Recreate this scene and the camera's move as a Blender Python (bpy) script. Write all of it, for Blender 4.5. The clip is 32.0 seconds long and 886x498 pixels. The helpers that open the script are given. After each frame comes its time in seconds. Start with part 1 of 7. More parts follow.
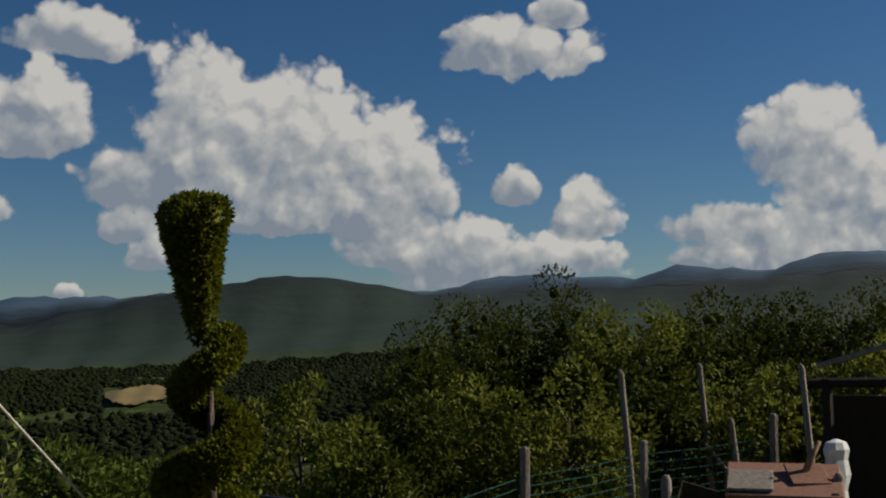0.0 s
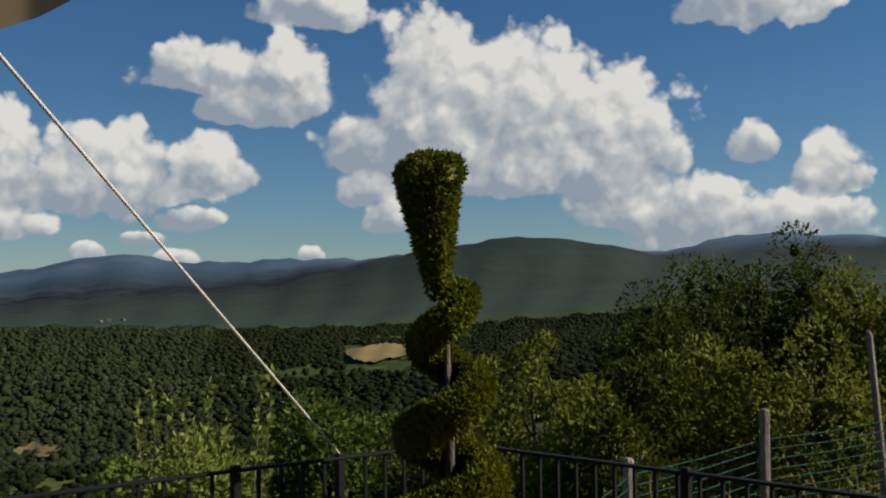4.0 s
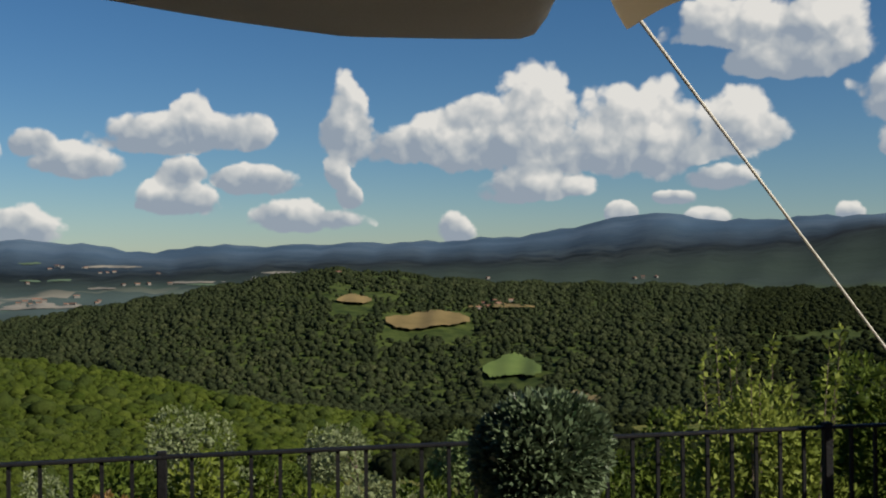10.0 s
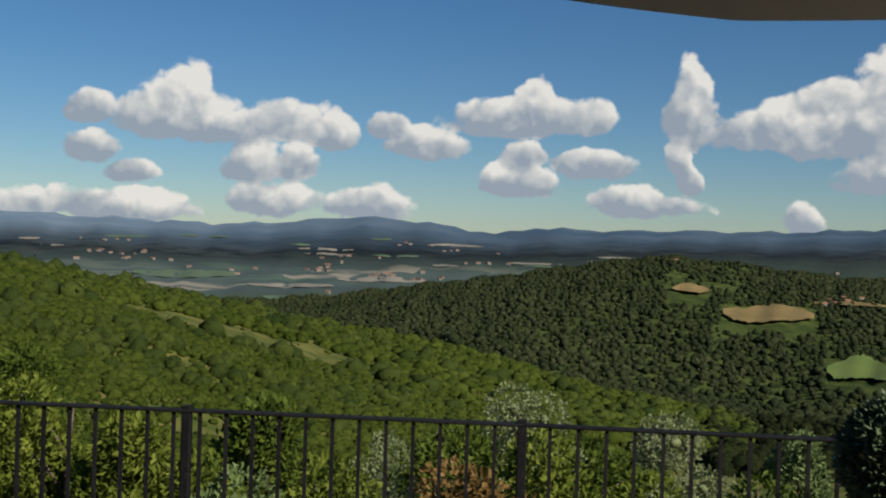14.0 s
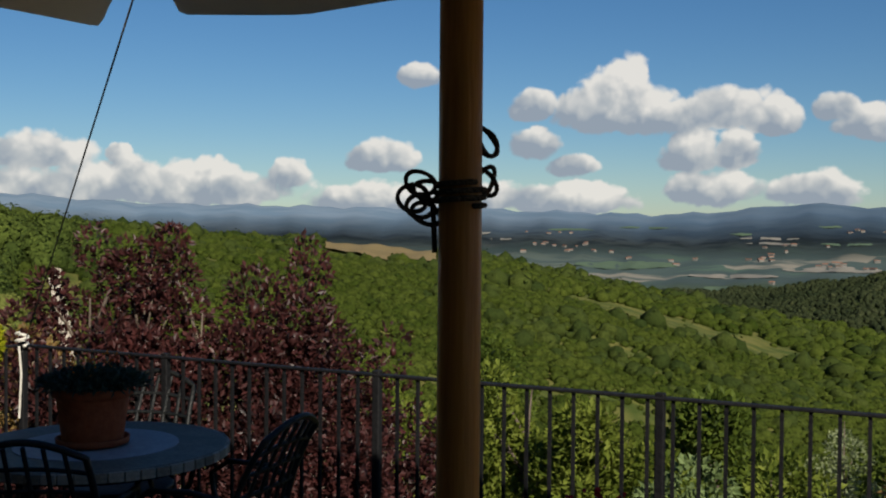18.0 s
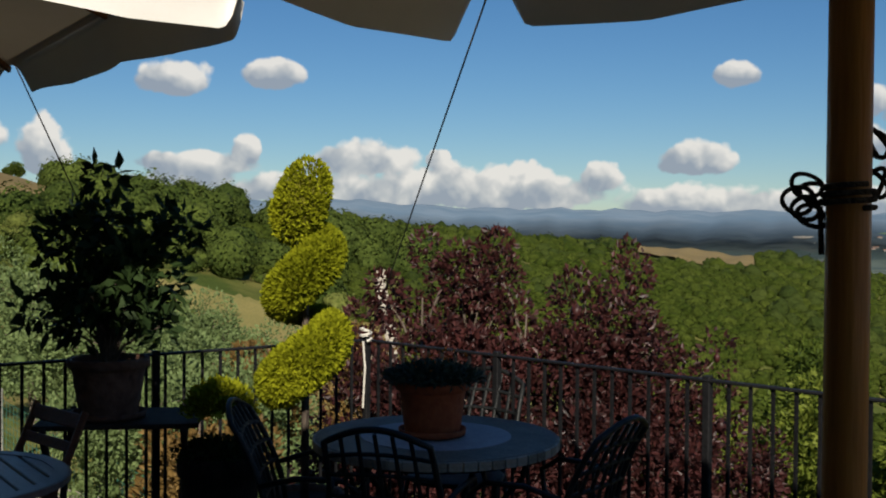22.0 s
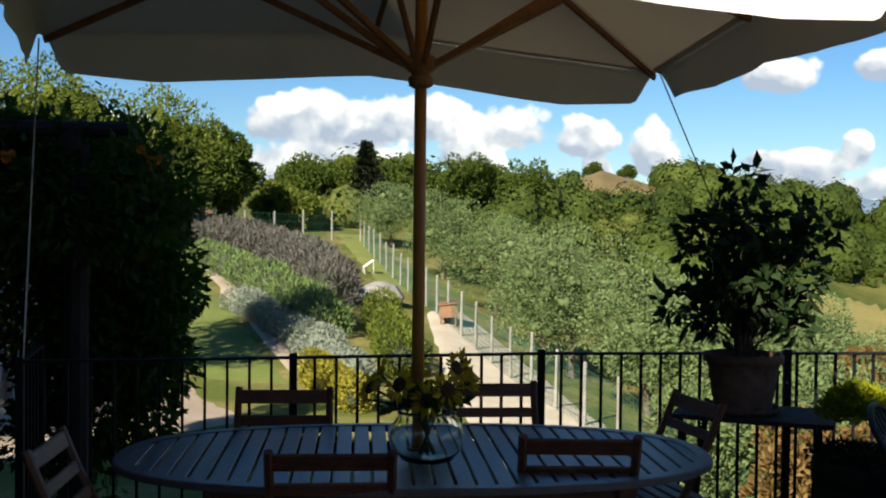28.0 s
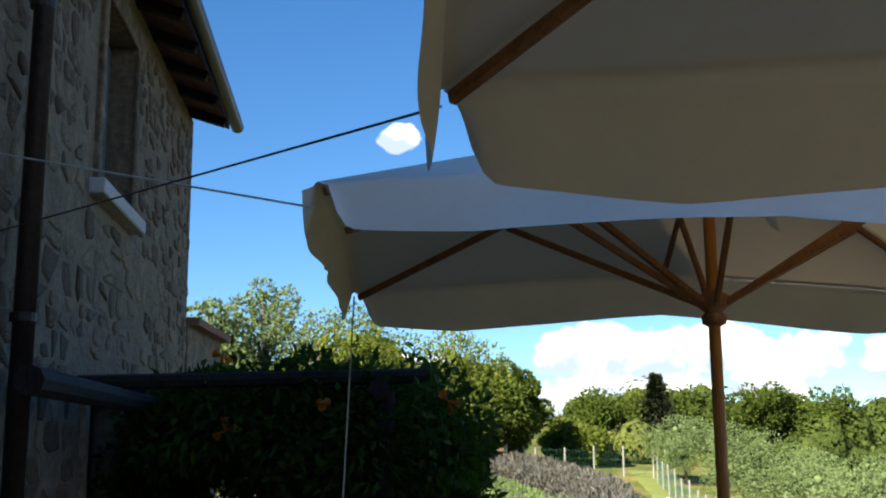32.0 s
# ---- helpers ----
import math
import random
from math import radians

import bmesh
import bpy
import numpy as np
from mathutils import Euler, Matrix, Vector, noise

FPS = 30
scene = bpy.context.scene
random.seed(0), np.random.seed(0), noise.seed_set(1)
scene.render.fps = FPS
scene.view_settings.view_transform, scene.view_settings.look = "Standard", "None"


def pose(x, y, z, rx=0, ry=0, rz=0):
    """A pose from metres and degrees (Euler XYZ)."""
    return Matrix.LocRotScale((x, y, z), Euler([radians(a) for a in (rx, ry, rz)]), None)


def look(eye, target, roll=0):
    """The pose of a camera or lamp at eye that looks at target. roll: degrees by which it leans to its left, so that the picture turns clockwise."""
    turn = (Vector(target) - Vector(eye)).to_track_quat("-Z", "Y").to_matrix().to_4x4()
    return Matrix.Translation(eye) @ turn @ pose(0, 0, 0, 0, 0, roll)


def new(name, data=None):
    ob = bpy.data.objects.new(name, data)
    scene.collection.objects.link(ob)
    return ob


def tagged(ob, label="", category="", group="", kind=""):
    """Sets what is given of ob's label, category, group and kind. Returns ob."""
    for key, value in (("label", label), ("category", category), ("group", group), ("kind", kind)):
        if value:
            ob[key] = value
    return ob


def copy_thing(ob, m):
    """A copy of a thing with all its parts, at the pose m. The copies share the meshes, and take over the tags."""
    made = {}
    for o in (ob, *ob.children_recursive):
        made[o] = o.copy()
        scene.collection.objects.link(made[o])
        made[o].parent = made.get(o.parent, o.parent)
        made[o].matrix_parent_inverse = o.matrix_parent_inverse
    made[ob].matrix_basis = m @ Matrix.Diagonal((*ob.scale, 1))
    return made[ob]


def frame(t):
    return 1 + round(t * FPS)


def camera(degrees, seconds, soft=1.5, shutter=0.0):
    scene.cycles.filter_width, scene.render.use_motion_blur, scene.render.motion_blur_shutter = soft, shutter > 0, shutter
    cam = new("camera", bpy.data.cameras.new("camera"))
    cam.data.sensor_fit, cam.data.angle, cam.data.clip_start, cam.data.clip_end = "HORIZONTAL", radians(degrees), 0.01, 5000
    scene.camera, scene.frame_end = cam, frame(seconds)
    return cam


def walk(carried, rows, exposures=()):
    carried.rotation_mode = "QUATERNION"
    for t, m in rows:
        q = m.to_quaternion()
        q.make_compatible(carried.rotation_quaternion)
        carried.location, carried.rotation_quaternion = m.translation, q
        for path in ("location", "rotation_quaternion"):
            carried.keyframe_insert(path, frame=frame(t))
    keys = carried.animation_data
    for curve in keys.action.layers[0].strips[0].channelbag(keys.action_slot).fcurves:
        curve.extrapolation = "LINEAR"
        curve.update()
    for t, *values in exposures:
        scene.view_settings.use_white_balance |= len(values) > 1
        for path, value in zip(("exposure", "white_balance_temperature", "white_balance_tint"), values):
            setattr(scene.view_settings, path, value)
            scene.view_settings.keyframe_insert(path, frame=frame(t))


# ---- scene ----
cam = camera(44.29, 32.0, soft=2.0)
# seconds, eye x y z, yaw to the left of +y, pitch, roll
ROWS = [
    (0, 0.097, 0.435, 1.720, -21.11, 4.31, -0.82),
    (0.5, 0.103, 0.419, 1.710, -20.09, 3.92, -1.19),
    (1, 0.092, 0.410, 1.707, -18.60, 3.82, -1.20),
    (1.5, 0.077, 0.394, 1.699, -16.89, 3.38, -1.40),
    (2, 0.074, 0.392, 1.696, -16.05, 2.84, -1.52),
    (2.5, 0.071, 0.404, 1.696, -15.76, 2.46, -1.19),
    (3, 0.072, 0.412, 1.694, -14.24, 2.18, -1.27),
    (3.5, 0.078, 0.422, 1.698, -11.31, 2.43, -0.79),
    (5.5, 0.107, 0.441, 1.700, -4.61, 1.69, -1.84),
    (6, 0.066, 0.434, 1.698, -2.58, 1.19, -1.34),
    (6.5, 0.026, 0.418, 1.695, 0.45, 1.13, -1.01),
    (7, -0.011, 0.407, 1.693, 4.47, 0.80, -0.80),
    (7.5, -0.036, 0.392, 1.693, 7.50, 0.95, -0.81),
    (8, -0.064, 0.375, 1.694, 10.57, 0.82, -0.58),
    (8.5, -0.085, 0.368, 1.693, 12.77, 0.67, -0.67),
    (9, -0.105, 0.346, 1.689, 15.25, 0.55, -0.45),
    (9.5, -0.130, 0.339, 1.691, 17.04, 0.42, -0.43),
    (10, -0.130, 0.316, 1.690, 18.46, 0.49, -0.53),
    (10.5, -0.139, 0.313, 1.688, 20.23, 0.29, -0.87),
    (11, -0.164, 0.310, 1.684, 22.70, -0.12, -0.45),
    (11.5, -0.163, 0.290, 1.676, 25.76, -0.59, 0.20),
    (12, -0.169, 0.265, 1.676, 28.43, -0.78, 0.39),
    (12.5, -0.174, 0.242, 1.678, 31.43, -0.63, 0.40),
    (13, -0.176, 0.224, 1.676, 33.36, -0.53, 1.22),
    (13.5, -0.176, 0.214, 1.676, 34.62, -0.40, 1.79),
    (15.5, -0.184, 0.145, 1.672, 42.33, -1.21, 0.52),
    (16, -0.209, 0.137, 1.674, 45.27, -1.25, 0.38),
    (16.5, -0.235, 0.127, 1.671, 48.59, -1.34, 0.09),
    (17, -0.236, 0.113, 1.673, 51.64, -1.25, 0.20),
    (17.5, -0.215, 0.091, 1.673, 55.71, -1.21, 0.22),
    (18, -0.213, 0.075, 1.671, 58.83, -1.39, 0.46),
    (18.5, -0.210, 0.061, 1.673, 61.42, -0.90, 0.92),
    (19, -0.207, 0.043, 1.674, 64.07, -0.75, 0.90),
    (19.5, -0.198, 0.029, 1.673, 65.96, -0.63, 0.78),
    (20, -0.194, 0.018, 1.674, 67.66, -0.77, 0.75),
    (20.5, -0.193, 0.008, 1.673, 69.25, -1.01, 0.64),
    (21, -0.200, 0.005, 1.672, 71.25, -1.30, 0.43),
    (21.5, -0.194, -0.010, 1.668, 73.58, -1.49, 0.48),
    (22, -0.191, -0.018, 1.669, 75.14, -1.32, 0.41),
    (22.5, -0.189, -0.027, 1.667, 76.90, -1.42, 0.61),
    (23, -0.182, -0.037, 1.668, 79.24, -1.69, 0.48),
    (23.5, -0.182, -0.046, 1.661, 80.24, -1.54, 0.13),
    (24, -0.172, -0.041, 1.661, 82.09, -1.51, -0.11),
    (24.5, -0.176, -0.051, 1.668, 83.30, -1.51, 0.08),
    (26.5, -0.154, -0.114, 1.658, 95.67, -2.17, 0.53),
    (27, -0.152, -0.151, 1.665, 99.91, -2.03, 0.64),
    (27.5, -0.136, -0.164, 1.667, 103.15, -1.74, 0.34),
    (28, -0.118, -0.162, 1.661, 106.15, -1.61, 0.63),
    (28.5, -0.108, -0.166, 1.666, 109.07, -0.71, 0.26),
    (29, -0.086, -0.158, 1.667, 113.11, 1.14, -0.40),
    (29.5, -0.064, -0.159, 1.670, 117.08, 2.45, -0.51),
    (30, -0.042, -0.162, 1.677, 119.86, 3.98, -0.45),
    (30.5, -0.027, -0.155, 1.686, 122.10, 5.58, -0.49),
    (31, -0.003, -0.155, 1.683, 122.91, 7.76, -0.51),
    (31.5, 0.007, -0.146, 1.682, 121.92, 9.32, -0.64),
    (32, -0.002, -0.151, 1.683, 121.13, 10.65, -0.38),
]


def aim(yaw, pitch, roll):
    a, b = radians(yaw), radians(pitch)
    return Vector((-math.sin(a) * math.cos(b), math.cos(a) * math.cos(b), math.sin(b)))


EXPOSURES = [(0.0, -0.08), (3.0, 0.28), (6.0, 0.4), (13.0, 0.45), (20.0, 0.45), (24.5, 0.6), (26.5, 0.95), (28.0, 1.2), (30.0, 1.35), (30.7, 1.45), (32.0, 1.9)]
walk(cam, [(t, look((x, y, z), Vector((x, y, z)) + aim(yaw, pitch, roll), roll)) for t, x, y, z, yaw, pitch, roll in ROWS], EXPOSURES)

# ---- world: blue afternoon sky with fair-weather cumulus ----
SUN_YAW, SUN_EL = -99.0, 32.3
world = bpy.data.worlds.new("sky")
scene.world = world
world.use_nodes = True
wn, wl = world.node_tree.nodes, world.node_tree.links
wn.clear()


def wnode(kind):
    return wn.new(kind)


def wmath(op, a, b=None, c=None, clamp=False):
    n = wn.new("ShaderNodeMath")
    n.operation, n.use_clamp = op, clamp
    for i, v in enumerate((a, b, c)):
        if v is None:
            continue
        if isinstance(v, (int, float)):
            n.inputs[i].default_value = v
        else:
            wl.new(v, n.inputs[i])
    return n.outputs[0]


sky = wnode("ShaderNodeTexSky")
sky.sky_type, sky.sun_disc, sky.sun_elevation, sky.sun_rotation = "NISHITA", False, radians(SUN_EL), radians(-SUN_YAW)
sky.altitude, sky.air_density, sky.dust_density, sky.ozone_density = 400.0, 1.0, 0.1, 3.0
sky_strength = wnode("ShaderNodeBackground")
sky_strength.inputs[1].default_value = 0.044
hue = wnode("ShaderNodeHueSaturation")
hue.inputs["Saturation"].default_value = 1.15
cool = wnode("ShaderNodeMix")
cool.data_type, cool.blend_type = "RGBA", "MULTIPLY"
cool.inputs["Factor"].default_value, cool.inputs["B"].default_value = 1.0, (0.84, 0.97, 1.10, 1)
wl.new(sky.outputs[0], cool.inputs["A"])
wl.new(cool.outputs["Result"], hue.inputs["Color"])
wl.new(hue.outputs[0], sky_strength.inputs[0])
coords = wnode("ShaderNodeTexCoord")
axes = wnode("ShaderNodeSeparateXYZ")
wl.new(coords.outputs["Generated"], axes.inputs[0])
AZ = wmath("MULTIPLY", wmath("ARCTAN2", wmath("MULTIPLY", axes.outputs[0], -1.0), axes.outputs[1]), 57.2958)
EL = wmath("MULTIPLY", wmath("ARCSINE", axes.outputs[2]), 57.2958)
# each cumulus: bearing, height of its base, half width, height of its dome (degrees)
CLOUDS_RIGHT = [
    (-8.5, 9.9, 3.6, 5.8), (-13.4, 8.5, 3.7, 5.5), (-18.5, 6.3, 4.0, 5.9), (-9.4, 7.0, 6.7, 4.6), (-14.5, 6.0, 7.6, 2.5), (-25.1, 14.1, 4.5, 2.3), (-27.4, 16.3, 1.6, 1.1), (-0.9, 10.2, 2.1, 3.7),
    (-2.1, 14.4, 3.4, 2.0), (1.9, 9.6, 2.3, 1.2), (-39.9, 8.1, 3.5, 3.9), (-42.0, 5.0, 4.8, 4.6), (-25.1, 7.1, 1.4, 1.6), (-28.8, 5.2, 2.0, 2.4), (-36.0, 4.8, 3.6, 1.7), (-21.0, 4.0, 5.4, 1.9),
    (-25.4, 3.1, 6.8, 1.8), (-38.3, 3.2, 6.0, 2.0), (-4.7, 5.4, 1.4, 1.2), (-5.7, 4.0, 1.0, 1.3),
]
CLOUDS_VALLEY = [
    (13.6, 5.6, 2.4, 4.7), (9.6, 5.4, 2.5, 3.5), (7.1, 5.4, 2.1, 4.0), (3.4, 5.8, 2.5, 2.5), (16.7, 7.2, 1.9, 1.7), (18.9, 5.7, 4.4, 1.8), (10.6, 5.2, 8.9, 1.5), (13.5, 3.5, 2.8, 1.7),
    (4.1, 4.0, 1.8, 0.8), (6.4, 3.1, 1.3, 0.5), (23.5, 6.3, 1.4, 3.4), (24.0, 4.3, 0.7, 1.5), (23.5, 3.2, 0.8, 1.2), (30.0, 6.2, 2.7, 1.7), (31.3, 7.2, 0.6, 1.6), (28.1, 4.2, 2.3, 0.8),
    (31.3, 3.2, 1.2, 0.9), (26.1, 2.3, 2.2, 0.9), (17.9, 1.4, 1.1, 1.1), (9.2, 2.3, 0.9, 0.7), (4.9, 1.9, 1.3, 0.7), (-2.1, 1.9, 0.7, 0.8), (2.0, 10.8, 4.9, 2.5), (0.3, 9.4, 2.0, 1.0),
    (-5.3, 5.4, 1.9, 1.1), (-6.3, 3.9, 1.0, 1.3),
]
CLOUDS_HILL = [
    (49.5, 5.6, 3.3, 2.4), (49.3, 6.6, 1.4, 2.5), (44.3, 5.7, 2.4, 1.9), (42.2, 5.2, 1.5, 1.3), (48.0, 5.3, 5.4, 1.2), (43.7, 3.4, 1.3, 1.6), (46.1, 3.4, 1.7, 1.9), (54.0, 4.0, 1.6, 1.2),
    (54.3, 6.0, 1.3, 1.1), (52.1, 3.1, 1.5, 0.8), (52.4, 1.1, 4.8, 1.3), (45.0, 1.7, 2.6, 1.5), (40.2, 1.4, 2.5, 1.5), (31.8, 6.1, 4.7, 1.5), (31.3, 6.9, 1.2, 1.8), (28.6, 6.2, 1.5, 1.7),
    (37.0, 4.9, 2.2, 1.2), (39.1, 5.9, 1.3, 0.9), (31.9, 4.4, 1.3, 1.0), (32.2, 2.9, 2.2, 1.4), (27.9, 4.0, 2.1, 0.8), (25.4, 2.0, 2.8, 1.0),
]
CLOUDS_GARDEN = [
    (89.1, 7.1, 2.1, 1.3), (83.9, 7.5, 1.9, 1.0), (60.2, 7.5, 1.2, 0.8), (62.1, 3.3, 2.0, 1.1), (87.6, 3.0, 3.3, 0.9), (85.4, 3.6, 0.8, 1.1), (79.1, 3.1, 3.2, 1.5), (75.4, 3.3, 0.7, 0.7),
    (73.5, 1.4, 8.5, 1.8), (67.0, 2.3, 1.3, 1.2), (60.8, 0.9, 5.2, 1.4), (89.5, 1.2, 4.0, 1.4), (108.2, 4.5, 7.9, 1.9), (104.4, 2.8, 1.6, 1.5), (98.6, 3.8, 1.8, 1.6), (98.2, 2.7, 0.8, 1.3),
    (95.3, 2.9, 1.4, 2.3), (115.7, 2.3, 2.5, 1.4), (87.9, 2.4, 2.7, 1.3), (82.9, 1.4, 5.3, 1.7), (113.2, 4.7, 3.6, 1.9), (112.2, 2.6, 4.9, 2.1), (104.9, 3.1, 1.7, 1.4), (125.2, 3.0, 7.6, 2.3),
    (123.6, 16.4, 1.2, 0.8),
]


def drift(scale, detail, amount):
    """Wanders the view direction by cloud-like noise."""
    t = wnode("ShaderNodeTexNoise")
    t.inputs["Scale"].default_value, t.inputs["Detail"].default_value, t.inputs["Roughness"].default_value = scale, detail, 0.6
    wl.new(coords.outputs["Generated"], t.inputs["Vector"])
    a = wnode("ShaderNodeVectorMath")
    a.operation = "SUBTRACT"
    a.inputs[1].default_value = (0.5, 0.5, 0.5)
    wl.new(t.outputs["Color"], a.inputs[0])
    b = wnode("ShaderNodeVectorMath")
    b.operation = "SCALE"
    b.inputs["Scale"].default_value = amount
    wl.new(a.outputs[0], b.inputs[0])
    return b.outputs[0]


wander = drift(30.0, 2.0, 0.016)


def billows(shift):
    """Cloud relief: wandering round puffs of three sizes; shift samples it a little towards the sun."""
    mv = wnode("ShaderNodeVectorMath")
    mv.operation = "ADD"
    mv.inputs[1].default_value = tuple(aim(SUN_YAW, SUN_EL + 15, 0) * shift)
    wl.new(coords.outputs["Generated"], mv.inputs[0])
    ad = wnode("ShaderNodeVectorMath")
    ad.operation = "ADD"
    wl.new(mv.outputs[0], ad.inputs[0])
    wl.new(wander, ad.inputs[1])
    total = None
    for scale, amount in ((15.0, 0.50), (36.0, 0.46), (84.0, 0.26), (185.0, 0.08)):
        puff = wnode("ShaderNodeTexVoronoi")
        puff.feature = "SMOOTH_F1"
        puff.inputs["Scale"].default_value, puff.inputs["Smoothness"].default_value = scale, 0.30
        wl.new(ad.outputs[0], puff.inputs["Vector"])
        layer_ = wmath("MULTIPLY", wmath("SUBTRACT", 0.42, puff.outputs["Distance"]), amount * 2.0)
        total = layer_ if total is None else wmath("ADD", total, layer_)
    return total


sway = wnode("ShaderNodeTexNoise")
sway.inputs["Scale"].default_value, sway.inputs["Detail"].default_value, sway.inputs["Roughness"].default_value = 18.0, 6.0, 0.54
wl.new(coords.outputs["Generated"], sway.inputs["Vector"])
sways = wnode("ShaderNodeSeparateColor")
wl.new(sway.outputs["Color"], sways.inputs[0])
SIDE = wmath("MULTIPLY", wmath("SUBTRACT", sways.outputs[0], 0.5), 3.6)
RISE = wmath("MULTIPLY", wmath("SUBTRACT", sways.outputs[1], 0.5), 2.4)


def wvec(op, a, b=None, c=None, out="Vector"):
    n = wn.new("ShaderNodeVectorMath")
    n.operation = op
    for i, v in enumerate((a, b, c)):
        if v is None:
            continue
        if isinstance(v, tuple):
            n.inputs[i].default_value = v
        else:
            wl.new(v, n.inputs[i])
    return n.outputs[out]


def swayed(k):
    """Bearing and height of the view, wandering by k."""
    c = wnode("ShaderNodeCombineXYZ")
    wl.new(wmath("MULTIPLY_ADD", SIDE, k, AZ), c.inputs[0])
    wl.new(wmath("MULTIPLY_ADD", RISE, k, EL), c.inputs[1])
    return c.outputs[0]


SWAYED = {k: swayed(k) for k in (0.35, 0.6, 0.95)}
density, lift, weight = None, None, None
for az, base, half, dome in CLOUDS_RIGHT + CLOUDS_VALLEY + CLOUDS_HILL + CLOUDS_GARDEN:
    k = 0.35 if half * dome < 3.0 else 0.6 if half * dome < 9.0 else 0.95
    q = wvec("MULTIPLY_ADD", SWAYED[k], (1 / half, 1 / dome, 0), (-az / half, -base / dome, 0))
    far = wvec("MAXIMUM", q, wvec("MULTIPLY", q, (-1.0, -max(1.0, min(3.0, dome * 1.4)), 0)))
    blob = wmath("SUBTRACT", 1.0, wvec("DOT_PRODUCT", far, far, out="Value"))
    near = wmath("MAXIMUM", wmath("ADD", blob, 0.8), 0.001)
    near = wmath("MULTIPLY", near, near)
    height = wmath("MULTIPLY", near, wvec("DOT_PRODUCT", q, (-0.34, 1.0, 0), out="Value"))
    density = blob if density is None else wmath("SMOOTH_MAX", density, blob, 0.25)
    lift = height if lift is None else wmath("ADD", lift, height)
    weight = near if weight is None else wmath("ADD", weight, near)
lift = wmath("DIVIDE", lift, weight)
rough = billows(0.0)
fine = wmath("MULTIPLY", wmath("SUBTRACT", sways.outputs[2], 0.5), 0.6)
body = wmath("ADD", wmath("ADD", wmath("MULTIPLY_ADD", density, 1.2, 0.26), fine), wmath("MULTIPLY", rough, 0.85))
cover = wnode("ShaderNodeMapRange")
cover.interpolation_type = "SMOOTHSTEP"
cover.inputs["From Min"].default_value, cover.inputs["From Max"].default_value = 0.0, 0.46
wl.new(body, cover.inputs["Value"])
relief = wmath("SUBTRACT", rough, billows(0.016))
thin = wmath("SUBTRACT", 1.0, wmath("MINIMUM", wmath("MAXIMUM", body, 0.0), 1.0))
shade = wmath("ADD", wmath("ADD", wmath("MULTIPLY_ADD", lift, 0.74, 0.13), wmath("MULTIPLY", thin, 0.06)), wmath("ADD", wmath("MULTIPLY", relief, 0.42), wmath("MULTIPLY", rough, 0.12)))
tone = wnode("ShaderNodeValToRGB")
tone.color_ramp.elements[0].position, tone.color_ramp.elements[0].color = 0.0, (0.36, 0.42, 0.50, 1)
tone.color_ramp.elements[1].position, tone.color_ramp.elements[1].color = 0.62, (0.96, 0.93, 0.87, 1)
mid = tone.color_ramp.elements.new(0.28)
mid.color = (0.58, 0.61, 0.63, 1)
wl.new(shade, tone.inputs[0])
cloud = wnode("ShaderNodeBackground")
cloud.inputs[1].default_value = 0.60
wl.new(tone.outputs[0], cloud.inputs[0])
mixed = wnode("ShaderNodeMixShader")
out = wnode("ShaderNodeOutputWorld")
wl.new(wmath("MULTIPLY_ADD", shade, 0.0001, wmath("MULTIPLY", cover.outputs[0], 0.95)), mixed.inputs[0])
wl.new(sky_strength.outputs[0], mixed.inputs[1])
wl.new(cloud.outputs[0], mixed.inputs[2])
wl.new(mixed.outputs[0], out.inputs[0])

sun = new("sun", bpy.data.lights.new("sun", "SUN"))
sun.data.energy, sun.data.angle, sun.data.color = 4.8, radians(0.6), (1.0, 0.92, 0.78)
sun.matrix_world = look((0, 0, 0), -aim(SUN_YAW, SUN_EL, 0))


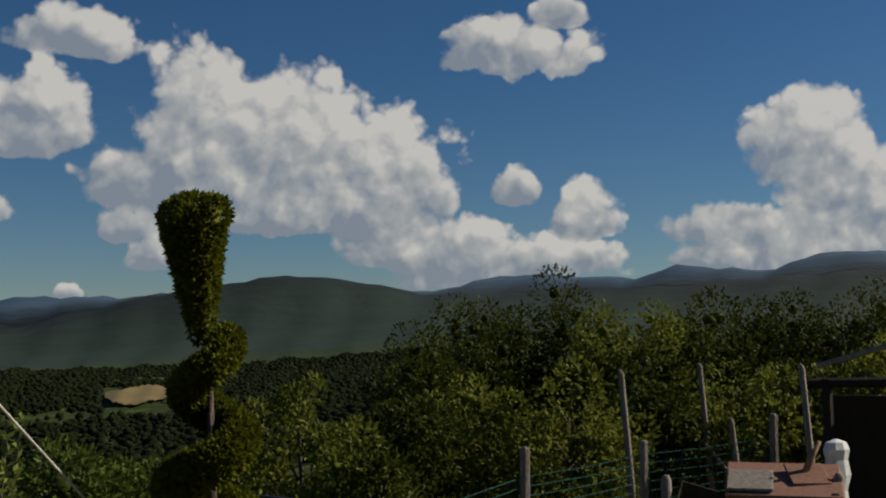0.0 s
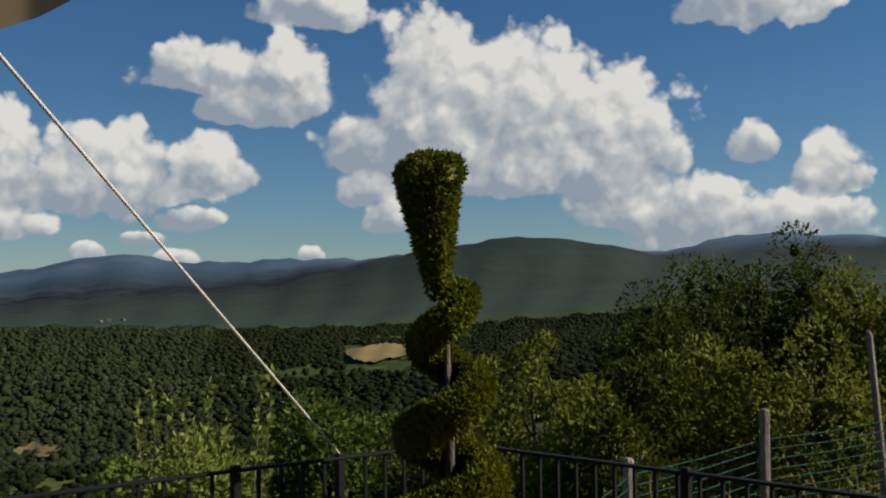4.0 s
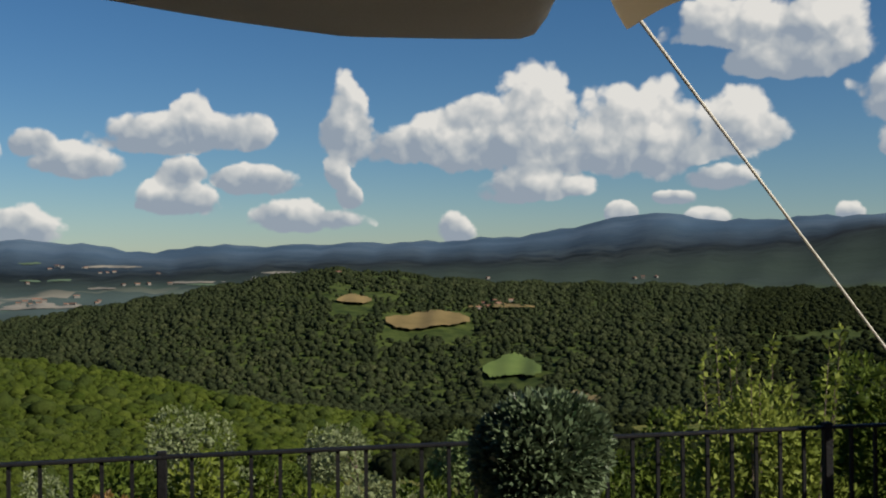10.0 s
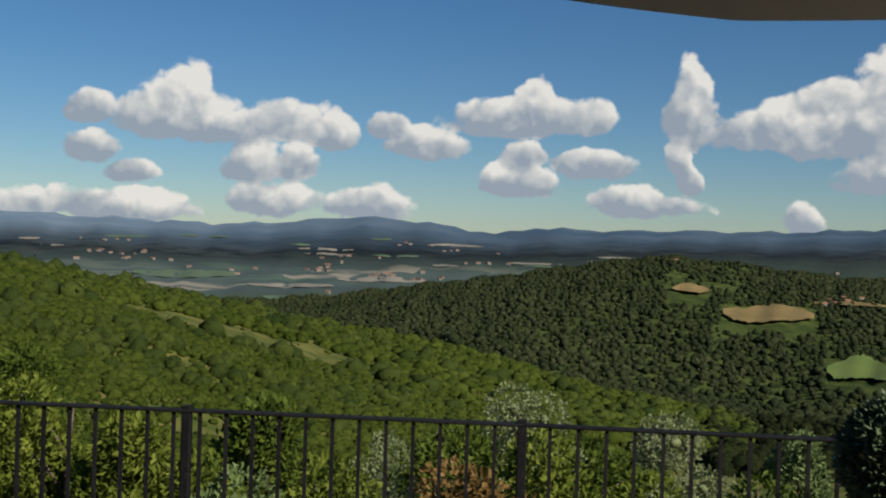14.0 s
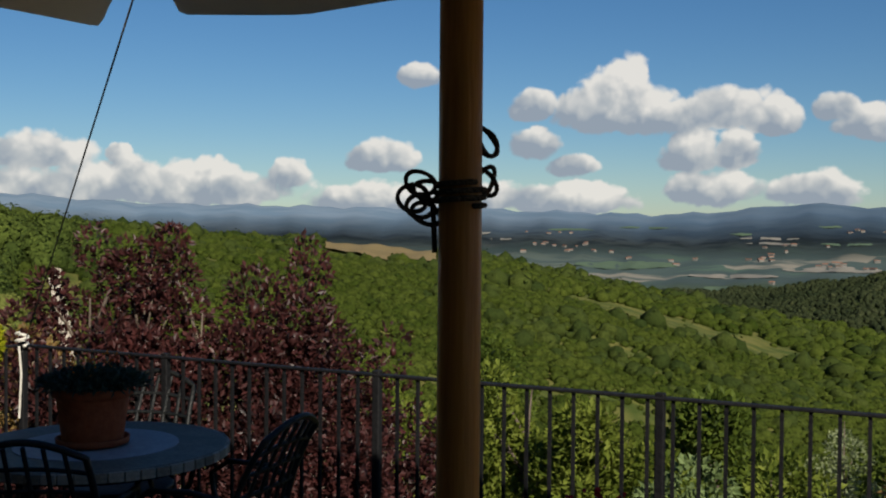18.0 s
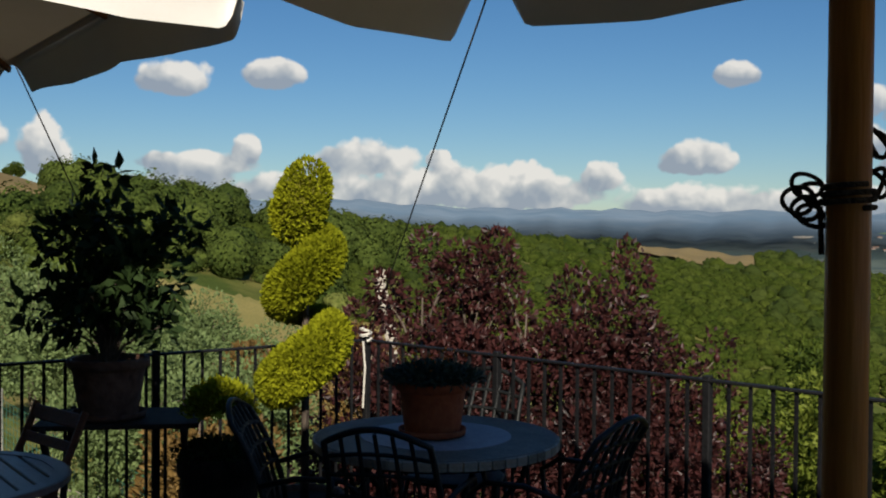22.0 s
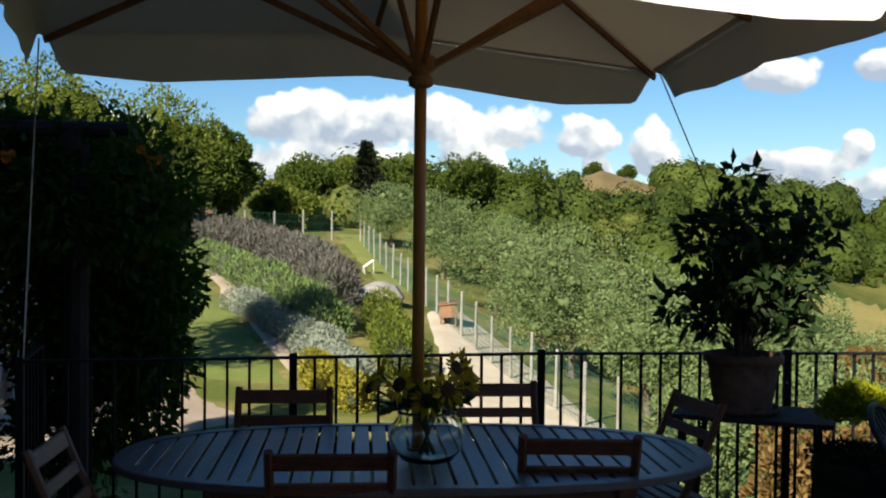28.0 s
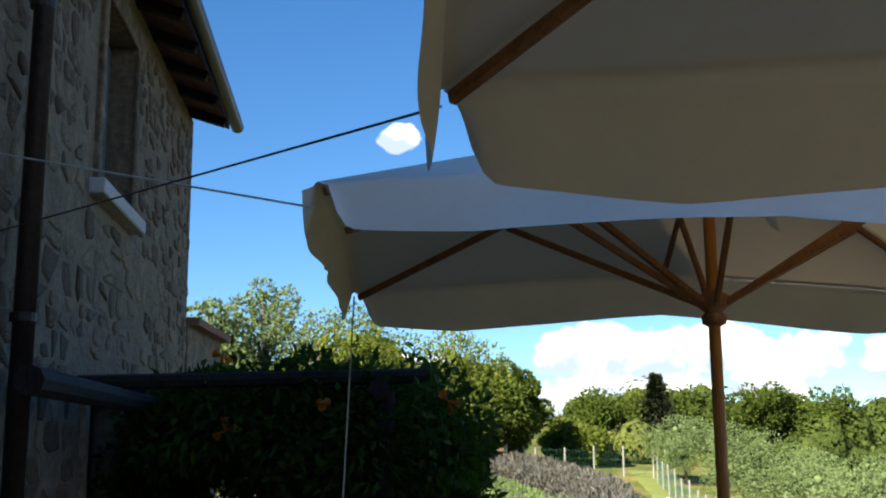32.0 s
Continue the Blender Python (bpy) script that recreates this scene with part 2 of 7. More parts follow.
# ---- materials ----
def material(name, dark, light, rough=0.8, grain=40.0, stain=3.0, bump=0.3, metal=0.0, stretch=(1, 1, 1), vary=0.15, gloss=0.3, mid_pos=0.5):
    """Two colours mixed by noise at two scales, with fine relief and a shift for each object."""
    m = bpy.data.materials.new(name)
    m.use_nodes = True
    n, l = m.node_tree.nodes, m.node_tree.links
    b = n["Principled BSDF"]
    co = n.new("ShaderNodeTexCoord")
    mp = n.new("ShaderNodeMapping")
    mp.inputs["Scale"].default_value = stretch
    l.new(co.outputs["Object"], mp.inputs["Vector"])
    t1, t2 = n.new("ShaderNodeTexNoise"), n.new("ShaderNodeTexNoise")
    t1.inputs["Scale"].default_value, t1.inputs["Detail"].default_value, t1.inputs["Roughness"].default_value = stain, 4.0, 0.6
    t2.inputs["Scale"].default_value, t2.inputs["Detail"].default_value = grain, 3.0
    l.new(mp.outputs[0], t1.inputs["Vector"])
    l.new(mp.outputs[0], t2.inputs["Vector"])
    add = n.new("ShaderNodeMath")
    add.operation = "ADD"
    l.new(t1.outputs["Fac"], add.inputs[0])
    l.new(t2.outputs["Fac"], add.inputs[1])
    info = n.new("ShaderNodeObjectInfo")
    rnd = n.new("ShaderNodeMath")
    rnd.operation = "MULTIPLY_ADD"
    l.new(info.outputs["Random"], rnd.inputs[0])
    rnd.inputs[1].default_value, rnd.inputs[2].default_value = vary * 2, -vary
    tot = n.new("ShaderNodeMath")
    tot.operation = "ADD"
    l.new(add.outputs[0], tot.inputs[0])
    l.new(rnd.outputs[0], tot.inputs[1])
    ramp = n.new("ShaderNodeMapRange")
    ramp.inputs["From Min"].default_value, ramp.inputs["From Max"].default_value = 0.7, 1.3
    l.new(tot.outputs[0], ramp.inputs["Value"])
    mix = n.new("ShaderNodeMix")
    mix.data_type = "RGBA"
    l.new(ramp.outputs[0], mix.inputs["Factor"])
    mix.inputs["A"].default_value, mix.inputs["B"].default_value = (*dark, 1), (*light, 1)
    l.new(mix.outputs["Result"], b.inputs["Base Color"])
    b.inputs["Roughness"].default_value, b.inputs["Metallic"].default_value = rough, metal
    b.inputs["Specular IOR Level"].default_value = gloss
    if bump:
        bp = n.new("ShaderNodeBump")
        bp.inputs["Strength"].default_value, bp.inputs["Distance"].default_value = bump, 0.02
        l.new(add.outputs[0], bp.inputs["Height"])
        l.new(bp.outputs[0], b.inputs["Normal"])
    return m


def leafy(name, dark, light, sheen=0.25, through_light=0.35, rough=0.5, scale=1.2, each=0.6, mass=0.0):
    """Leaves: colour shifts from leaf to leaf and over the crown; thin enough to let some light through; mass paints
    shade into the gaps.
    """
    m = bpy.data.materials.new(name)
    m.use_nodes = True
    n, l = m.node_tree.nodes, m.node_tree.links
    b, o = n["Principled BSDF"], n["Material Output"]
    geo = n.new("ShaderNodeNewGeometry")
    co = n.new("ShaderNodeTexCoord")
    t1 = n.new("ShaderNodeTexNoise")
    t1.inputs["Scale"].default_value, t1.inputs["Detail"].default_value = scale, 3.0
    l.new(co.outputs["Object"], t1.inputs["Vector"])
    w = n.new("ShaderNodeMath")
    w.operation = "MULTIPLY_ADD"
    l.new(geo.outputs["Random Per Island"], w.inputs[0])
    w.inputs[1].default_value = each
    l.new(t1.outputs["Fac"], w.inputs[2])
    r = n.new("ShaderNodeMapRange")
    r.inputs["From Min"].default_value, r.inputs["From Max"].default_value = 0.33 + each * 0.05, 0.65 + each
    l.new(w.outputs[0], r.inputs["Value"])
    mix = n.new("ShaderNodeMix")
    mix.data_type = "RGBA"
    l.new(r.outputs[0], mix.inputs["Factor"])
    mix.inputs["A"].default_value, mix.inputs["B"].default_value = (*dark, 1), (*light, 1)
    l.new(mix.outputs["Result"], b.inputs["Base Color"])
    b.inputs["Roughness"].default_value, b.inputs["Specular IOR Level"].default_value = rough, sheen
    if mass:
        t2 = n.new("ShaderNodeTexNoise")
        t2.inputs["Scale"].default_value, t2.inputs["Detail"].default_value, t2.inputs["Roughness"].default_value = mass, 5.0, 0.65
        l.new(co.outputs["Object"], t2.inputs["Vector"])
        bp = n.new("ShaderNodeBump")
        bp.inputs["Strength"].default_value, bp.inputs["Distance"].default_value = 1.0, 0.9 / mass
        l.new(t2.outputs["Fac"], bp.inputs["Height"])
        l.new(bp.outputs[0], b.inputs["Normal"])
        # Shade in the hollows of the foliage, painted as a darker base colour.
        gap_shade = n.new("ShaderNodeMapRange")
        gap_shade.inputs["From Min"].default_value, gap_shade.inputs["From Max"].default_value = 0.36, 0.56
        gap_shade.inputs["To Min"].default_value = 0.66
        l.new(t2.outputs["Fac"], gap_shade.inputs["Value"])
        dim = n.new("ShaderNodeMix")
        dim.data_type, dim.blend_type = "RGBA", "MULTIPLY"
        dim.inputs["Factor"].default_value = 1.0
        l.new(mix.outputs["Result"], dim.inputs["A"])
        l.new(gap_shade.outputs[0], dim.inputs["B"])
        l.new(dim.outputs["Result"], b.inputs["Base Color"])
    tr = n.new("ShaderNodeBsdfTranslucent")
    l.new(mix.outputs["Result"], tr.inputs["Color"])
    ms = n.new("ShaderNodeMixShader")
    ms.inputs[0].default_value = through_light
    l.new(b.outputs[0], ms.inputs[1])
    l.new(tr.outputs[0], ms.inputs[2])
    l.new(ms.outputs[0], o.inputs["Surface"])
    return m


IRON = material("wrought_iron", (0.004, 0.004, 0.005), (0.011, 0.011, 0.012), 0.65, 60, 6, 0.15, 0.0, gloss=0.15)
IRON_GREY = material("dark_casting", (0.005, 0.006, 0.006), (0.017, 0.018, 0.018), 0.5, 60, 6, 0.2, 0.2)
WOOD_POLE = material("varnished_pole_wood", (0.30, 0.115, 0.018), (0.46, 0.20, 0.045), 0.45, 30, 4, 0.12, 0, (6, 6, 0.4))
WOOD_RIB = material("umbrella_rib_wood", (0.20, 0.085, 0.03), (0.36, 0.17, 0.07), 0.5, 30, 5, 0.12, 0, (3, 3, 3))
WOOD_RED = material("oiled_hardwood", (0.060, 0.020, 0.010), (0.16, 0.060, 0.030), 0.5, 35, 5, 0.2, 0, (2, 2, 6))
WOOD_TABLE = material("weathered_table_slats", (0.070, 0.050, 0.046), (0.135, 0.100, 0.092), 0.38, 40, 6, 0.2, 0, (5, 1, 5), gloss=0.5)
CANVAS = None
TERRACOTTA = material("terracotta", (0.24, 0.046, 0.014), (0.38, 0.095, 0.032), 0.85, 30, 5, 0.25)
TERRACOTTA_OLD = material("limed_terracotta", (0.07, 0.032, 0.02), (0.16, 0.085, 0.058), 0.9, 25, 6, 0.35)
SOIL = material("potting_soil", (0.02, 0.013, 0.009), (0.06, 0.04, 0.026), 0.95, 60, 8, 0.8)
MOSAIC = material("table_stone", (0.11, 0.09, 0.072), (0.20, 0.17, 0.135), 0.6, 50, 8, 0.15)
MOSAIC_PALE = material("table_mat_stone", (0.27, 0.26, 0.28), (0.37, 0.36, 0.38), 0.6, 60, 8, 0.1)
MOSAIC_RIM = material("table_rim_tile", (0.14, 0.12, 0.092), (0.32, 0.28, 0.225), 0.6, 50, 8, 0.1, vary=0.4)
ROPE_DARK = material("dark_rope", (0.035, 0.025, 0.018), (0.09, 0.065, 0.045), 0.9, 160, 20, 0.6)
ROPE_PALE = material("pale_cord", (0.42, 0.40, 0.35), (0.66, 0.63, 0.56), 0.85, 200, 20, 0.3)
PLASTER_STONE = material("lime_mortar", (0.13, 0.098, 0.066), (0.25, 0.195, 0.135), 0.95, 20, 3, 0.8)
STONE = material("rubble_stone", (0.095, 0.066, 0.040), (0.27, 0.200, 0.130), 0.92, 16, 4.0, 0.8, vary=0.40)
STONE_PALE = material("sill_stone", (0.33, 0.33, 0.33), (0.46, 0.45, 0.44), 0.8, 30, 5, 0.2)
PAVING = material("terrace_paving", (0.15, 0.115, 0.088), (0.26, 0.205, 0.16), 0.85, 20, 3, 0.25, vary=0.3)
BARK = material("grey_bark", (0.06, 0.045, 0.035), (0.17, 0.135, 0.105), 0.95, 30, 6, 0.8, 0, (3, 3, 0.7))
STAKE = material("weathered_stake", (0.14, 0.115, 0.09), (0.34, 0.29, 0.24), 0.9, 30, 5, 0.5, 0, (4, 4, 0.6))
CONCRETE = material("concrete_post", (0.17, 0.165, 0.145), (0.30, 0.285, 0.25), 0.9, 30, 4, 0.3)
COPPER = material("brown_downpipe", (0.022, 0.014, 0.012), (0.05, 0.032, 0.026), 0.5, 40, 5, 0.1, 0.3)
ROOF_TILE = material("roof_tile", (0.12, 0.055, 0.035), (0.26, 0.13, 0.085), 0.9, 20, 4, 0.3, vary=0.3)
DARK_WOOD = material("dark_beam", (0.010, 0.007, 0.005), (0.030, 0.020, 0.014), 0.8, 30, 5, 0.4, 0, (3, 3, 1))
SHUTTER = material("grey_blue_window_paint", (0.10, 0.12, 0.135), (0.15, 0.175, 0.195), 0.6, 30, 5, 0.15)
NET = material("green_netting", (0.015, 0.07, 0.05), (0.03, 0.12, 0.085), 0.8, 20, 5, 0.0)
BAG = material("white_plastic_bag", (0.62, 0.62, 0.60), (0.85, 0.85, 0.83), 0.5, 10, 8, 0.3)
GRASS_BLADE = leafy("grass_blades", (0.06, 0.085, 0.018), (0.16, 0.17, 0.045))
DRY_GRASS = leafy("dry_grass", (0.16, 0.12, 0.045), (0.36, 0.27, 0.11))
LEAF_THUJA = leafy("golden_thuja", (0.13, 0.150, 0.006), (0.34, 0.35, 0.015), 0.08, 0.3, 0.8, 3.0, 0.35)
LEAF_THUJA_DARK = leafy("green_thuja", (0.045, 0.060, 0.005), (0.175, 0.185, 0.012), 0.08, 0.3, 0.8, 3.0, 0.4)
LEAF_PLUM = leafy("purple_plum_leaves", (0.014, 0.006, 0.006), (0.085, 0.026, 0.024), 0.3, 0.3, 0.45)
LEAF_OLIVE = leafy("olive_leaves", (0.070, 0.105, 0.034), (0.20, 0.26, 0.105), 0.06, 0.25, 0.6)
LEAF_OAK = leafy("oak_leaves", (0.028, 0.048, 0.008), (0.115, 0.155, 0.024), 0.08, 0.35)
LEAF_THICKET = leafy("thicket_leaves", (0.016, 0.025, 0.004), (0.090, 0.104, 0.013), 0.05, 0.3)
LEAF_SHOOT = leafy("thicket_shoots", (0.060, 0.078, 0.009), (0.24, 0.25, 0.036), 0.05, 0.35)
LEAF_BRIGHT = leafy("young_leaves", (0.050, 0.078, 0.009), (0.20, 0.235, 0.040), 0.08, 0.4)
LEAF_DARK = leafy("citrus_leaves", (0.010, 0.022, 0.007), (0.035, 0.06, 0.017), 0.12, 0.2, 0.6)
LEAF_BOX = leafy("pittosporum_leaves", (0.025, 0.05, 0.022), (0.17, 0.22, 0.12), 0.45, 0.2, 0.4, 6.0)
LEAF_VINE = leafy("trumpet_vine_leaves", (0.016, 0.038, 0.005), (0.075, 0.130, 0.016), 0.08, 0.35)
LEAF_LAVENDER = leafy("lavender_spikes", (0.060, 0.062, 0.045), (0.150, 0.138, 0.118), 0.2, 0.2)
LEAF_SAGE = leafy("santolina_leaves", (0.16, 0.19, 0.135), (0.32, 0.35, 0.27), 0.2, 0.2)
LEAF_SILVER = leafy("silver_tree_leaves", (0.11, 0.14, 0.06), (0.24, 0.27, 0.14), 0.15, 0.25)
LEAF_ROSEMARY = leafy("rosemary_leaves", (0.07, 0.12, 0.03), (0.19, 0.26, 0.085), 0.2, 0.2)
LEAF_RUST = leafy("rusty_scrub", (0.09, 0.055, 0.015), (0.24, 0.15, 0.05), 0.2, 0.3)
LEAF_FRUIT = leafy("fruit_tree_leaves", (0.085, 0.120, 0.016), (0.30, 0.34, 0.075), 0.08, 0.4)
PETAL_YELLOW = leafy("sunflower_petals", (0.40, 0.25, 0.01), (0.75, 0.52, 0.03), 0.2, 0.4)
PETAL_ORANGE = leafy("trumpet_flowers", (0.45, 0.10, 0.01), (0.70, 0.22, 0.03), 0.2, 0.3)
PETAL_RED = leafy("geranium_petals", (0.22, 0.012, 0.02), (0.45, 0.03, 0.04), 0.2, 0.3)


def canvas(name, through_light):
    m = material(name, (0.67, 0.64, 0.59), (0.78, 0.75, 0.70), 0.85, 400, 3, 0.12)
    n, l = m.node_tree.nodes, m.node_tree.links
    b, o = n["Principled BSDF"], n["Material Output"]
    tr, ms = n.new("ShaderNodeBsdfTranslucent"), n.new("ShaderNodeMixShader")
    tr.inputs["Color"].default_value = (0.62, 0.47, 0.27, 1)
    ms.inputs[0].default_value = through_light
    l.new(b.outputs[0], ms.inputs[1])
    l.new(tr.outputs[0], ms.inputs[2])
    l.new(ms.outputs[0], o.inputs["Surface"])
    return m


CANVAS = canvas("ecru_canvas", 0.10)


def glass_material():
    m = bpy.data.materials.new("clear_glass")
    m.use_nodes = True
    b = m.node_tree.nodes["Principled BSDF"]
    b.inputs["Transmission Weight"].default_value, b.inputs["Roughness"].default_value, b.inputs["IOR"].default_value = 1.0, 0.02, 1.4
    b.inputs["Base Color"].default_value = (0.92, 0.96, 0.92, 1)
    return m


GLASS = glass_material()
PANE = material("window_pane", (0.02, 0.025, 0.03), (0.03, 0.035, 0.04), 0.06, 2, 2, 0.0, gloss=0.8)


# ---- mesh building ----
class Geo:
    """Gathers vertices and faces of one mesh."""

    def __init__(self):
        self.v, self.f = [], []

    def add(self, verts, faces):
        k = len(self.v)
        self.v.extend(tuple(map(float, p)) for p in verts)
        self.f.extend(tuple(int(i) + k for i in q) for q in faces)
        return self

    def box(self, c, size, yaw=0.0, tilt=0.0, bevel=0.0, m=None):
        sx, sy, sz = (s / 2 for s in size)
        mat = m if m is not None else Matrix.Translation(c) @ Euler((radians(tilt), 0, radians(yaw))).to_matrix().to_4x4()
        if not bevel:
            pts = [Vector((x * sx, y * sy, z * sz)) for x in (-1, 1) for y in (-1, 1) for z in (-1, 1)]
            faces = [(0, 1, 3, 2), (4, 6, 7, 5), (0, 4, 5, 1), (2, 3, 7, 6), (0, 2, 6, 4), (1, 5, 7, 3)]
            return self.add([mat @ p for p in pts], faces)
        b = min(bevel, sx * 0.6, sy * 0.6, sz * 0.6)
        pts, at = [], {}
        for x in (-1, 1):
            for y in (-1, 1):
                for z in (-1, 1):
                    for a in range(3):
                        p = [x * (sx - b), y * (sy - b), z * (sz - b)]
                        p[a] = (x * sx, y * sy, z * sz)[a]
                        at[x, y, z, a] = len(pts)
                        pts.append(mat @ Vector(p))
        faces = []
        for s in (-1, 1):
            for a in range(3):
                o = [i for i in range(3) if i != a]
                ring = []
                for q, r in ((-1, -1), (1, -1), (1, 1), (-1, 1)):
                    k = [0, 0, 0]
                    k[a], k[o[0]], k[o[1]] = s, q, r
                    ring.append(at[(*k, a)])
                flip = (s > 0) == (a != 1)
                faces.append(ring if flip else ring[::-1])
        for a in range(3):
            o = [i for i in range(3) if i != a]
            for q in (-1, 1):
                for r in (-1, 1):
                    lo, hi = [0, 0, 0], [0, 0, 0]
                    lo[a], hi[a] = -1, 1
                    lo[o[0]] = hi[o[0]] = q
                    lo[o[1]] = hi[o[1]] = r
                    ring = [at[(*lo, o[0])], at[(*hi, o[0])], at[(*hi, o[1])], at[(*lo, o[1])]]
                    faces.append(ring)
        for x in (-1, 1):
            for y in (-1, 1):
                for z in (-1, 1):
                    faces.append([at[x, y, z, a] for a in range(3)])
        return self.add(pts, faces)

    def tube(self, points, radii, n=8, caps=True):
        """A round rod along the points."""
        pts = [Vector(p) for p in points]
        if isinstance(radii, (int, float)):
            radii = [radii] * len(pts)
        verts, faces = [], []
        side = None
        for i, p in enumerate(pts):
            d = (pts[min(i + 1, len(pts) - 1)] - pts[max(i - 1, 0)]).normalized()
            if side is None:
                side = d.orthogonal().normalized()
            else:
                side = (side - d * side.dot(d))
                side = side.normalized() if side.length > 1e-6 else d.orthogonal().normalized()
            other = d.cross(side)
            for k in range(n):
                a = 2 * math.pi * k / n
                verts.append(p + (side * math.cos(a) + other * math.sin(a)) * radii[i])
        for i in range(len(pts) - 1):
            for k in range(n):
                faces.append((i * n + k, i * n + (k + 1) % n, (i + 1) * n + (k + 1) % n, (i + 1) * n + k))
        if caps:
            faces.append(tuple(range(n))[::-1])
            faces.append(tuple((len(pts) - 1) * n + k for k in range(n)))
        return self.add(verts, faces)

    def lathe(self, profile, c=(0, 0, 0), n=32, sx=1.0, sy=1.0):
        """Turns (radius, height) pairs round the vertical through c."""
        verts, faces = [], []
        for r, z in profile:
            for k in range(n):
                a = 2 * math.pi * k / n
                verts.append((c[0] + r * sx * math.cos(a), c[1] + r * sy * math.sin(a), c[2] + z))
        for i in range(len(profile) - 1):
            for k in range(n):
                faces.append((i * n + k, i * n + (k + 1) % n, (i + 1) * n + (k + 1) % n, (i + 1) * n + k))
        faces.append(tuple(range(n))[::-1])
        faces.append(tuple((len(profile) - 1) * n + k for k in range(n)))
        return self.add(verts, faces)

    def prism(self, outline, z0, z1):
        """An upright block over a plan outline (anticlockwise)."""
        n = len(outline)
        verts = [(x, y, z0) for x, y in outline] + [(x, y, z1) for x, y in outline]
        faces = [tuple(range(n))[::-1], tuple(range(n, 2 * n))] + [(k, (k + 1) % n, n + (k + 1) % n, n + k) for k in range(n)]
        return self.add(verts, faces)

    def mesh(self, name, mat, smooth=False):
        me = bpy.data.meshes.new(name)
        me.from_pydata(self.v, [], self.f)
        me.materials.append(mat)
        if smooth:
            me.polygons.foreach_set("use_smooth", [True] * len(me.polygons))
        me.update()
        return me


def part(name, geo, mat=None, parent=None, label="", smooth=False):
    """Links a Geo, or a ready mesh, as one mesh object under its thing."""
    ob = new(name, geo.mesh(name, mat, smooth) if isinstance(geo, Geo) else geo)
    if parent:
        ob.parent = parent
    return tagged(ob, label)


def thing(name, label, category, m=None, group="", kind=""):
    ob = tagged(new(name), label, category, group, kind)
    if m is not None:
        ob.matrix_basis = m
    return ob


def single(name, geo, mat, label, category, smooth=False, group="", kind="", m=None):
    ob = part(name, geo, mat, None, label, smooth)
    if m is not None:
        ob.matrix_basis = m
    return tagged(ob, "", category, group, kind)


def cards(points, normals, length, width, rng, spread=0.9, curl=0.25):
    """Leaf blades as bent diamonds of four corners; gives vertices and faces."""
    n = len(points)
    d = normals + rng.normal(0, spread, (n, 3))
    d /= np.linalg.norm(d, axis=1)[:, None] + 1e-9
    s = np.cross(d, rng.normal(0, 1, (n, 3)))
    s /= np.linalg.norm(s, axis=1)[:, None] + 1e-9
    u = np.cross(s, d)
    ln = (length * rng.uniform(0.6, 1.3, n))[:, None]
    wd = (width * rng.uniform(0.7, 1.2, n))[:, None]
    v = np.stack([points, points + d * ln * 0.5 + s * wd * 0.5 + u * ln * curl * 0.2, points + d * ln + u * ln * curl * -0.3, points + d * ln * 0.5 - s * wd * 0.5 + u * ln * curl * 0.2], 1).reshape(-1, 3)
    f = np.arange(4 * n).reshape(-1, 4)
    return v, f


def mesh_from(name, v, f, mat, ways=None):
    """A mesh of many loose blades; ways: for each blade the way out of its crown, which rounds its shading."""
    if ways is not None:
        q = np.asarray(v).reshape(-1, 4, 3)
        flat = np.cross(q[:, 2] - q[:, 0], q[:, 3] - q[:, 1])
        flat /= np.linalg.norm(flat, axis=1)[:, None] + 1e-9
        back = (flat * ways).sum(1) < 0
        q[back] = q[back][:, ::-1]
        flat[back] *= -1
        ways = ways + flat * 0.35
        ways /= np.linalg.norm(ways, axis=1)[:, None] + 1e-9
        v = q.reshape(-1, 3)
    me = bpy.data.meshes.new(name)
    k = f.shape[1]
    me.vertices.add(len(v))
    me.vertices.foreach_set("co", np.asarray(v, np.float32).ravel())
    me.loops.add(f.size)
    me.loops.foreach_set("vertex_index", np.asarray(f, np.int32).ravel())
    me.polygons.add(len(f))
    me.polygons.foreach_set("loop_start", np.arange(0, f.size, k, dtype=np.int32))
    me.update(calc_edges=True)
    if ways is not None:
        at = me.attributes.new("custom_normal", "FLOAT_VECTOR", "POINT")
        at.data.foreach_set("vector", np.repeat(ways, 4, 0).astype(np.float32).ravel())
    me.materials.append(mat)
    return me


def ball_points(fine):
    """Corners and faces of a round body of triangles."""
    bm = bmesh.new()
    bmesh.ops.create_icosphere(bm, subdivisions=fine, radius=1.0)
    v = np.array([q.co[:] for q in bm.verts])
    f = np.array([[c.index for c in q.verts] for q in bm.faces])
    bm.free()
    return v, f


def hulls(centers, radii, rng, fine=2, squash=1.0, lump=0.3):
    """Uneven leafy bodies, one for each clump: vertices and faces."""
    u, f = ball_points(fine)
    n = len(centers)
    lobes = rng.normal(0, 1, (n, 5, 3))
    lobes /= np.linalg.norm(lobes, axis=2)[:, :, None]
    reach = np.clip(np.einsum("vk,nlk->nvl", u, lobes), 0, 1) ** 3
    rad = (0.78 + lump * reach.max(2) + rng.normal(0, lump * 0.22, (n, len(u)))) * np.asarray(radii)[:, None]
    v = np.asarray(centers)[:, None, :] + u[None] * rad[:, :, None] * np.array([1, 1, squash])
    return v.reshape(-1, 3), (f[None] + (np.arange(n) * len(u))[:, None, None]).reshape(-1, 3)


